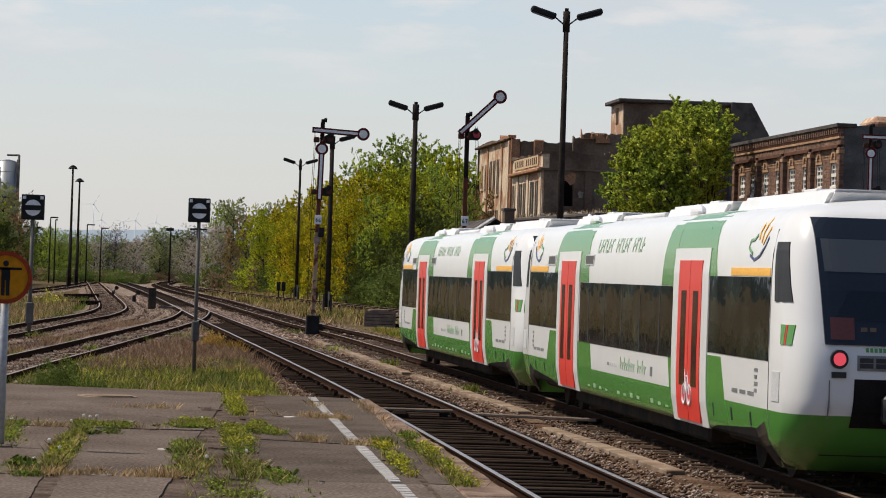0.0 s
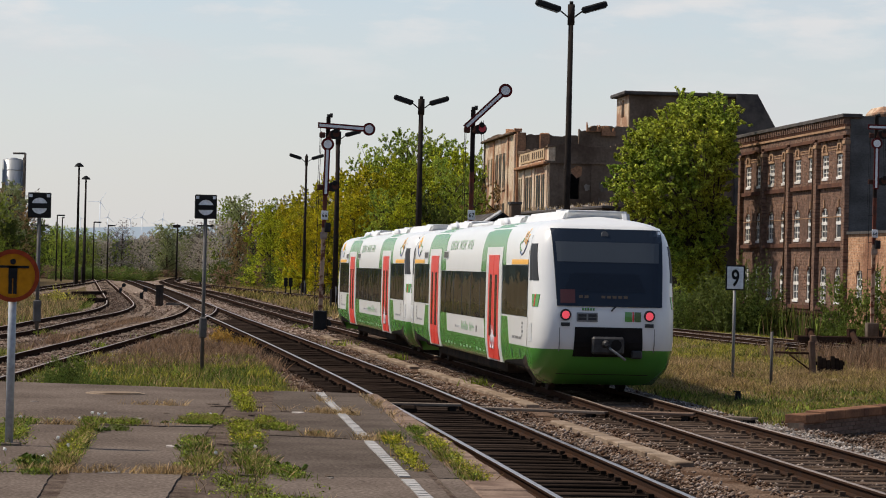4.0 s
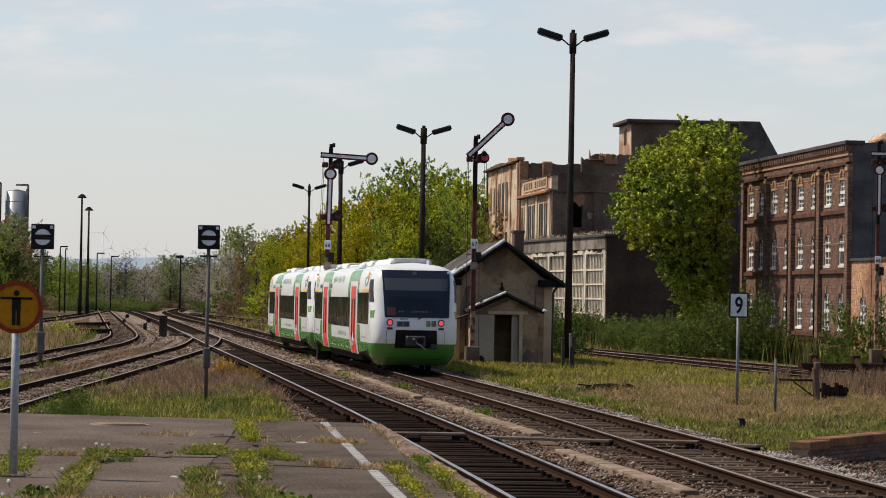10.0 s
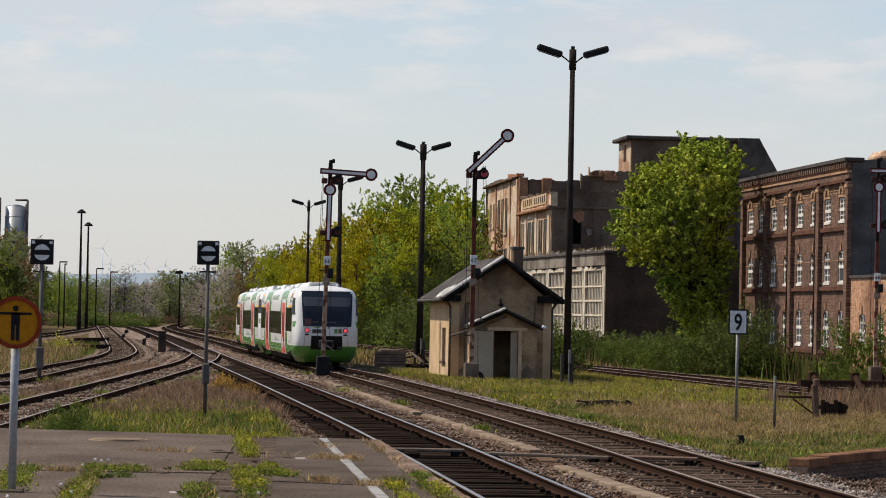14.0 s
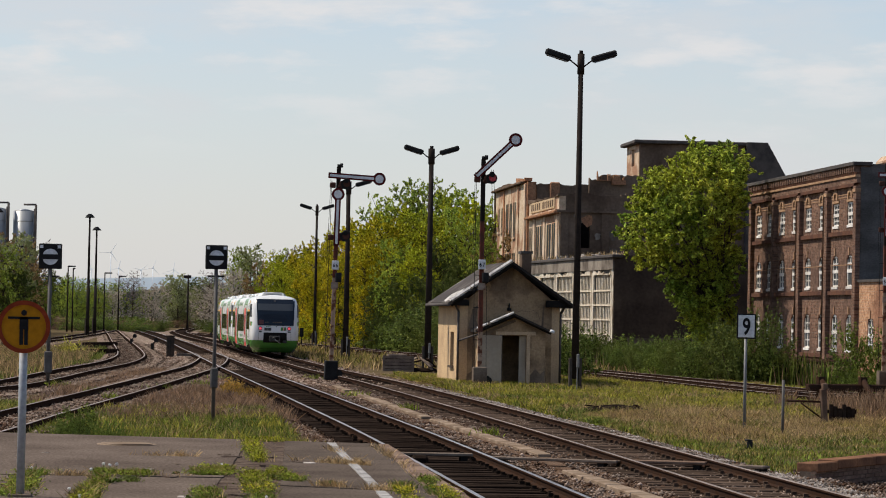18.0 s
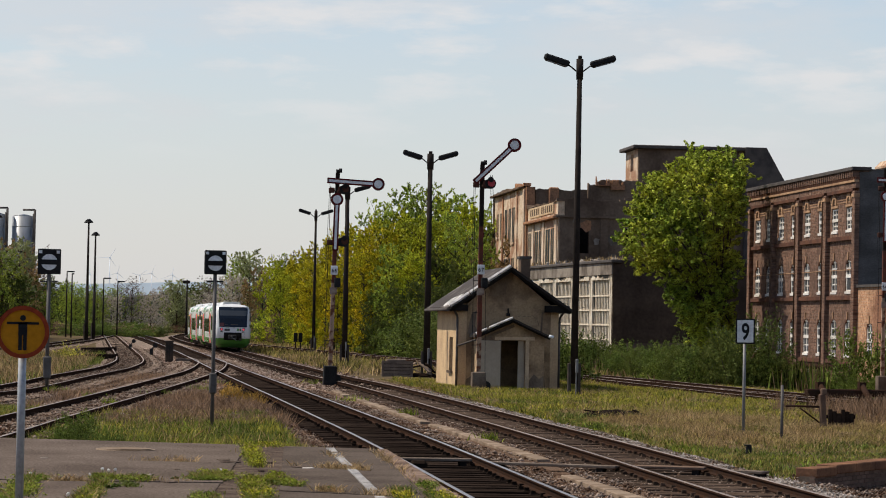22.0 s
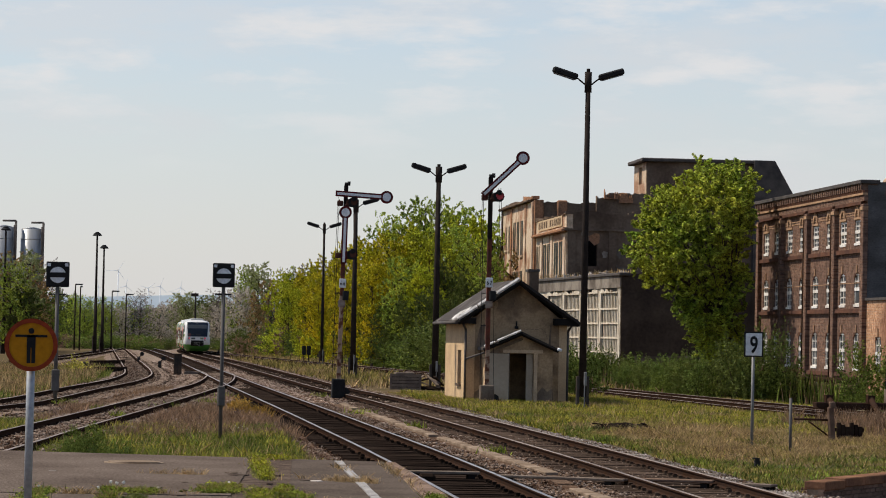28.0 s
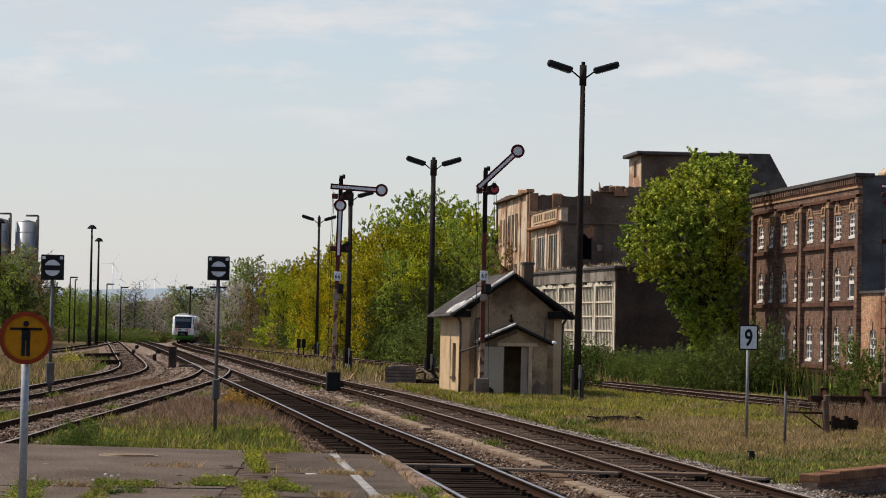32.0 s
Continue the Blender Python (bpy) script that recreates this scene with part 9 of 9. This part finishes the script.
def loose_stones():
    """Crushed stones strewn over the ballast, as one object for each bed."""
    rng = np.random.RandomState(31)
    base = np.array([(1, 0, 0), (-0.9, 0.2, 0.1), (0.1, 1, 0), (0, -0.9, -0.1), (0.1, 0.1, 0.7), (0, 0, -0.7)])
    tri = np.array([(0, 2, 4), (2, 1, 4), (1, 3, 4), (3, 0, 4), (2, 0, 5), (1, 2, 5), (3, 1, 5), (0, 3, 5)])
    for name, line, n, y0, y1, wide in (("loose_ballast", TRACK_A, 34000, 28, 130, 2.3), ("loose_ballast", TRACK_B, 46000, 28, 130, 2.6), ("loose_ballast", TRACK_D, 14000, 58, 170, 2.2), ("loose_ballast", TRACK_E, 22000, 88, 240, 2.6), ("loose_ballast", TRACK_A, 14000, 110, 250, 2.4), ("loose_ballast", TRACK_B, 14000, 110, 260, 2.6), ("shoulder_stones", TRACK_B, 16000, 40, 125, 0.42), ("wall_stones", TRACK_B, 7000, 42, 60, 1.6)):
        xy, d = spline(line, 0.5)
        y = y0 + (y1 - y0) * rng.uniform(0, 1, n) ** 1.5
        o = rng.uniform(-wide, wide, n) + (1.62 if name == "shoulder_stones" else 3.6 if name == "wall_stones" else 0.0)
        x = np.interp(y, xy[:, 1], xy[:, 0]) + o
        z = np.where(np.abs(o) < 1.28, -0.195 if line is TRACK_B else -0.145 if line in (TRACK_D, TRACK_E) else -0.19, np.where(np.abs(o) < 1.9, -0.18, np.where(o > 2.7, -0.39, -0.24))) + rng.uniform(-0.02, 0.02, n)
        bad = (np.abs(np.abs(o) - 0.75) < 0.09)
        if line is TRACK_A:
            bad |= ((x < 4.1) & (y < 50.5)) | ((np.abs(o) < 1.28))
        duct = np.interp(y, [40, 50.5, 56.4, 75, 76.5, 108.5], [7.55, 7.30, 7.70, 7.42, 7.36, 7.10])
        bad |= (np.abs(x - duct) < 0.15) & (y < 110)
        x, y, z = x[~bad], y[~bad], z[~bad]
        n = len(x)
        s = rng.uniform(0.012, 0.036, n) * (1.35 if line in (TRACK_D, TRACK_E) else 1.9 if y0 > 100 else 1.0)
        s = np.where(rng.uniform(0, 1, n) < 0.06, s * 1.8, s)
        a = rng.uniform(0, 6.28, n)
        c, si = np.cos(a), np.sin(a)
        p = base[None] * s[:, None, None] * rng.uniform(0.7, 1.3, (n, 6, 1))
        v = np.stack([p[..., 0] * c[:, None] - p[..., 1] * si[:, None] + x[:, None], p[..., 0] * si[:, None] + p[..., 1] * c[:, None] + y[:, None], p[..., 2] + z[:, None]], -1).reshape(-1, 3)
        f = (tri[None] + 6 * np.arange(n)[:, None, None]).reshape(-1, 3)
        ob = quads(name, v, f, M["greystone"] if name == "shoulder_stones" else M["stone"], kind="stuff")
        tagged(ob, "loose brown and grey crushed stones of the track bed", "stones", kind="stuff")


loose_stones()
near_sleepers()
low_wall()


def motions():
    """The two coupled railcars roll away along their track."""
    xy, d = spline(TRACK_B, 0.5)
    arc = np.r_[0, np.cumsum(np.linalg.norm(np.diff(xy, axis=0), axis=1))]
    when = [0, 0.5, 1, 2, 3, 3.5, 5.5, 6, 7, 8, 9, 10, 11, 12, 13, 14.5, 16.5, 18, 20, 22, 24, 25.5, 28, 30, 32]
    tail = [34.6, 37.4, 40.2, 45.8, 51.3, 54.2, 67.2, 70.3, 75.8, 81.2, 87.4, 95, 103, 111, 119, 132, 152.8, 171.3, 197.5, 225.3, 255, 277.5, 316, 351, 387]
    smooth, _ = spline(list(zip(when, tail)), 0.05)
    keys = sorted({0.0, 32.0} | {round(0.5 * i, 1) for i in range(65)})
    for car, ahead in ((TAIL_CAR, 12.25), (LEAD_CAR, 37.25)):
        rows = []
        for t in keys:
            y = float(np.interp(t, smooth[:, 0], smooth[:, 1]))
            s = np.interp(y, xy[:, 1], arc) + ahead
            a = [np.array([np.interp(s + k, arc, xy[:, 0]), np.interp(s + k, arc, xy[:, 1])]) for k in (-8.9, 8.9)]
            c, u = (a[0] + a[1]) / 2, a[1] - a[0]
            # the cars ride a little to the inner side of the curve
            c = c - np.array([np.interp(c[1] - ahead, [34, 46, 110, 165], [0.03, 0.14, 0.12, 0.0]), 0.0])
            rows.append((t, pose(c[0], c[1], 0, 0, 0, math.degrees(math.atan2(-u[0], u[1])))))
        walk(car, rows)


motions()
